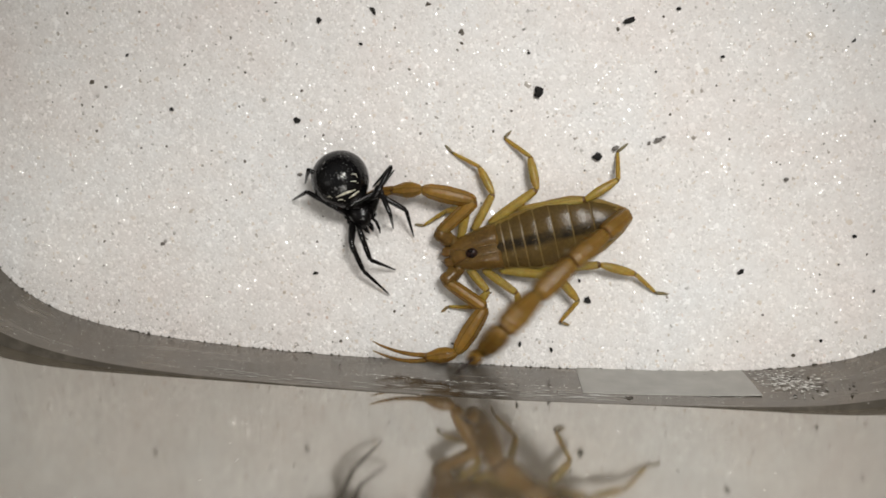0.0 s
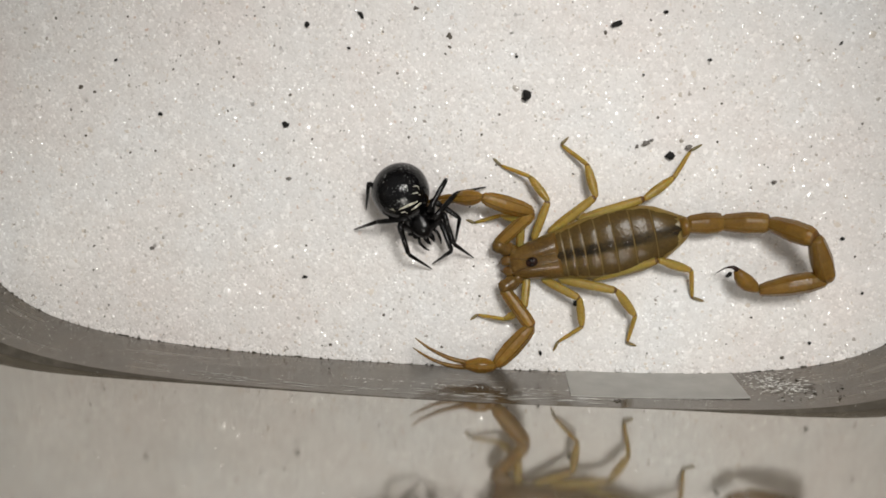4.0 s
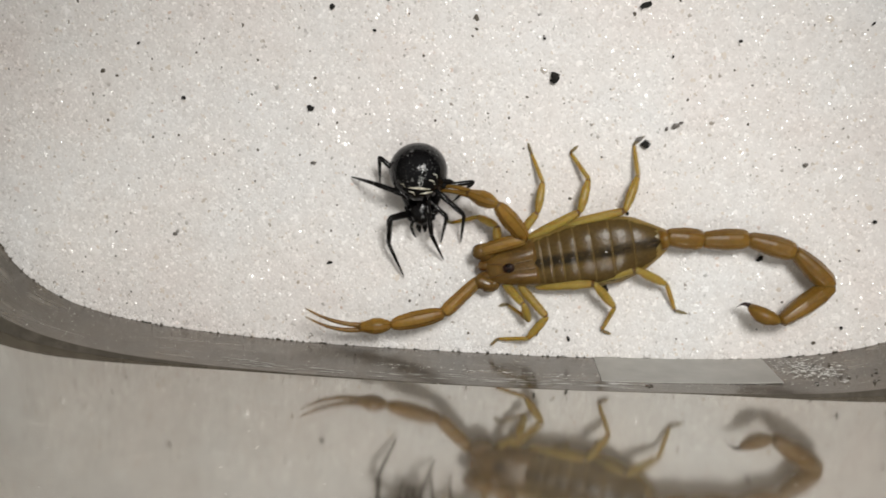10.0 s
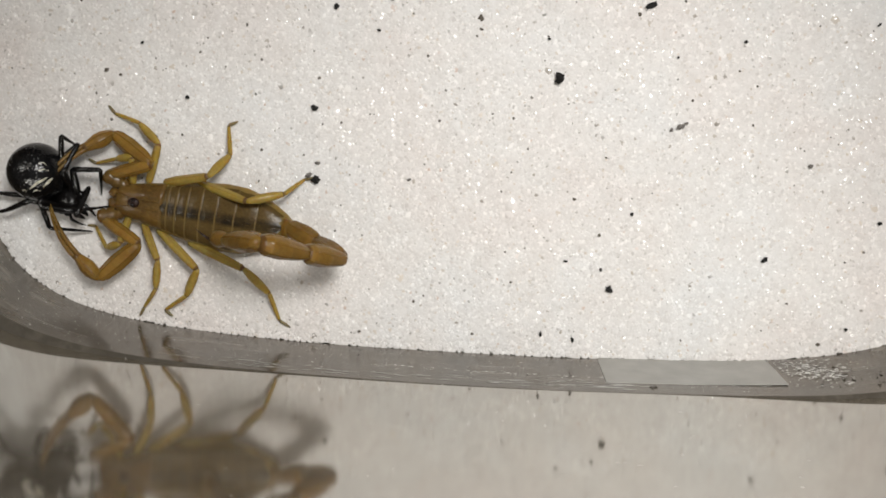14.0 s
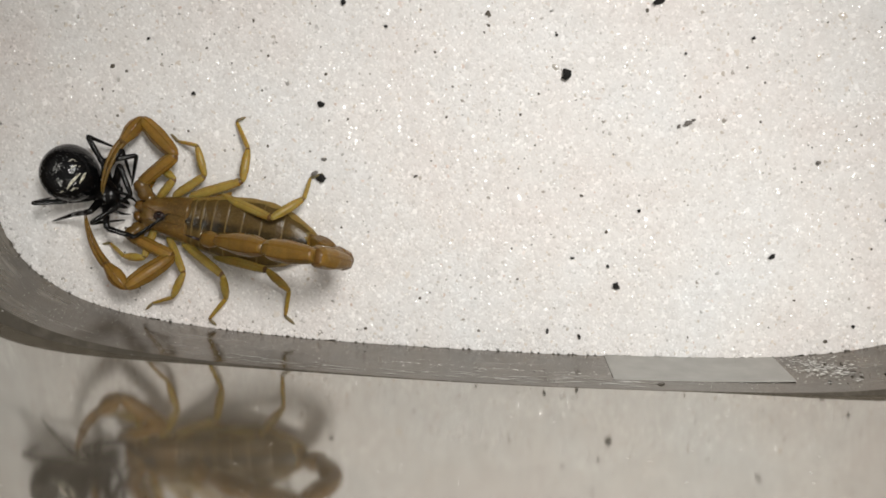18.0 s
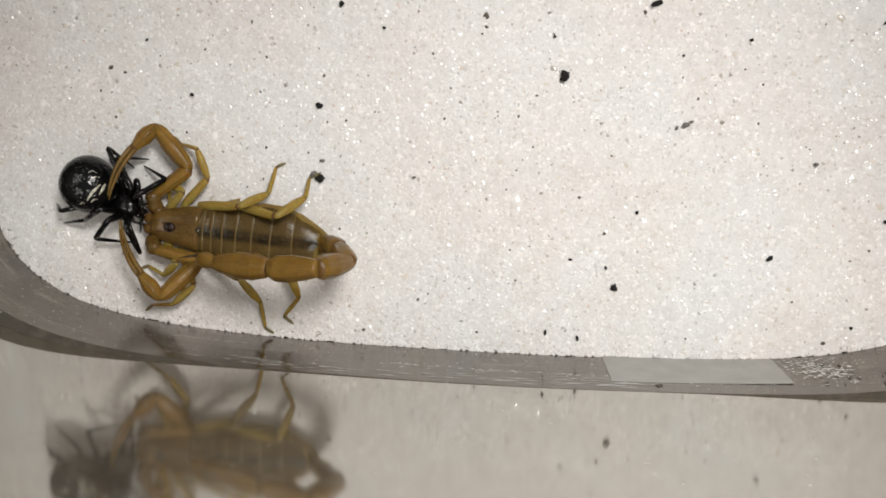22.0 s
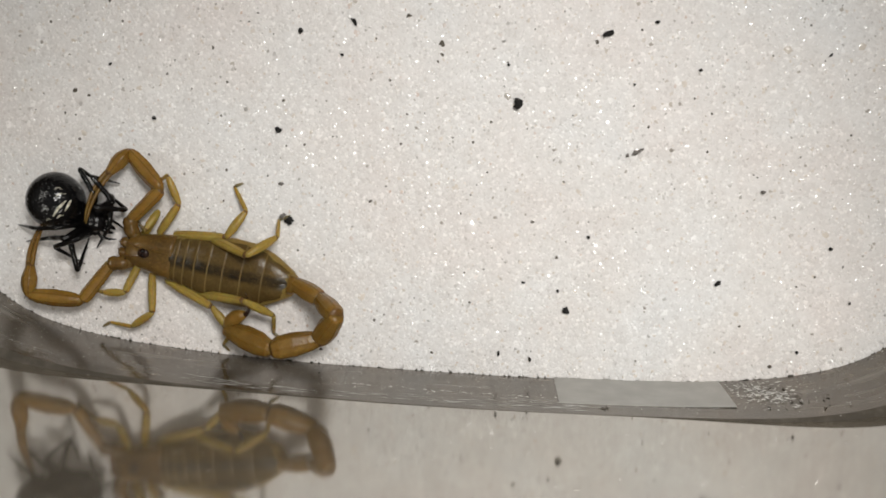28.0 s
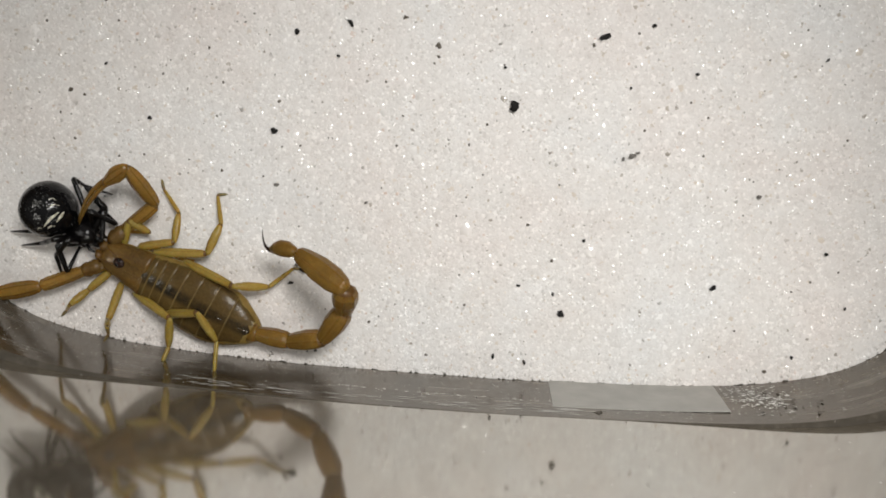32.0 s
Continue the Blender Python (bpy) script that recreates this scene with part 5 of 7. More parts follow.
scorpion_key(14.5, B=((-44.8, 7.8, 4.2), (-21.3, 3.7, 3.8)),
    T=((-17.7, 1.8, 5.2), (-13.6, 0.4, 9.9), (-17.3, 1.2, 15.5), (-22.4, 3.1, 19.8), (-28.9, 2.9, 13.3), (-31.8, 1.6, 8)),
    RC=((-47.6, 11.6, 3.4), (-40.9, 13.3, 4), (-47.1, 17.7, 2.5), (-54, 10.2, 7)),
    LC=((-49.3, 4.9, 3.2), (-43.8, 0.8, 4), (-50.5, -2.9, 4), (-54.6, 6.5, 8.5)),
    R2=((-39, 15.3, 3.4), (-42.5, 18.5, 2.4), (-48.1, 19.8, 0.2)),
    R4=((-28.3, 7.1, 7.3), (-23.1, 7.4, 6), (-20.3, 10, 0.2)))
scorpion_key(17, B=((-43, 5.9, 4.2), (-20.2, 1.9, 3.8)),
    T=((-16.6, 0.9, 6.3), (-12.4, 0.2, 11.1), (-17.3, 1.8, 15.5), (-23.9, 2.7, 13.4), (-30.3, 2.9, 6.8), (-33.1, 1.2, 1.6)),
    RC=((-45.7, 10, 3.3), (-39.6, 13.1, 4), (-44.8, 18.5, 2.2), (-50.1, 9.8, 6.7)),
    LC=((-47.1, 2.4, 3.6), (-41.1, -1, 4), (-47.6, -5, 4.7), (-52, 5.2, 6.1)),
    R1=((-40.9, 10.7, 3.4), (-42.6, 9.4, 2.4), (-45.6, 8.1, 0.2)),
    R2=((-39.2, 13.5, 3.4), (-43, 17.7, 2.4), (-48.3, 20, 0.2)),
    R3=((-30.6, 9.5, 3.4), (-29.1, 13.9, 2.4), (-31.3, 17.4, 0.2)),
    R4=((-26.9, 5.4, 7.5), (-21.6, 6.4, 6.2), (-20.4, 9.4, 0.2)),
    L1=((-45.5, -0.7, 3.4), (-48.4, -0.4, 2.4), (-51.4, 1, 0.2)),
    L2=((-40.2, -4.4, 3.4), (-41.7, -7.7, 2.4), (-44.5, -9.5, 0.2)),
    L3=((-33.6, -5.2, 3.4), (-36.7, -8.2, 2.4), (-41.2, -9.1, 0.2)),
    L4=((-25, -1.3, 7.6), (-23.7, -6, 2.4), (-24.6, -11.3, 0.2)))
scorpion_key(18, B=((-41.2, 4.7, 4.2), (-19.3, 0.6, 3.8)),
    T=((-16, -0.7, 7), (-13.3, -0.9, 12.8), (-16.4, 0.5, 18.5), (-23, 1.2, 16.4), (-30.8, 1.7, 11.5), (-34, 0.8, 6.2)),
    RC=((-44.3, 8.9, 3.1), (-38.8, 13, 4), (-44.2, 18.2, 2.2), (-48.1, 8.7, 6.7)),
    LC=((-45.9, 1.5, 3.6), (-39.7, -1.5, 4), (-45.5, -5.5, 7.1), (-51.5, 3.7, 4.9)),
    R1=((-39.5, 11, 3.4), (-41.1, 10.1, 2.4), (-44.1, 8, 0.2)),
    R2=((-34.6, 11, 3.4), (-36.9, 14.6, 2.4), (-39.7, 15, 0.2)),
    R3=((-29, 9, 3.4), (-28.6, 13.8, 2.4), (-31, 17.9, 0.2)),
    R4=((-25.3, 3.6, 6.8), (-20.5, 5.9, 5.7), (-20.3, 9.7, 0.2)),
    L1=((-45.7, -2, 3.4), (-47.8, -1.3, 2.4), (-50.4, 0.1, 0.2)),
    L2=((-38.8, -4.9, 3.4), (-40.9, -7.8, 2.4), (-44.3, -8.9, 0.2)),
    L3=((-30.3, -2.3, 7.6), (-31.9, -7, 2.4), (-35.8, -11.2, 0.2)),
    L4=((-24.2, -2.5, 7.6), (-23.2, -6.6, 2.4), (-24.4, -10.7, 0.2)))
scorpion_key(19, B=((-40.5, 5.9, 4.2), (-19.3, 0.5, 3.8)),
    T=((-16.3, -0.7, 7.4), (-14.2, -0.4, 13.4), (-19.1, 0.8, 17.9), (-25.9, 2.2, 16.9), (-34.3, 3.7, 13.5), (-37.9, 2.9, 8.6)),
    RC=((-43.9, 10.2, 3.2), (-38, 13.7, 4), (-44, 18.5, 3.4), (-48.3, 9.1, 7.9)),
    LC=((-46.3, 4, 3), (-42.8, -1.9, 4), (-50.3, -3.8, 3.7), (-53.1, 7, 4.5)),
    R1=((-39.1, 11.3, 3.4), (-41.1, 10.4, 2.4), (-44.1, 8.3, 0.2)),
    R2=((-34.1, 10.9, 3.4), (-36.2, 14.9, 2.4), (-38.8, 15.3, 0.2)),
    R3=((-28.8, 8.9, 3.4), (-28.7, 13.7, 2.4), (-31.1, 17.8, 0.2)),
    R4=((-25.3, 4, 7.4), (-21.2, 5.7, 4.4), (-20.5, 9.6, 0.2)),
    L1=((-45.3, -0.5, 3.4), (-48.2, -0.2, 2.4), (-51.2, 1.2, 0.2)),
    L2=((-39.6, -4.6, 3.4), (-41.1, -7.6, 2.4), (-44.3, -8.9, 0.2)),
    L3=((-30.8, -2, 7.6), (-33.1, -7.7, 2.4), (-37.4, -11.1, 0.2)),
    L4=((-24.2, -2.3, 7.6), (-23.2, -6.7, 2.4), (-24.6, -10.4, 0.2)))
scorpion_key(20, B=((-41.5, 4.7, 4.2), (-19.4, -0.9, 3.8)),
    T=((-16.8, -2, 7.4), (-14.2, -1.3, 13.2), (-19.5, 1.2, 16.3), (-25.2, 3.9, 19.5), (-32.8, 5, 14.6), (-36.1, 4, 9.4)),
    RC=((-42.5, 8.8, 2.9), (-38, 13.9, 4), (-43.5, 18.9, 2.1), (-48, 9.7, 6.6)),
    LC=((-46.8, 3.4, 2.8), (-45.5, -3.3, 4), (-53.1, -4.2, 5.1), (-51.2, 6.5, 8)),
    R1=((-39.2, 9.5, 3.4), (-40.8, 8.7, 2.4), (-43, 6.9, 0.2)),
    R2=((-34.4, 10.5, 3.4), (-36.5, 14.2, 2.4), (-38.9, 14.7, 0.2)),
    R3=((-29.1, 5.8, 7.6), (-26.5, 7.9, 2.4), (-25.3, 11.5, 0.2)),
    R4=((-24.8, 3.4, 6.4), (-21.3, 5.5, 3), (-20.5, 9.8, 0.2)),
    L1=((-46.2, -1.1, 3.4), (-48.7, -0.4, 2.4), (-51.6, 3.1, 0.2)),
    L2=((-40.6, -6, 3.4), (-41.8, -8.2, 2.4), (-44.4, -9.1, 0.2)),
    L3=((-32.4, -2.2, 6.5), (-32.4, -7, 7.1), (-38, -11.6, 0.2)),
    L4=((-25.1, -4.5, 7.6), (-24.3, -7.7, 2.4), (-24.9, -10.6, 0.2)))
scorpion_key(20.6, B=((-41.5, 3.7, 4.2), (-19.4, -2.8, 3.8)),
    T=((-16, -2.8, 6.8), (-13.3, -0.9, 12.3), (-16.8, 2.9, 16.7), (-21.9, 5.3, 20.8), (-29.4, 5.8, 15.6), (-32.6, 4.5, 10.4)),
    RC=((-43.7, 8.1, 3.1), (-38.1, 12, 4), (-42.6, 18.3, 3.5), (-47.5, 9.3, 8)),
    LC=((-46.7, 2.3, 2.9), (-41.2, -1.7, 4), (-48.2, -2, 7.1), (-52.7, 7.2, 2.6)),
    R2=((-34.9, 9.6, 3.4), (-36.5, 13.2, 2.4), (-38.9, 13.9, 0.2)),
    R3=((-29.1, 5.6, 3.4), (-26, 7.6, 2.4), (-25.2, 11.2, 0.2)),
    R4=((-23.8, 4, 3.4), (-20.9, 5.2, 2.4), (-20.3, 9.6, 0.2)))
scorpion_key(21, B=((-40, 2.5, 4.2), (-18.4, -1.7, 3.8)),
    T=((-15.7, -2.2, 7.7), (-12.4, -0.7, 13), (-16.2, 2.4, 17.6), (-22.7, 4.1, 15.7), (-31.1, 4.4, 11.9), (-34.2, 3.1, 6.7)),
    RC=((-41.9, 6.7, 3), (-36.8, 11.3, 4), (-41.8, 16.9, 2.1), (-47.1, 8.1, 6.6)),
    LC=((-44.2, -0.7, 4), (-37.6, -2.8, 4), (-42.9, -5.8, 8.7), (-49.2, 2.3, 4.2)),
    R1=((-38.3, 8.5, 3.4), (-39.5, 7.6, 2.4), (-41.2, 5.5, 0.2)),
    R2=((-34.8, 9.3, 3.4), (-36.9, 13.3, 2.4), (-38.4, 13.7, 0.2)),
    R3=((-27.9, 5.2, 7.6), (-25.5, 7.7, 2.4), (-25, 11.3, 0.2)),
    R4=((-22.7, 3.3, 7.6), (-20.2, 5.7, 2.4), (-20.2, 9.7, 0.2)),
    L2=((-38.8, -8.7, 3.4), (-41.7, -9.7, 2.4), (-44.2, -9.3, 0.2)),
    L3=((-30.7, -2.5, 6.5), (-29.6, -6.8, 4.5), (-33.2, -11.7, 0.2)),
    L4=((-22.9, -4.6, 7.6), (-22.5, -7.9, 2.4), (-24.7, -10.8, 0.2)))
scorpion_key(22, B=((-39.2, 3.3, 4.2), (-17.8, 0.8, 3.8)),
    T=((-14.8, 0.4, 7.6), (-12.6, -0.8, 13.6), (-15.6, -0.8, 19.6), (-22.3, -1.1, 17.3), (-30.6, -0.9, 13.4), (-33.6, -0.4, 8)),
    RC=((-42.3, 7.4, 3.2), (-36.6, 11.2, 4), (-41.3, 17.3, 4), (-46.1, 8.3, 8.5)),
    LC=((-42.1, -0.2, 3.8), (-35.4, -1.9, 4), (-40.5, -7, 6.8), (-45.1, 3.2, 7.8)),
    R1=((-38.1, 8.7, 3.4), (-39.3, 7.9, 2.4), (-41, 5.3, 0.2)),
    R2=((-34.1, 11.2, 3.4), (-36.8, 14.5, 2.4), (-39, 14.8, 0.2)),
    R3=((-28, 5.9, 7.6), (-25.3, 8.8, 2.4), (-25, 11.5, 0.2)),
    R4=((-24.1, 4.3, 7.9), (-19.9, 6.5, 5.6), (-20.2, 9.9, 0.2)),
    L1=((-40.1, -2.7, 3.4), (-41.8, -4, 2.4), (-44.5, -3.1, 0.2)),
    L2=((-36.5, -6.7, 3.4), (-40.7, -8.6, 2.4), (-44, -9, 0.2)),
    L3=((-27.5, -3.6, 7.6), (-26.5, -8.5, 2.4), (-27.1, -12.3, 0.2)),
    L4=((-22.5, -5, 3.4), (-21.9, -7.6, 2.4), (-24.3, -10.5, 0.2)))
scorpion_key(22.4, B=((-39.6, 3.6, 4.2), (-18.3, 2, 3.8)),
    T=((-14.6, 0.3, 6.9), (-13.4, -2.9, 12.3), (-16.8, -3.3, 18.1), (-23.3, -3.6, 15.5), (-32, -2.6, 12.6), (-34.2, -1.9, 6.9)))
scorpion_key(23, B=((-40, 2.9, 4.2), (-18.3, 1.3, 3.8)),
    T=((-14.9, 0.1, 7.2), (-13.7, -3.1, 12.6), (-16.3, -3.7, 18.7), (-23.1, -4.4, 17.4), (-31.6, -3.5, 14), (-32.6, -2.4, 7.9)),
    RC=((-41.8, 6.5, 2.8), (-37.3, 11.7, 4), (-42.5, 17.2, 2.4), (-46.7, 7.8, 6.9)),
    LC=((-42.8, -1.1, 3.5), (-36.4, -3.7, 4), (-42.9, -7.9, 3.8), (-45.5, 2.3, 7.5)),
    R2=((-34.5, 10.5, 3.4), (-36.8, 14.2, 2.4), (-39.6, 15, 0.2)),
    R3=((-29.7, 5.1, 6.4), (-25.1, 8.2, 5.1), (-25.1, 11.7, 0.2)),
    R4=((-24.7, 3.6, 7.4), (-19.7, 5.5, 6.3), (-20.3, 9.7, 0.2)),
    L1=((-40.3, -3.8, 3.4), (-42, -4.8, 2.4), (-44.9, -4.2, 0.2)),
    L2=((-36.3, -6.6, 3.4), (-40, -8.9, 2.4), (-44.2, -9.4, 0.2)),
    L3=((-28.3, -5.3, 3.4), (-26.6, -7.1, 2.4), (-26.8, -11.7, 0.2)),
    L4=((-21.6, -2.3, 7.6), (-20.1, -6.2, 2.4), (-19.1, -10.4, 0.2)))
scorpion_key(24, B=((-40.7, 5.1, 4.2), (-18.7, 0.8, 3.8)),
    T=((-14.9, -1.1, 6.1), (-13.3, -4, 11.6), (-17.5, -8, 8.3), (-24.1, -9.3, 10.3), (-32.9, -6.4, 9.8), (-30.1, -5.5, 4.3)),
    RC=((-43.3, 9.4, 3.2), (-37.5, 13.1, 4), (-42.5, 18.9, 4.7), (-45.8, 9.2, 9.2)),
    LC=((-43, 1.5, 3.1), (-37.6, -2.7, 4), (-43.1, -7.1, 7.1), (-47.6, 3, 5.3)),
    R1=((-39.5, 9.5, 3.4), (-40.3, 8.6, 2.4), (-42.4, 7.6, 0.2)),
    R2=((-34.5, 11.9, 3.4), (-37.2, 15.8, 2.4), (-39.6, 15.9, 0.2)),
    R3=((-29.6, 6.9, 6.1), (-25.2, 9.2, 4.9), (-24.7, 11.9, 0.2)),
    R4=((-25, 5.1, 7.8), (-19.6, 7.3, 6.5), (-20.3, 9.5, 0.2)),
    L1=((-41.1, -2, 3.4), (-42.8, -3, 2.4), (-45.7, -1.6, 0.2)),
    L2=((-37.4, -4.4, 3.4), (-40, -7.5, 2.4), (-45.1, -8, 0.2)),
    L3=((-29.9, -3.5, 3.4), (-27, -8.2, 2.4), (-27.6, -10.7, 0.2)),
    L4=((-22.7, -1.6, 7.6), (-20.3, -6, 2.4), (-19.1, -10.2, 0.2)))
scorpion_key(25, B=((-39.9, 4, 4.2), (-18.6, -1.2, 3.8)),
    T=((-14.8, -3.4, 6.3), (-13.4, -6.4, 11.8), (-18.2, -10.5, 9.5), (-24.9, -12.2, 9.6), (-33.4, -10, 6.9), (-31, -5.7, 3.2)),
    RC=((-42.9, 8.4, 3.1), (-37.2, 12.2, 4), (-41.5, 18.3, 5.9), (-44.7, 8.5, 10.4)),
    LC=((-45, 0.9, 3.4), (-39.7, -3.5, 4), (-45.8, -8.2, 3.9), (-48.6, 2.4, 6)),
    R1=((-38.9, 8.9, 3.4), (-40.1, 8.4, 2.4), (-42.2, 6.5, 0.2)),
    R2=((-34.3, 11.4, 3.4), (-37, 15.2, 2.4), (-38.7, 15.4, 0.2)),
    R3=((-28.1, 6.5, 7.6), (-25.1, 8.9, 2.4), (-25.2, 12.3, 0.2)),
    R4=((-23.8, 3.8, 7.2), (-19.1, 6.6, 5.9), (-20.3, 10.3, 0.2)),
    L1=((-43.7, -2.8, 3.4), (-45.8, -0.9, 2.4), (-48.4, 1.8, 0.2)),
    L2=((-37.9, -6, 3.4), (-40.4, -8.4, 2.4), (-44.7, -8.4, 0.2)),
    L3=((-28.6, -3.5, 7.6), (-27.3, -8.5, 2.4), (-27.1, -12.3, 0.2)),
    L4=((-23, -2.2, 7.6), (-19.7, -6.2, 4.5), (-20.1, -9.5, 0.2)))
scorpion_key(27.5, B=((-38, 3.3, 4.2), (-15.8, -1.5, 3.8)),
    T=((-11.8, -2.7, 6), (-9.8, -6, 11.1), (-13.8, -9.7, 7.4), (-20.6, -11.6, 7.7), (-28.3, -8.8, 3.5), (-23.6, -4.9, 4.3)),
    RC=((-40.3, 7.7, 3.1), (-35.4, 12.4, 4), (-41.2, 17.3, 2.6), (-44.6, 7.7, 7.1)),
    LC=((-42.5, -0.2, 3.4), (-37.3, -4.7, 4), (-43.5, -9.3, 4.1), (-47.4, 1.2, 4.8)),
    R1=((-36.9, 8.9, 3.4), (-38.2, 8, 2.4), (-40.3, 7, 0.2)),
    R2=((-33.5, 11.8, 3.4), (-35.5, 13.8, 2.4), (-37.6, 12.9, 0.2)),
    R3=((-25.7, 5.3, 7.6), (-23.7, 9, 2.4), (-24.7, 11.8, 0.2)),
    R4=((-21.8, 3, 7.4), (-17.9, 6.1, 5.8), (-20.3, 9.3, 0.2)),
    L1=((-42.3, -3.6, 3.4), (-44.4, -3, 2.4), (-47.1, -2.5, 0.2)),
    L2=((-36.9, -6.1, 3.4), (-38.2, -8.4, 2.4), (-41.7, -9.3, 0.2)),
    L3=((-26.3, -4.4, 7.6), (-26.7, -10.3, 2.4), (-27.4, -13.4, 0.2)),
    L4=((-20.2, -3.4, 7.6), (-18.8, -7.2, 2.4), (-19.7, -10.6, 0.2)))
scorpion_key(28, B=((-38.1, 2.6, 4.2), (-15.3, -2.2, 3.8)),
    T=((-11.5, -3.9, 5.6), (-8.3, -5.4, 10.9), (-11.5, -9.5, 6.7), (-18.3, -11, 7.5), (-26.2, -8.8, 3.3), (-21.1, -6.2, 5.7)),
    RC=((-40, 6.9, 3.1), (-35, 11.5, 4), (-40.2, 17, 2.5), (-44.6, 7.7, 7)),
    LC=((-43.1, 0.4, 2.8), (-47.2, -5, 4), (-54.8, -4.1, 5), (-52.5, 6.7, 3.1)),
    R1=((-36.6, 7, 3.4), (-37.6, 6.5, 2.4), (-39.5, 5.8, 0.2)),
    R2=((-33.6, 11.1, 3.4), (-35.1, 12.7, 2.4), (-37.2, 12.2, 0.2)),
    R3=((-25.7, 5.5, 3.4), (-23.5, 8.7, 2.4), (-25.3, 11.9, 0.2)),
    R4=((-22.4, 2, 8.1), (-17.5, 3.8, 6.8), (-18.7, 7, 0.2)),
    L1=((-43.2, -4, 3.4), (-45.4, -3.8, 2.4), (-47.6, -3.7, 0.2)),
    L2=((-38.3, -8.6, 3.4), (-40.8, -9.2, 2.4), (-44.7, -8.9, 0.2)),
    L3=((-27.6, -6.7, 3.4), (-26.3, -9.8, 2.4), (-27.4, -12, 0.2)),
    L4=((-20.6, -4.2, 7.6), (-18.9, -8, 2.4), (-19.6, -10.1, 0.2)))
scorpion_key(28.2, B=((-39.2, 2, 4.2), (-15.6, -3.4, 3.8)),
    T=((-11.6, -3.5, 5), (-7.1, -4.9, 9.3), (-11.8, -5.3, 14), (-18.5, -4, 12.5), (-21.8, -5.6, 4.1), (-18.8, -5.8, 9.5)),
    RC=((-40.4, 6.2, 3.1), (-35.3, 10.7, 4), (-39.9, 16.6, 2.1), (-44.8, 7.6, 6.6)),
    LC=((-43.8, 0.2, 2.8), (-48.3, -4.9, 4), (-55.6, -4, 6.3), (-51.9, 6.3, 8.6)),
    R1=((-37.3, 6.1, 3.4), (-38.1, 5.6, 2.4), (-39.8, 5, 0.2)),
    R2=((-34.2, 9.9, 3.4), (-36.2, 11.9, 2.4), (-39.6, 13.4, 0.2)),
    R3=((-26.4, 4.7, 3.4), (-24.3, 8.3, 2.4), (-26, 11.1, 0.2)),
    R4=((-19.9, 3.2, 7.6), (-15.4, 4.7, 2.4), (-12.5, 6.7, 0.2)),
    L1=((-44.3, -4.9, 3.4), (-46.1, -5.1, 2.4), (-48.3, -4.6, 0.2)),
    L2=((-39.3, -9, 3.4), (-41.9, -10.3, 2.4), (-44.6, -9.8, 0.2)),
    L3=((-29.5, -7.1, 3.4), (-26.5, -9.8, 2.4), (-27, -12.9, 0.2)),
    L4=((-21.3, -4.9, 7.6), (-19.3, -7.9, 2.4), (-19.4, -10.5, 0.2)))
scorpion_key(28.6, B=((-41, 1.9, 4.2), (-17.6, -4.6, 3.8)),
    T=((-13.5, -4.8, 4.5), (-8.3, -3.7, 8), (-8, 1.4, 12.4), (-13.4, 3.5, 8.6), (-22.2, 3.6, 5.7), (-19.5, 2.1, 11.1)),
    RC=((-40.9, 5.5, 2.8), (-35.6, 9.8, 4), (-39.7, 15.9, 1.4), (-45.2, 7.2, 5.9)),
    LC=((-45.7, -0.5, 2.8), (-52.4, -1.9, 3.6), (-56.6, 0.7, 9.5), (-52.5, 10.8, 6.8)),
    R2=((-34.8, 8.3, 3.4), (-36, 10.3, 2.4), (-41.5, 12.2, 0.2)),
    R3=((-27.8, 3.9, 3.4), (-25.3, 8, 2.4), (-26.8, 11.2, 0.2)),
    R4=((-22.8, 2.3, 3.4), (-16, 4.4, 2.4), (-13.5, 6.8, 0.2)),
    L1=((-46.6, -5.7, 3.4), (-47.4, -4.6, 2.4), (-48.4, -3.3, 0.2)),
    L2=((-40.8, -8.9, 4), (-39.9, -8.8, 8.3), (-42.4, -8, 4.3)),
    L3=((-31.2, -4.8, 6.5), (-30.3, -9, 4.4), (-31, -14.5, 5.8)),
    L4=((-24.4, -7.2, 4), (-19.5, -8.5, 5.3), (-19.3, -10.6, 0.8)))
scorpion_key(29, B=((-40.2, 2.1, 4.2), (-17.5, -5.2, 3.8)),
    T=((-13.1, -5.5, 3.7), (-8.2, -3.8, 7.5), (-8.1, 1.7, 11.3), (-12.7, 4.6, 6.9), (-21.3, 4, 3.6), (-17.7, 2.8, 8.5)),
    RC=((-40.2, 5.9, 2.8), (-35.1, 10.4, 4), (-39.5, 16.6, 2.6), (-44.3, 7.5, 7.1)),
    LC=((-44.9, -0.8, 2.8), (-50.7, -4.3, 3.9), (-57.1, -1.2, 7), (-52.2, 8.7, 9)),
    R1=((-37.3, 7.2, 3.4), (-38.1, 6.2, 2.4), (-40.3, 5.6, 0.2)),
    R2=((-31.9, 4.8, 3.4), (-30.9, 8.9, 2.4), (-35.2, 11.2, 0.2)),
    R3=((-25.6, 3.7, 7.6), (-25, 7.7, 2.4), (-26.9, 11.3, 0.2)),
    R4=((-20.6, 1.3, 3.4), (-14.6, 5.5, 2.4), (-13.2, 7.4, 0.2)),
    L1=((-44, -2.4, 3.4), (-45.8, -5.8, 2.4), (-48.1, -3.3, 0.2)),
    L2=((-39.6, -4.7, 7), (-39.5, -8.8, 5.5), (-43.3, -8.4, 2.6)),
    L3=((-31.4, -3.7, 7.5), (-28.6, -8.5, 7.5), (-30.5, -13, 6.4)),
    L4=((-25.7, -5.2, 7.7), (-21.8, -9.1, 7.3), (-20.2, -13.8, 6.9)))
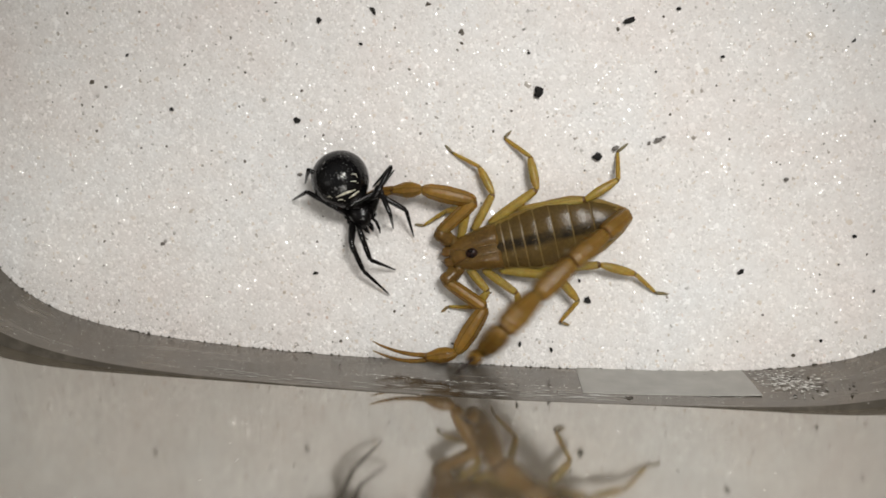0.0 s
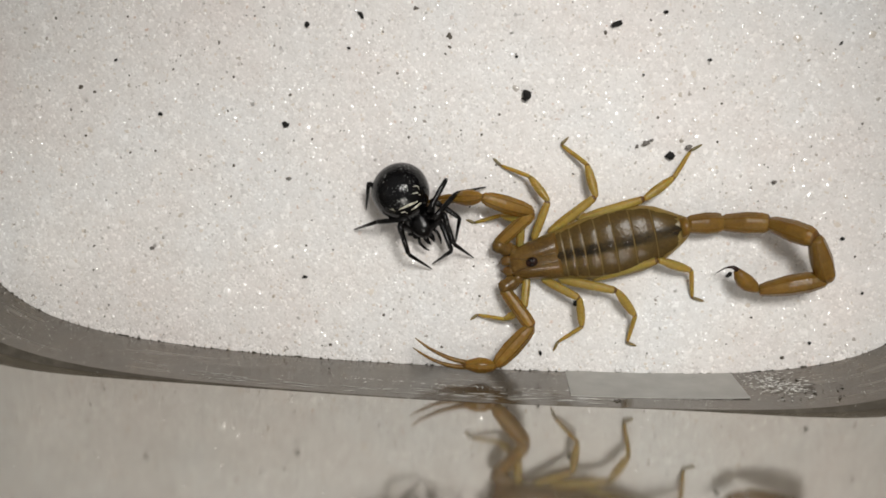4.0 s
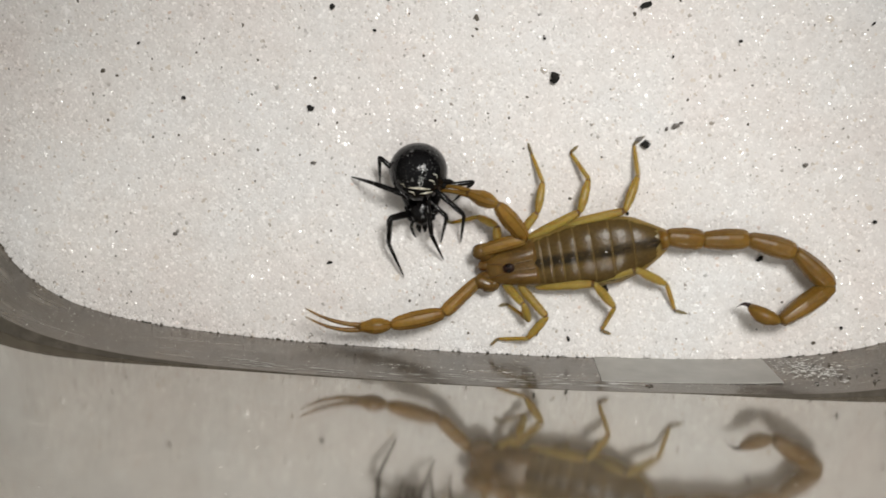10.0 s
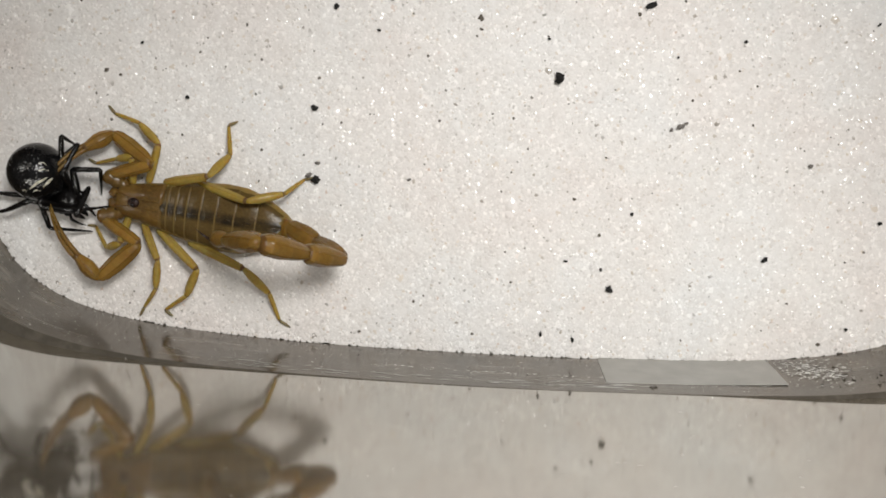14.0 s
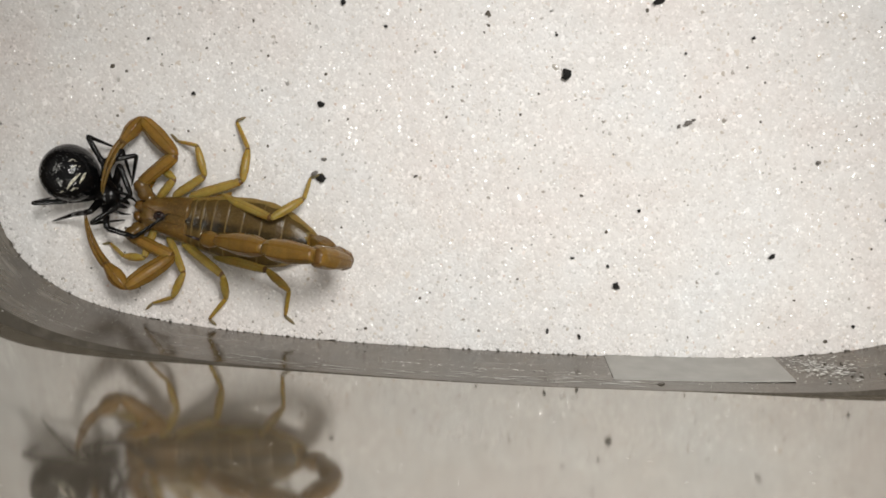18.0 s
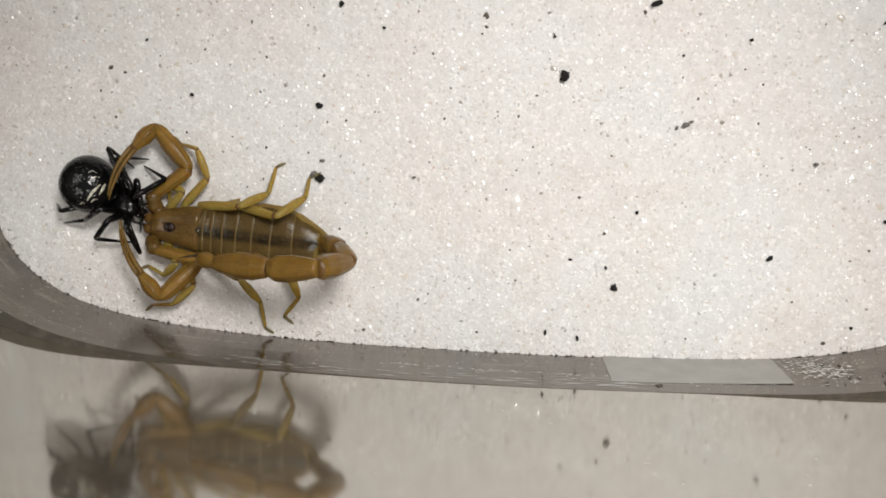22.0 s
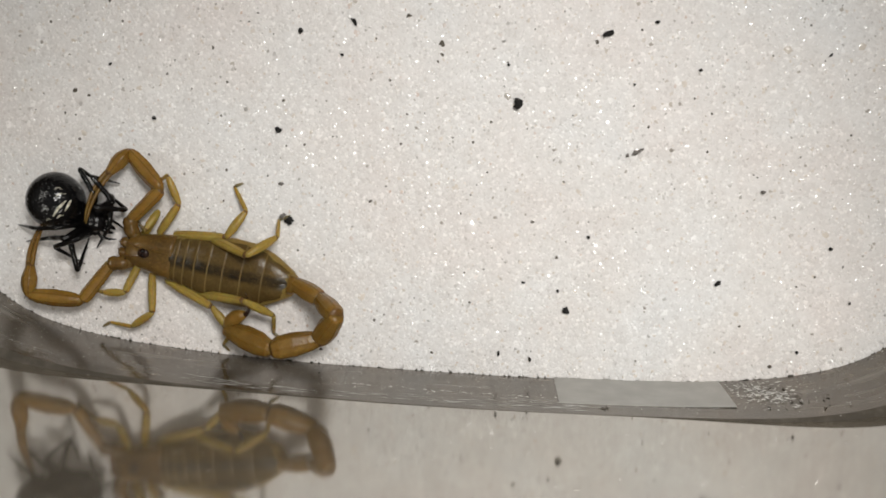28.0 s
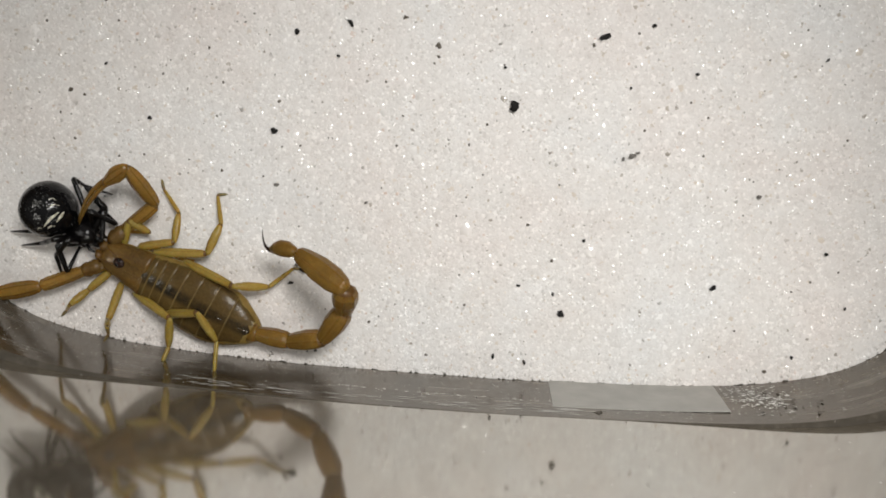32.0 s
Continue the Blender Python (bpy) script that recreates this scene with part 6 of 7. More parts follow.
scorpion_key(30, B=((-39.9, 2.1, 4.2), (-17.5, -6.5, 3.8)),
    T=((-13.2, -7.1, 4.3), (-9.2, -4.5, 8.5), (-9.2, 0.5, 12.9), (-14.1, 4.1, 9.5), (-22.7, 3.9, 6.4), (-18.4, 2.9, 10.6)),
    RC=((-39.6, 5.9, 2.8), (-34.3, 10.1, 4), (-38.7, 15.8, 1.4), (-44.8, 7.6, 5.9)),
    LC=((-44.8, 0.8, 2.8), (-46, -5.9, 4), (-53.6, -6.1, 4.9), (-53.4, 5, 3.7)),
    R2=((-31.3, 4.4, 3.4), (-30.3, 8.1, 2.4), (-33.6, 11.2, 0.2)),
    R3=((-26.3, 3.3, 3.4), (-24.9, 7.3, 2.4), (-26.8, 10.9, 0.2)),
    R4=((-20.9, 1.7, 3.4), (-15.3, 4.2, 2.4), (-13.2, 7.4, 0.2)),
    L1=((-44.1, -4.3, 3.4), (-45.5, -4.9, 2.4), (-46.9, -4.4, 0.2)),
    L2=((-39.8, -8.7, 3.8), (-39.3, -8.8, 8.2), (-42.3, -8.7, 4.4)),
    L3=((-31, -3.8, 7.1), (-28.6, -8.6, 7.2), (-31.9, -12.2, 6.5)),
    L4=((-24.7, -8, 5.3), (-19.7, -11.3, 5), (-17.3, -15.1, 3)))
scorpion_key(31, LC=((-44.7, -1, 2.9), (-47.6, -7.2, 4), (-55.3, -7.6, 3.9), (-56.6, 3.3, 6.1)),
    L3=((-31.2, -5.2, 7.1), (-30.7, -9.9, 6.2), (-35.5, -11.3, 7)))
scorpion_key(31.2, B=((-39.8, 1.4, 4.2), (-17.9, -8.1, 3.8)),
    T=((-13.7, -8, 5), (-9.7, -6, 9.5), (-8.9, -0.4, 13.2), (-13.8, 4.5, 13.7), (-22.8, 4.1, 11.5), (-19.4, 0.9, 7.4)),
    RC=((-39.6, 5.3, 2.8), (-34.6, 10, 3.9), (-35.8, 15.4, 9.3), (-43.9, 8.9, 5)),
    R2=((-31.3, 4.8, 3.4), (-30.9, 8.9, 2.4), (-34, 12.5, 0.2)),
    R3=((-26.3, 2.4, 3.4), (-25.1, 7.4, 2.4), (-26.7, 10.5, 0.2)),
    R4=((-20.1, 0.1, 3.4), (-16.1, 3, 2.4), (-13.2, 7.4, 0.2)),
    L1=((-45.4, -5.1, 3.4), (-46.7, -4.5, 2.4), (-47.9, -3.1, 0.2)),
    L2=((-40.5, -9.1, 4), (-39.6, -9, 8.3), (-42.3, -8.6, 4.3)),
    L4=((-24.7, -8, 5), (-19.8, -11.3, 4.8), (-15.6, -15.3, 4.7)))
scorpion_key(32, B=((-41, 1.3, 4.2), (-20, -9.7, 3.8)),
    T=((-15.5, -10.3, 3.9), (-10, -9.1, 7), (-6.5, -4.4, 10.2), (-5.5, -0.5, 15.9), (-12.7, 3.8, 12.2), (-18.1, 3.1, 9.2)),
    RC=((-40.5, 5.2, 2.8), (-35.1, 9.3, 4), (-37.2, 14.8, 9), (-45.1, 7.4, 6)),
    LC=((-46.2, -0.7, 2.8), (-52.6, -3.1, 3.8), (-60.1, -4.6, 3), (-59.7, 5.7, 7.5)),
    R1=((-37.5, 6.1, 3.4), (-38.3, 5.6, 2.4), (-40.5, 4.9, 0.2)),
    R2=((-32.3, 3.8, 3.4), (-32, 7.8, 2.4), (-35.2, 11.4, 0.2)),
    R3=((-26.8, 2.6, 3.4), (-25.9, 7.1, 2.4), (-27.1, 10.7, 0.2)),
    R4=((-21.8, -2.8, 7.6), (-17.8, -2.3, 2.4), (-15.7, 0, 0.2)),
    L1=((-47.9, -5.4, 3.4), (-49.3, -6.5, 2.4), (-50.5, -7.3, 0.2)),
    L2=((-42.6, -8.2, 4), (-40.9, -8.1, 8), (-42.5, -10, 3.9)),
    L3=((-32.5, -6.7, 6), (-33.2, -11.1, 4.3), (-34.8, -15.9, 6)),
    L4=((-28.2, -5.3, 7.8), (-25.8, -9.4, 5.5), (-25.9, -15, 6.8)))
spider_key(0, A=((-11.6, 11.8, 4.6), (-9.2, 7.2, 3.2)),
    a1=((-15.3, 13.3, 5), (-18.1, 13.6, 4.6), (-17.5, 11.1, 0.5)),
    a2=((-13.4, 8.5, 5), (-16.3, 9.6, 4.6), (-19.5, 8.6, 0.5)),
    a3=((-11, 6.1, 5), (-10.1, 0.8, 4.6), (-5.1, -5.3, 0.5)),
    a4=((-9.2, 5.7, 5), (-7, 0.4, 4.6), (-4.1, -1.6, 0.5)),
    b1=((-6.5, 10.1, 5), (-4.6, 13.3, 4.6), (-7.5, 10.7, 0.5)),
    b2=((-7.3, 9.3, 5), (-5.4, 10.9, 4.6), (-4.3, 13.2, 0.5)),
    b3=((-5.3, 9.7, 5), (-4.6, 6.9, 4.6), (-4.5, 4.5, 0.5)),
    b4=((-4.5, 9.7, 5), (-2.6, 7.7, 4.6), (-1.5, 3.3, 0.5)))
spider_key(0.6, A=((-8.8, 10.9, 4.6), (-7.2, 6.4, 3.2)),
    a1=((-12.2, 12.3, 5), (-15.5, 13.7, 4.6), (-15.3, 10.1, 0.5)),
    a2=((-9.8, 7.5, 5), (-13.1, 8.7, 4.6), (-17.6, 6.8, 0.5)),
    a3=((-9, 5.9, 5), (-8.3, 1, 4.6), (-4.7, -0.7, 0.5)),
    a4=((-8.2, 5.9, 5), (-8.5, 2.7, 4.6), (-8.1, -0.3, 0.5)),
    b1=((-5.4, 9.2, 5), (-3, 13, 4.6), (-1.8, 11.8, 0.5)),
    b2=((-4.6, 9.2, 5), (-0.6, 11.2, 4.6), (2, 11.9, 0.5)),
    b3=((-3.4, 9.6, 5), (-2.2, 7.6, 4.6), (-3, 6, 0.5)),
    b4=((-3, 9.6, 5), (-0.2, 7.6, 4.6), (0.1, 2.7, 0.5)))
spider_key(1, A=((-6.5, 11.7, 4.6), (-4.5, 6.6, 3.2)),
    a1=((-9.6, 13, 5), (-13.1, 14, 4.6), (-12.7, 9.5, 0.5)),
    a2=((-8, 7.4, 5), (-10.5, 7.6, 4.6), (-13.9, 6.2, 0.5)),
    a3=((-6.3, 6.2, 5), (-5.5, 1.7, 4.6), (-5.4, 1.7, 0.5)),
    a4=((-3.2, 6.2, 5), (-2.3, 2.9, 4.6), (-5.4, 1.7, 0.5)),
    b1=((-2.4, 9.4, 5), (-0.4, 12.6, 4.6), (0.9, 12.1, 0.5)),
    b2=((-2, 8.6, 5), (0.8, 10.6, 4.6), (2.2, 10.8, 0.5)),
    b3=((-1.2, 9.8, 5), (0, 7.8, 4.6), (0.5, 5.5, 0.5)),
    b4=((-0.8, 9.4, 5), (1.7, 7.8, 4.6), (2.2, 2.5, 0.5)))
spider_key(1.6, A=((-3.5, 11.1, 4.6), (-1, 6.2, 3.2)),
    a1=((-7.1, 12.6, 5), (-9.8, 13.4, 4.6), (-9.6, 9.1, 0.5)),
    a2=((-5.5, 7.4, 5), (-8.8, 8.7, 4.6), (-12.7, 8.3, 0.5)),
    a3=((-3.3, 6.2, 5), (-1.9, 1.3, 4.6), (1, 0, 0.5)),
    a4=((1.3, 6.2, 5), (1.9, 3.8, 4.6), (0.2, 0.8, 0.5)),
    b1=((0.9, 9.4, 5), (2.5, 12.6, 4.6), (4.3, 12.3, 0.5)),
    b2=((1.3, 8.6, 5), (3.3, 11, 4.6), (3.9, 11.8, 0.5)),
    b3=((1.7, 9, 5), (4.5, 7.4, 4.6), (5.6, 3, 0.5)),
    b4=((2.5, 7, 5), (8.1, 4.6, 4.6), (10.6, 0.9, 0.5)))
spider_key(2, a1=((-6.4, 12.4, 5), (-8.8, 13.3, 4.6), (-8, 9.3, 0.5)),
    a2=((-4.8, 7.2, 5), (-7.7, 7.8, 4.6), (-9.9, 5.4, 0.5)),
    a3=((-2.6, 5.4, 5), (-2.7, 0.7, 4.6), (0.4, -0.8, 0.5)),
    a4=((2.4, 6.6, 5), (3.5, 5.1, 4.6), (3.8, 1.6, 0.5)),
    b1=((1.6, 9, 5), (3.1, 11.8, 4.6), (3.6, 9.4, 0.5)),
    b2=((2.4, 8.2, 5), (4.7, 10.1, 4.6), (7.1, 12.9, 0.5)),
    b3=((3.2, 9, 5), (5.7, 7.6, 4.6), (5.9, 2.7, 0.5)),
    b4=((2.8, 6.2, 5), (4, 4.2, 4.6), (3, 2.1, 0.5)))
spider_key(3, A=((-1.6, 10.7, 4.6), (0.9, 6.2, 3.2)),
    a1=((-5.3, 12.2, 5), (-8.1, 12.8, 4.6), (-6.6, 8.3, 0.5)),
    a2=((-3, 6.2, 5), (-5.4, 5.7, 4.6), (-8.9, 3.7, 0.5)),
    a3=((-1, 5.4, 5), (0.2, 0.9, 4.6), (3.2, -0.8, 0.5)),
    a4=((6.7, 6.6, 5), (5.5, 2.6, 4.6), (3.2, -0.8, 0.5)),
    b1=((2.3, 8.2, 5), (4.2, 11.4, 4.6), (3.2, 9.6, 0.5)),
    b2=((4.3, 8.2, 5), (6.6, 10, 4.6), (10.6, 10.9, 0.5)),
    b3=((4.7, 8.6, 5), (6.7, 7, 4.6), (6, 3, 0.5)),
    b4=((4.7, 6.6, 5), (5.5, 3.4, 4.6), (8, 2.3, 0.5)))
spider_key(6, A=((-0.6, 10.5, 4.6), (1.9, 6.6, 3.2)),
    a1=((-3.7, 11.8, 5), (-6.8, 12, 4.6), (-6.8, 7.3, 0.5)),
    a2=((-1.2, 7.2, 5), (-4.4, 7.8, 4.6), (-8.5, 7.2, 0.5)),
    a3=((-0.4, 5.9, 5), (-0.6, 1.4, 4.6), (2.1, -2.1, 0.5)),
    a4=((4.4, 7.5, 5), (5.2, 5.5, 4.6), (2.8, 2.2, 0.5)),
    b1=((3.2, 7.9, 5), (5.4, 11.5, 4.6), (3.8, 9.3, 0.5)),
    b2=((3.6, 7.9, 5), (6.4, 11.5, 4.6), (11.4, 11.2, 0.5)),
    b3=((5.2, 8.7, 5), (7.6, 7.5, 4.6), (7.8, 2.2, 0.5)),
    b4=((5.2, 5.9, 5), (9.2, 1.5, 4.6), (10.7, -3, 0.5)))
spider_key(7, A=((-0.3, 10.9, 4.6), (1.7, 6.1, 3.2)),
    a1=((-3.3, 12.1, 5), (-6.8, 12.4, 4.6), (-6.7, 8.7, 0.5)),
    a2=((-2, 7.8, 5), (-3.8, 9.3, 4.6), (-9.3, 9.6, 0.5)),
    a3=((-0.6, 5.9, 5), (-1.1, 2, 4.6), (3.5, -5.9, 0.5)),
    a4=((4.6, 7.3, 5), (4.3, 4.9, 4.6), (2, 1.6, 0.5)),
    b1=((4.6, 10.2, 5), (7.6, 11, 4.6), (11.3, 10.5, 0.5)),
    b2=((4.6, 8.6, 5), (3.4, 4.6, 4.6), (2, 1.6, 0.5)),
    b3=((5.6, 8.8, 5), (5.1, 6.2, 4.6), (3, 1.1, 0.5)),
    b4=((5.7, 8.8, 5), (8, 6.2, 4.6), (9, 2.2, 0.5)))
spider_key(8, A=((-0.5, 10.9, 4.6), (1.4, 6.1, 3.2)),
    a1=((-3.6, 12, 5), (-6.3, 12.1, 4.6), (-6.8, 6.9, 0.5)),
    a2=((-2, 8.5, 5), (-4.4, 9.6, 4.6), (-7.7, 9.8, 0.5)),
    a3=((-0.9, 6.5, 5), (-5.3, 6.9, 4.6), (-9.6, 2.1, 0.5)),
    a4=((4.3, 8.5, 5), (5.2, 7, 4.6), (4.6, -0.1, 0.5)),
    b1=((3.1, 9.7, 5), (5.2, 10.9, 4.6), (5.8, 8.7, 0.5)),
    b2=((5.5, 10.4, 5), (10.1, 9.9, 4.6), (9.5, 8.3, 0.5)),
    b3=((5.1, 9.3, 5), (6.9, 8.1, 4.6), (11.2, 3.1, 0.5)),
    b4=((4.1, 8.5, 5), (4.9, 5.8, 4.6), (4.4, 0, 0.5)))
spider_key(9, A=((-0.6, 11, 4.6), (1.4, 5.8, 3.2)),
    a1=((-3.8, 12.1, 5), (-6.1, 12, 4.6), (-6.5, 8.1, 0.5)),
    a2=((-2, 7.2, 5), (-4.3, 7.9, 4.6), (-8.3, 6.5, 0.5)),
    a3=((-1.1, 5.8, 5), (-2.7, 3.2, 4.6), (2.4, -4.4, 0.5)),
    a4=((3.5, 7.2, 5), (4, 4.2, 4.6), (3.3, 0.3, 0.5)),
    b1=((2.7, 8.8, 5), (5, 11.1, 4.6), (4.6, 8.2, 0.5)),
    b2=((3.5, 11.1, 5), (7.6, 11.5, 4.6), (7.2, 9.9, 0.5)),
    b3=((4.7, 8.8, 5), (7.2, 7.3, 4.6), (5.5, 4.3, 0.5)),
    b4=((3.5, 6.8, 5), (6, 3.2, 4.6), (7.7, -1.9, 0.5)))
spider_key(9.4, A=((-0.7, 11, 4.6), (1.2, 5.8, 3.2)),
    a1=((-4, 11.9, 5), (-6.6, 11.7, 4.6), (-6.8, 7.7, 0.5)),
    a2=((-2.1, 6.9, 5), (-5.3, 7.6, 4.6), (-8.6, 6.2, 0.5)),
    a3=((-1.5, 5, 5), (-2.9, 1.8, 4.6), (2.3, -4.6, 0.5)),
    a4=((4.6, 9.8, 5), (5.8, 7, 4.6), (3.3, 0.2, 0.5)),
    b1=((2.7, 8.6, 5), (4.6, 10.6, 4.6), (4.1, 7.6, 0.5)),
    b2=((3.4, 11, 5), (7.8, 11.5, 4.6), (6.6, 8.8, 0.5)),
    b3=((4.2, 8.6, 5), (7.2, 7.4, 4.6), (6.2, 3.9, 0.5)),
    b4=((3.5, 6.6, 5), (5.4, 3.8, 4.6), (7.7, -2, 0.5)))
spider_key(10, A=((-2.7, 11.1, 4.6), (-2.5, 5.9, 3.2)),
    a1=((-6.3, 12.3, 5), (-9.1, 13.5, 4.6), (-8.6, 9.4, 0.5)),
    a2=((-5.5, 8, 5), (-9.1, 9.6, 4.6), (-12.8, 10.4, 0.5)),
    a3=((-5.1, 6.4, 5), (-8.4, 4, 4.6), (-5.2, -4.2, 0.5)),
    a4=((-0.8, 7.6, 5), (0.8, 5.2, 4.6), (0.2, 0.8, 0.5)),
    b1=((-0.4, 9.2, 5), (2, 9.9, 4.6), (4.7, 7.8, 0.5)),
    b2=((0.4, 9.2, 5), (5.2, 9.9, 4.6), (1.8, 6.6, 0.5)),
    b3=((2, 6.8, 5), (3.6, 5.2, 4.6), (3.1, 0.8, 0.5)),
    b4=((-1.2, 3.6, 5), (-0.8, 1.2, 4.6), (0.6, -1.7, 0.5)))
spider_key(10.5, A=((-14.2, 8.2, 4.6), (-14.1, 3.1, 3.2)),
    a1=((-17.8, 7.6, 5), (-19.8, 9.6, 4.6), (-21.5, 10.5, 0.5)),
    a2=((-17, 4.4, 5), (-19.9, 6, 4.6), (-23.2, 7.2, 0.5)),
    a3=((-16.7, 2.8, 5), (-20, 0.4, 4.6), (-16.4, -7.6, 0.5)),
    a4=((-15.9, 2, 5), (-14.4, -2.8, 4.6), (-10.5, -5.2, 0.5)),
    b1=((-11, 4.5, 5), (-9.1, 7.6, 4.6), (-10.8, 5.8, 0.5)),
    b2=((-11, 5.3, 5), (-7.9, 6, 4.6), (-7.5, 6, 0.5)),
    b3=((-9, 4.5, 5), (-7.5, 3.6, 4.6), (-9.2, -2.1, 0.5)),
    b4=((-10.2, 4.5, 5), (-8.9, 2, 4.6), (-9.6, -0.8, 0.5)))
spider_key(11, A=((-24.5, 6.3, 4.6), (-24, 0.8, 3.2)),
    a1=((-27.1, 4.5, 5), (-29.6, 6.1, 4.6), (-31.7, 6.5, 0.5)),
    a2=((-26, 2.1, 5), (-29.7, 3.3, 4.6), (-33.8, 4.3, 0.5)),
    a3=((-25.6, 0.5, 5), (-28.7, -3.2, 4.6), (-23.2, -9.2, 0.5)),
    a4=((-25.2, -0.3, 5), (-21.4, -5.4, 4.6), (-16.8, -4.1, 0.5)),
    b1=((-21.5, 4.5, 5), (-19.1, 7.1, 4.6), (-20.8, 5, 0.5)),
    b2=((-20.7, 4.5, 5), (-17.5, 5.3, 4.6), (-17.1, 5.4, 0.5)),
    b3=((-18.7, 4.5, 5), (-16.8, 2.9, 4.6), (-18.3, -2.9, 0.5)),
    b4=((-20.8, 1.3, 5), (-20.1, 0.5, 4.6), (-24.3, -1.2, 0.5)))
spider_key(11.5, A=((-32.9, 5.8, 4.6), (-32.3, 0.8, 3.2)))
spider_key(12, A=((-42.5, 6.6, 4.6), (-42.5, 0.9, 3.2)),
    a1=((-45.1, 4.6, 5), (-48.5, 6.2, 4.6), (-51.2, 7.2, 0.5)),
    a2=((-44, 1.8, 5), (-47.7, 3.7, 4.6), (-52.9, 4.1, 0.5)),
    a3=((-44, 0.9, 5), (-47.2, -3.6, 4.6), (-44.1, -10.1, 0.5)),
    a4=((-43.6, -0.7, 5), (-39, -5.6, 4.6), (-35.1, -1.8, 0.5)),
    b1=((-38.5, 5, 5), (-37.4, 7.2, 4.6), (-38, 5.5, 0.5)),
    b2=((-38.1, 5.4, 5), (-35.4, 6.2, 4.6), (-36, 3, 0.5)),
    b3=((-36.9, 5, 5), (-34.6, 4.2, 4.6), (-36.6, -2.8, 0.5)),
    b4=((-39.5, 1.8, 5), (-37.3, 0.9, 4.6), (-40.8, -0.8, 0.5)))
spider_key(12.5, A=((-57.8, 7.4, 4.6), (-57.1, 1.6, 3.2)),
    a1=((-60.7, 5.7, 5), (-63.4, 6.4, 4.6), (-68.2, 7.5, 0.5)),
    a2=((-58.9, 2, 5), (-63.6, 3.2, 4.6), (-69.2, 4.5, 0.5)),
    a3=((-58.5, 1.6, 5), (-61.7, -1.3, 4.6), (-62.9, -5.6, 0.5)),
    a4=((-58.5, 0, 5), (-54.4, -4.1, 4.6), (-50.6, -1.3, 0.5)),
    b1=((-53.6, 7.3, 5), (-52.5, 9.3, 4.6), (-52.8, 7.1, 0.5)),
    b2=((-52.8, 7.7, 5), (-50.9, 7.7, 4.6), (-51.3, 4.2, 0.5)),
    b3=((-51.6, 7.7, 5), (-48.9, 6.1, 4.6), (-51, -0.5, 0.5)),
    b4=((-53.5, 2.5, 5), (-51.1, 2.8, 4.6), (-56.5, 0.8, 0.5)))
spider_key(13, A=((-59.2, 10.4, 4.6), (-59.1, 6.1, 3.2)),
    a1=((-61.7, 5.2, 5), (-64.8, 5.8, 4.6), (-70.2, 5.7, 0.5)),
    a2=((-60.1, 4.8, 5), (-63.7, 4.3, 4.6), (-69.5, 3.2, 0.5)),
    a3=((-61, 3.6, 5), (-58.8, 1.5, 4.6), (-52.6, 4.5, 0.5)),
    a4=((-59.3, 4.8, 5), (-57.1, 1.9, 4.6), (-56.6, 3.2, 0.5)),
    b1=((-55.3, 9.2, 5), (-54.5, 13.3, 4.6), (-57.8, 12.4, 0.5)),
    b2=((-54, 11.7, 5), (-52.5, 12.5, 4.6), (-53, 6.6, 0.5)),
    b3=((-52.3, 11.7, 5), (-51.8, 9.2, 4.6), (-53.1, 4.1, 0.5)),
    b4=((-55.1, 6.4, 5), (-53.1, 7.6, 4.6), (-56.5, 4.9, 0.5)))
spider_key(14, A=((-57.7, 11.1, 4.6), (-54.9, 7.8, 3.2)),
    a1=((-60.6, 9.1, 5), (-65, 9.1, 4.6), (-70.8, 8.1, 0.5)),
    a2=((-58.2, 7.5, 5), (-61, 5.9, 4.6), (-68.4, 4.7, 0.5)),
    a3=((-56.6, 6.3, 5), (-57.4, 2.6, 4.6), (-51.8, 2.3, 0.5)),
    a4=((-54.2, 5.9, 5), (-52.7, 5.7, 4.6), (-48.3, 6.1, 0.5)),
    b1=((-54.7, 12.3, 5), (-53, 16.7, 4.6), (-53.4, 14.7, 0.5)),
    b2=((-53, 12.3, 5), (-51.5, 15.1, 4.6), (-56, 13.5, 0.5)),
    b3=((-50.6, 13.1, 5), (-49.6, 11.5, 4.6), (-50.3, 7.7, 0.5)),
    b4=((-50.8, 7.5, 5), (-50.3, 8.7, 4.6), (-54.6, 6.3, 0.5)))
spider_key(14.5, A=((-56.9, 11.3, 4.6), (-53.8, 8.4, 3.2)))
spider_key(17, A=((-54.5, 11.5, 4.6), (-50.6, 8.2, 3.2)),
    a1=((-53.9, 7.5, 5), (-57.4, 7.9, 4.6), (-62.5, 7.2, 0.5)),
    a2=((-51.1, 6.7, 5), (-53.8, 5.5, 4.6), (-59.5, 3.1, 0.5)),
    a3=((-52.5, 2.9, 5), (-46.1, 1.9, 5.6), (-39.9, 6.8, 5.6)),
    a4=((-48.7, 5.9, 5), (-51, 3.7, 4.6), (-49, 3.7, 0.5)),
    b1=((-48.9, 11.1, 5), (-50.1, 15.5, 4.6), (-49.9, 13.5, 0.5)),
    b2=((-48, 11.9, 5), (-48.5, 15.1, 4.6), (-47.3, 13.9, 0.5)),
    b3=((-47.1, 13.5, 5), (-45.2, 14.3, 4.6), (-47, 11, 0.5)),
    b4=((-47.4, 7.9, 5), (-46.3, 8.7, 4.6), (-49, 4.4, 0.5)))
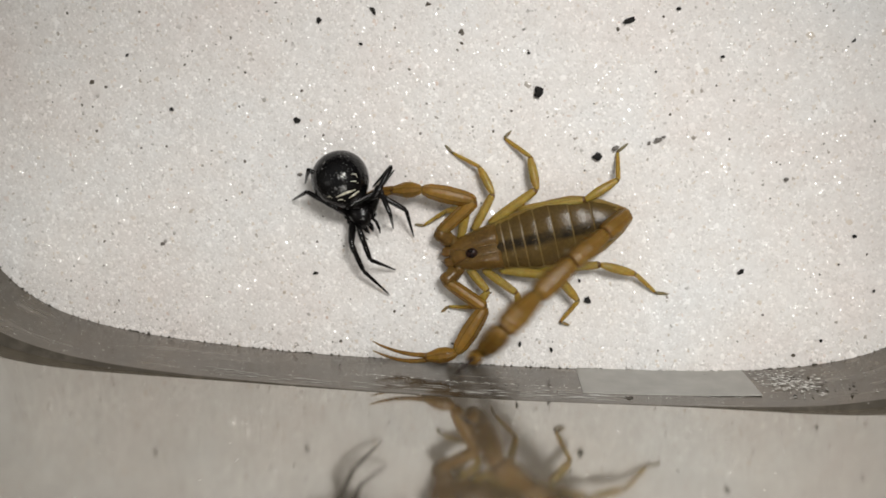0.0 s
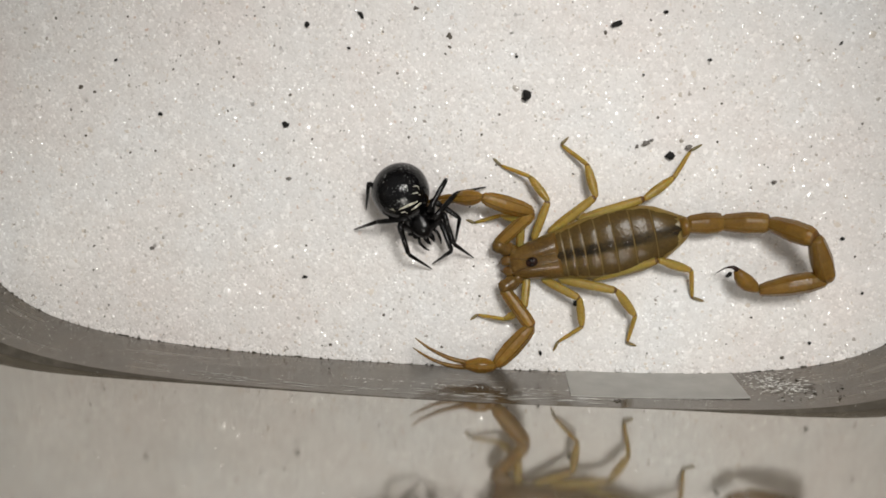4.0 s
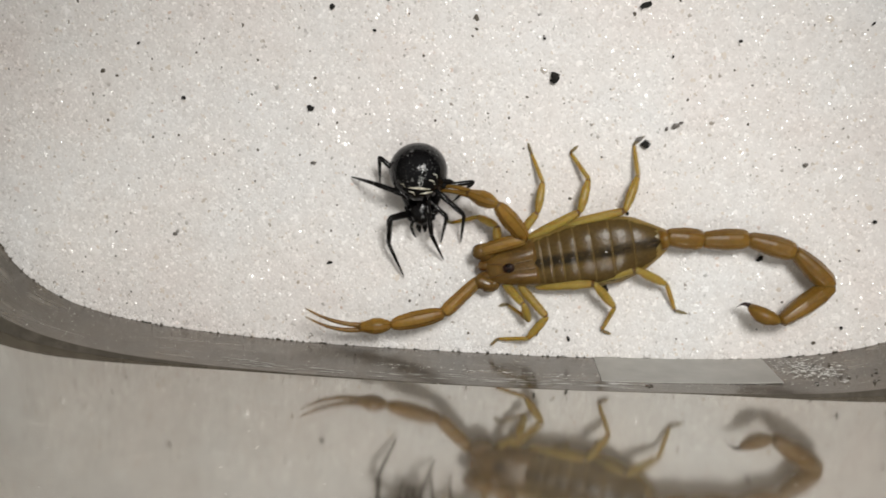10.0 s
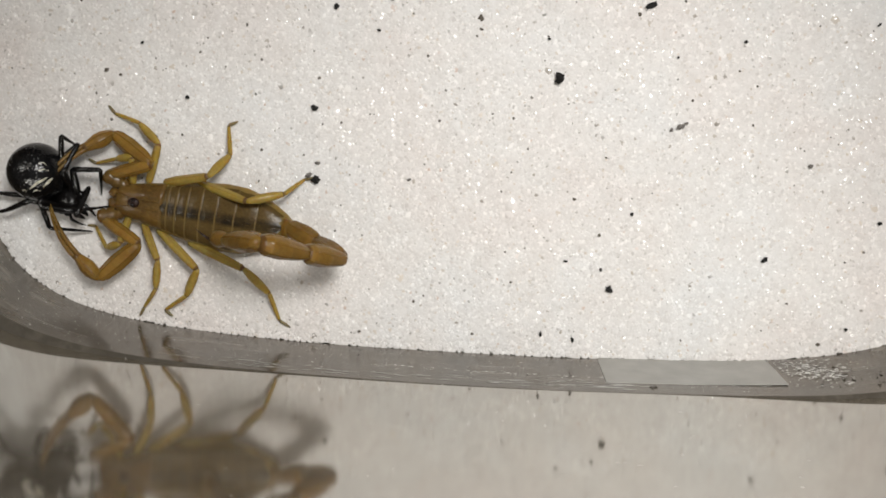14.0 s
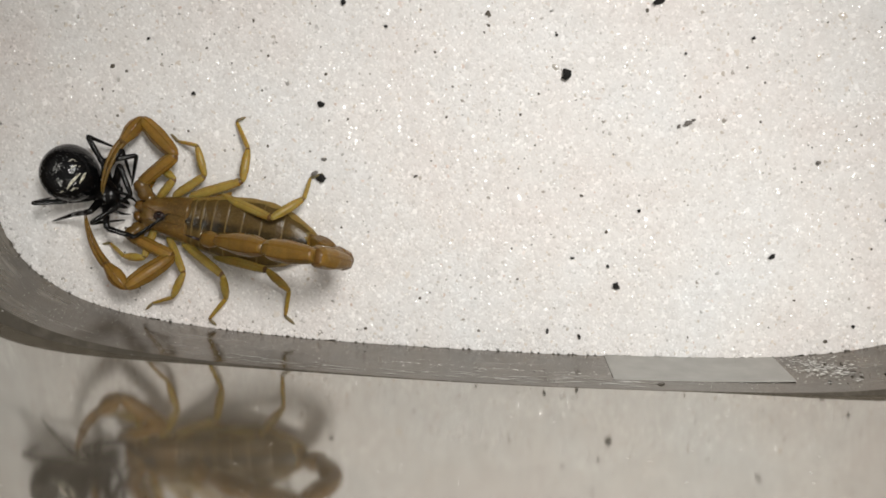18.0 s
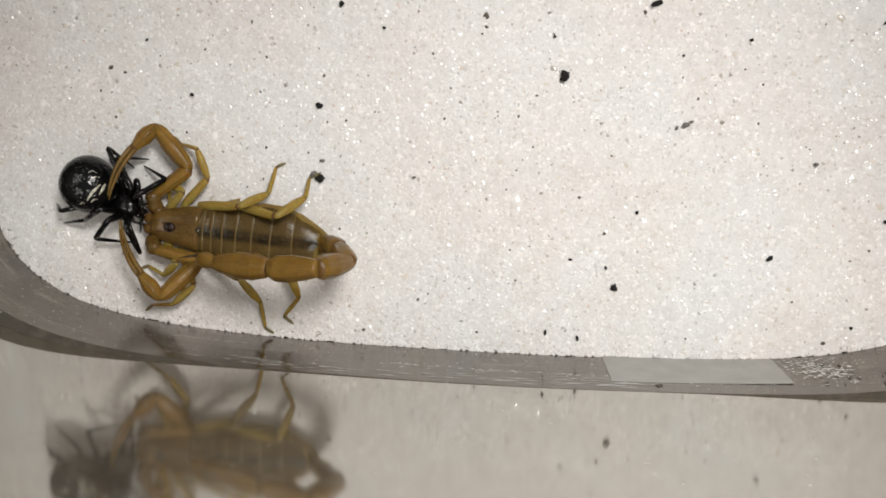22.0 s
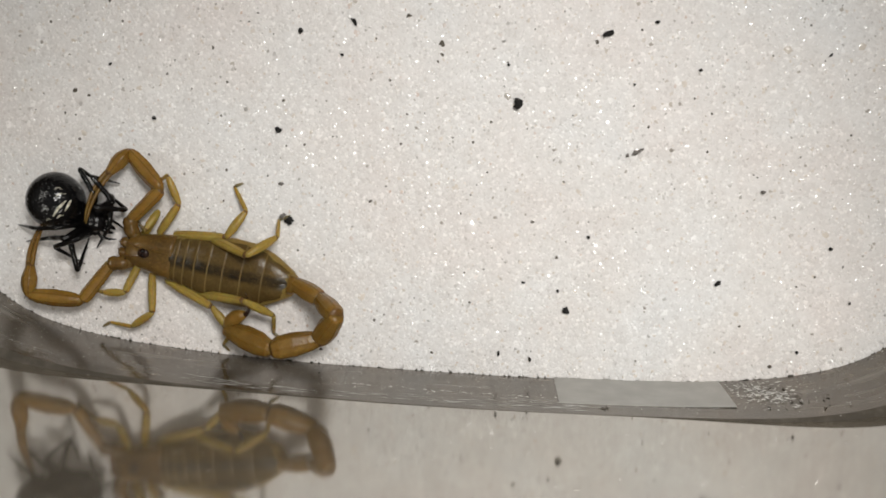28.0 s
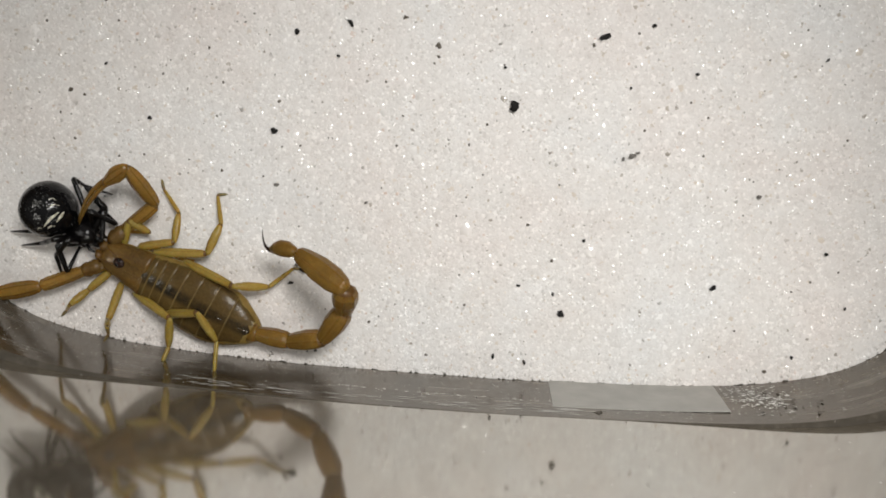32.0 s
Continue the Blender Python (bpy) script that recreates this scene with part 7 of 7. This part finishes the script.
spider_key(18, A=((-53.9, 10.4, 4.6), (-49.2, 7.3, 3.2)),
    a1=((-53.4, 6.4, 5), (-59.6, 6.4, 4.6), (-58.7, 6.8, 0.5)),
    a2=((-50.5, 5.6, 5), (-53.2, 4.8, 4.6), (-58.9, 3.2, 0.5)),
    a3=((-51.9, 1.9, 5), (-44.8, 0.7, 5.6), (-39.5, 4.8, 5.6)),
    a4=((-47.7, 5.6, 5), (-50.4, 3.2, 4.6), (-47.8, 3.5, 0.5)),
    b1=((-49.2, 11.9, 5), (-49.9, 14.8, 4.6), (-48.4, 13.9, 0.5)),
    b2=((-46.5, 13.5, 5), (-44.7, 13.8, 4.6), (-46.7, 8.4, 0.5)),
    b3=((-45.7, 10.2, 5), (-45.6, 8.2, 4.6), (-48.9, 5.9, 0.5)),
    b4=((-47.9, 11, 5), (-46.4, 13.9, 4.6), (-46.6, 9.3, 0.5)))
spider_key(19, A=((-54.2, 11.1, 4.6), (-49.3, 8.4, 3.2)),
    a1=((-52.5, 7.3, 5), (-56.4, 7.3, 4.6), (-61.8, 6.9, 0.5)),
    a2=((-49.3, 6.1, 5), (-52.8, 5.3, 4.6), (-59.2, 3.7, 0.5)),
    a3=((-51.4, 3.7, 5), (-45.1, 2.8, 5.6), (-40.4, 7.4, 5.6)),
    a4=((-47.7, 5.5, 5), (-49.4, 3.3, 4.6), (-48.2, 3.4, 0.5)),
    b1=((-47.9, 10.1, 5), (-49.5, 15.3, 4.6), (-49.3, 13.3, 0.5)),
    b2=((-48.3, 10.9, 5), (-47.5, 14.9, 4.6), (-45.9, 14.3, 0.5)),
    b3=((-46.6, 10.9, 5), (-44.3, 14.1, 4.6), (-46.4, 8.3, 0.5)),
    b4=((-46.4, 7.7, 5), (-45.8, 6.5, 4.6), (-49.3, 2.7, 0.5)))
spider_key(20, A=((-53.3, 11.6, 4.6), (-48.8, 8.3, 3.2)))
spider_key(20.6, A=((-52.9, 11.6, 4.6), (-48.8, 8.3, 3.2)))
spider_key(21, A=((-51.6, 10.2, 4.6), (-47.1, 7.2, 3.2)),
    a1=((-50, 6.9, 5), (-53.5, 7.1, 4.6), (-59.2, 6.6, 0.5)),
    a2=((-48.4, 5.7, 5), (-51.1, 4.5, 4.6), (-57.7, 3.7, 0.5)),
    a3=((-48, 4.9, 5), (-51.2, 2.4, 4.6), (-46.7, 0.4, 0.5)),
    a4=((-46, 4.1, 5), (-44.7, -0.8, 4.6), (-43.4, 5.9, 0.5)),
    b1=((-45.8, 9.3, 5), (-47, 13.9, 4.6), (-46.3, 11.6, 0.5)),
    b2=((-45.4, 10.1, 5), (-45.4, 12.9, 4.6), (-43.5, 12.6, 0.5)),
    b3=((-44.2, 8.5, 5), (-40.3, 10.3, 4.6), (-44, 12.9, 0.5)),
    b4=((-45.1, 6.1, 5), (-44.5, 4.9, 4.6), (-46.7, 0.9, 0.5)))
spider_key(22, A=((-50.9, 9, 4.6), (-46.1, 5.9, 3.2)))
spider_key(23, A=((-51.1, 8.6, 4.6), (-46.3, 5.5, 3.2)),
    a1=((-49.3, 5.2, 5), (-56.2, 4, 4.6), (-56.4, 5.7, 0.5)),
    a2=((-47.7, 5.3, 5), (-51.2, 3.2, 4.6), (-56.1, 2.6, 0.5)),
    a3=((-46.5, 3.7, 5), (-50.1, 0, 4.6), (-45.5, 0.2, 0.5)),
    a4=((-44.9, 3.3, 5), (-43, -1.2, 4.6), (-50.2, 0, 0.5)),
    b1=((-45.5, 7.7, 5), (-47.5, 12.9, 4.6), (-45.5, 11, 0.5)),
    b2=((-45.1, 8.5, 5), (-45.5, 12.1, 4.6), (-43.8, 12.5, 0.5)),
    b3=((-44.3, 6.1, 5), (-38.9, 8.6, 4.6), (-45.1, 10.4, 0.5)),
    b4=((-42.1, 11, 5), (-42.6, 7.7, 4.6), (-44.1, 2.5, 0.5)))
spider_key(24, A=((-51.9, 9.5, 4.6), (-47.1, 6.9, 3.2)),
    a1=((-50.9, 5, 5), (-56.9, 4.5, 4.6), (-56.8, 5.9, 0.5)),
    a2=((-49.3, 4.8, 5), (-52.4, 3.1, 4.6), (-56.7, 2.5, 0.5)),
    a3=((-47.7, 3.9, 5), (-51.4, 1.3, 4.6), (-46.6, -1.9, 0.5)),
    a4=((-46.4, 4.3, 5), (-47.6, 0.7, 4.6), (-45.9, 0.4, 0.5)),
    b1=((-47.4, 11.7, 5), (-48.7, 14, 4.6), (-48, 12.9, 0.5)),
    b2=((-45, 13.5, 5), (-43.2, 14, 4.6), (-44.8, 9.3, 0.5)),
    b3=((-44.6, 9.1, 5), (-39.4, 10.5, 4.6), (-48.1, 12.2, 0.5)),
    b4=((-45.7, 12.7, 5), (-44.7, 11.1, 4.6), (-45.7, 8.5, 0.5)))
spider_key(25, A=((-52.2, 9.9, 4.6), (-47.3, 7, 3.2)),
    a1=((-49.5, 5.9, 5), (-57.2, 5.3, 4.6), (-57.6, 6, 0.5)),
    a2=((-48.2, 5.9, 5), (-51.8, 3.9, 4.6), (-57.2, 3.1, 0.5)),
    a3=((-47.4, 4.3, 5), (-52.3, 1.3, 4.6), (-46.5, 0.3, 0.5)),
    a4=((-47.1, 3.1, 5), (-46.1, -1.4, 4.6), (-53.9, 0.4, 0.5)),
    b1=((-46.5, 9.2, 5), (-48.2, 14, 4.6), (-46.7, 12.7, 0.5)),
    b2=((-45.6, 10.4, 5), (-46.1, 13.2, 4.6), (-44.5, 13.4, 0.5)),
    b3=((-44.4, 8, 5), (-39.5, 9.7, 4.6), (-46.7, 11.9, 0.5)),
    b4=((-42.8, 12.9, 5), (-43.3, 9.6, 4.6), (-46.5, 1.8, 0.5)))
spider_key(27.5, A=((-50.6, 9, 4.6), (-45.5, 6.2, 3.2)))
spider_key(28, A=((-50.3, 9.7, 4.6), (-45.5, 6.7, 3.2)))
spider_key(28.2, A=((-50.2, 10.1, 4.6), (-45.9, 7.1, 3.2)))
spider_key(28.6, A=((-50.2, 10.5, 4.6), (-46.3, 7.3, 3.2)))
spider_key(29, A=((-50, 9.9, 4.6), (-45.8, 7, 3.2)),
    a1=((-47.1, 6.3, 5), (-52.3, 5.7, 4.6), (-58.3, 5.7, 0.5)),
    a2=((-46.3, 5.1, 5), (-50.2, 4.5, 4.6), (-57.1, 3.3, 0.5)),
    a3=((-44.6, 5.5, 5), (-49.9, 2.9, 4.6), (-48.5, -0.1, 0.5)),
    a4=((-48, 4.2, 5), (-47.9, -0.8, 4.6), (-46.2, 4.7, 0.5)),
    b1=((-43.6, 9.6, 5), (-45.4, 13.7, 4.6), (-44.3, 11.5, 0.5)),
    b2=((-42.8, 11.3, 5), (-43.3, 12.9, 4.6), (-42.1, 11.9, 0.5)),
    b3=((-42, 8.8, 5), (-37.6, 6.4, 4.6), (-44.7, 11, 0.5)),
    b4=((-40.2, 12.1, 5), (-41.3, 9.6, 4.6), (-46.3, 2.5, 0.5)))
spider_key(30, A=((-49.4, 10.2, 4.6), (-45.6, 7.3, 3.2)))
spider_key(31, a1=((-49, 5.8, 5), (-55.1, 5.5, 4.6), (-55.1, 4.6, 0.5)),
    a2=((-46.1, 3.8, 5), (-51.4, 3.4, 4.6), (-56.7, 3.4, 0.5)),
    a3=((-47.4, 3, 5), (-50.1, 3.1, 4.6), (-49.3, -2.3, 0.5)),
    a4=((-46.1, 3, 5), (-48.8, 0.8, 4.6), (-48.4, -1.5, 0.5)),
    b1=((-44.1, 9.5, 5), (-44.4, 12.4, 4.6), (-44.2, 10.2, 0.5)),
    b2=((-41.8, 10.3, 5), (-39.5, 9.9, 4.6), (-43, 6.4, 0.5)),
    b3=((-41.9, 6, 5), (-37.3, 5.2, 4.6), (-43.3, 8.5, 0.5)),
    b4=((-43.5, 3.1, 5), (-45.4, 0.1, 4.6), (-48.4, -2.7, 0.5)))
spider_key(31.2, A=((-49.7, 8.9, 4.6), (-45.6, 6.1, 3.2)))
spider_key(32, A=((-50.6, 8.3, 4.6), (-46.9, 5.4, 3.2)),
    a1=((-48.1, 5.6, 5), (-52.5, 5.1, 4.6), (-58.7, 4.6, 0.5)),
    a2=((-47.3, 4.4, 5), (-50.9, 3.4, 4.6), (-57.1, 2.5, 0.5)),
    a3=((-45.6, 4.8, 5), (-50.5, 1.8, 4.6), (-50.5, -3, 0.5)),
    a4=((-49, 2.7, 5), (-48.9, -2.3, 4.6), (-47.3, 4, 0.5)),
    b1=((-44.7, 7.3, 5), (-46, 12.2, 4.6), (-45, 10.4, 0.5)),
    b2=((-43.8, 10.2, 5), (-44, 11.4, 4.6), (-42.8, 10.4, 0.5)),
    b3=((-43, 7.8, 5), (-39.1, 4.5, 4.6), (-45.8, 9.5, 0.5)),
    b4=((-40.9, 10.7, 5), (-42, 7.8, 4.6), (-47.3, 2.3, 0.5)))


def between(keys, t):
    """The joints at t, straight between two keys."""
    if t <= keys[0][0]:
        return keys[0][1]
    for (t0, a), (t1, b) in zip(keys, keys[1:]):
        if t <= t1:
            u = (t - t0) / (t1 - t0)
            if t1 - t0 > 0.7:
                u = u * u * (3 - 2 * u)
            return a + (b - a) * u
    return keys[-1][1]


def along(a, b, up=(0, 0, 1)):
    """The pose of a limb that starts at a and points to b."""
    x = (b - a).normalized()
    up = Vector(up)
    y = up.cross(x)
    if y.length < 1e-3:
        y = Vector((0, 1, 0)).cross(x)
    y.normalize()
    z = x.cross(y)
    return Matrix.Translation(a * MM) @ Matrix((x, y, z)).transposed().to_4x4()


def chain(root, targets, lengths, rounds=12):
    """Joints near the targets, each link at its true length, the last joint on its target where it can reach."""
    pts = [Vector(root)] + [Vector(p) for p in targets]
    end = pts[-1].copy()
    for _ in range(rounds):
        pts[-1] = end.copy()
        for i in range(len(pts) - 2, -1, -1):
            pts[i] = pts[i + 1] + (pts[i] - pts[i + 1]).normalized() * lengths[i]
        pts[0] = Vector(root)
        for i in range(len(pts) - 1):
            pts[i + 1] = pts[i] + (pts[i + 1] - pts[i]).normalized() * lengths[i]
        for p in pts[1:]:
            p.z = max(p.z, 0.25)
    return pts


def body_pose(points):
    """Place and heading from two points along the body: the root sits under the first."""
    a, b = Vector(points[0]), Vector(points[1])
    d = b - a
    return Matrix.Translation((a.x * MM, a.y * MM, 0)) @ Matrix.Rotation(math.atan2(d.y, d.x), 4, "Z")


# how far the fingers of each pincer stand apart, in degrees
GAPE = {"RC": ((0, 32), (1, 1)), "LC": ((0, 1.6, 2, 3, 6, 9.4, 10.5, 12, 32), (8, 10, 12, 9, 8, 7, 6, 1, 1))}


def motions():
    times = set(round(i * 0.2, 2) for i in range(161))
    for keys in (*SCORPION.values(), *SPIDER.values()):
        times.update(round(t, 2) for t, _ in keys)
    times.update(round(9.4 + 0.1 * i, 2) for i in range(46))
    times = sorted(times)
    rows = {}

    def add(ob, t, m):
        rows.setdefault(ob, []).append((t, m))
    for t in times:
        eye, base = between(SCORPION["B"], t)
        # the eye lies 22.6 mm before the tail's base: share the error between both ends
        d = Vector((eye - base)[:2])
        slip = (d.length - 22.6) * 0.5
        start = Vector(base[:2]) + d.normalized() * slip
        root = body_pose(((start.x, start.y, 0), (eye[0], eye[1], 0)))
        inv = root.inverted()
        add(scorpion, t, root)

        def local(p):
            return (inv @ (Vector(p) * MM)) / MM
        for key in ("R1", "R2", "R3", "R4", "L1", "L2", "L3", "L4"):
            goal = [local(p) for p in between(SCORPION[key], t)]
            la, lb, lc, ld = LEG_LEN[key[1]]
            pts = chain((*HIP[key], 1.9), goal, (la, lb, lc))
            for ob, a, b in zip(MOVING[key], pts, pts[1:]):
                add(ob, t, along(a, b))
            out = pts[3] - pts[2]
            out.z = 0
            back = Vector((-1.0, 0, 0)) if key[1] in "34" else Vector((0, -0.4 if key[0] == "R" else 0.4, 0))
            tip = pts[3] + (out.normalized() * 0.55 + back).normalized() * ld
            tip.z = max(0.15, pts[3].z - 0.1)
            add(MOVING[key][3], t, along(pts[3], tip))
        for key in ("RC", "LC"):
            goal = [local(p) for p in between(SCORPION[key], t)]
            pts = [Vector((*HIP[key], 2.5))]
            for g, l in zip(goal, (2.0, 6.9, 7.7, 11.2)):
                pts.append(pts[-1] + (g - pts[-1]).normalized() * l)
            for ob, a, b in zip(MOVING[key][:3], pts, pts[1:]):
                add(ob, t, along(a, b))
            # the fingers curl inwards: the palm points a little outwards, so that the tips meet their mark
            side = -1 if key == "RC" else 1
            m = along(pts[3], pts[4]) @ Matrix.Rotation(radians(10 * side), 4, "Z")
            for ob in MOVING[key][3:5]:
                add(ob, t, m)
            gape = float(np.interp(t, *GAPE[key]))
            hinge = Matrix.Translation(Vector((3.7, -side * 0.28, 0)) * MM)
            add(MOVING[key][5], t, m @ hinge @ Matrix.Rotation(radians(-gape * side), 4, "Z") @ hinge.inverted())
        goal = [local(p) for p in between(SCORPION["T"], t)]
        pts = [TAIL_BASE.copy()]
        for g, l in zip(goal, TAIL_LEN):
            d3 = g - pts[-1]
            pts.append(pts[-1] + d3.normalized() * l)
            pts[-1].z = max(pts[-1].z, 1.2)
        dirs = [(b - a).normalized() for a, b in zip(pts, pts[1:])]
        # the tail lies over on its side at the very start and again towards the end
        roll = float(np.interp(t, (0.2, 0.7, 21.2, 22.4), (1, 0, 0, 1)))
        for i in range(5):
            side = Vector((0, 0.15, 1 - roll)) + roll * Vector((0, 0, 1)).cross(dirs[i])
            add(MOVING["T"][i], t, along(pts[i], pts[i + 1], side if roll else (0, 0, 1)))
        up = dirs[4] - dirs[5] * dirs[4].dot(dirs[5])
        if up.length < 0.15:
            up = Vector((0, 0, 1))
        m = along(pts[5], pts[6], up.normalized())
        add(MOVING["T"][5], t, m)
        add(MOVING["T"][6], t, m)
        # pellets ride on the hind foot
        foot = between(SCORPION["R4"], t)[2]
        early = 1.0 if t < 9.4 else max(0.0, 1 - (t - 9.4) / 0.5)
        for ob, first, later in ((pellets[0], (-2.9, -0.7), (1.6, 0.0)), (pellets[1], (-0.4, 0.5), (0.6, 0.7))):
            x = foot[0] + first[0] * early + later[0] * (1 - early)
            y = foot[1] + first[1] * early + later[1] * (1 - early)
            add(ob, t, pose(x * MM, y * MM, 0.45 * MM, 0, 0, 20))
        # the spider
        a, c = between(SPIDER["A"], t)
        root = body_pose(((a[0], a[1], 0), (c[0], c[1], 0)))
        inv = root.inverted()
        add(spider, t, root)
        for key in SP_HIP:
            goal = [local(p) for p in between(SPIDER[key], t)]
            if 2.0 < t < 9.4:
                k = sum(map(ord, key))
                for g, s in zip(goal[1:], (0.1, 0.3)):
                    g.x += s * math.sin(t * 5.1 + k)
                    g.y += s * math.sin(t * 3.7 + 2 * k)
            pts = chain((*SP_HIP[key], 2.6), goal, SP_LEN, 8)
            for ob, p, q in zip(MOVING[key], pts, pts[1:]):
                add(ob, t, along(p, q))
    for ob, r in rows.items():
        walk(ob, r)


motions()
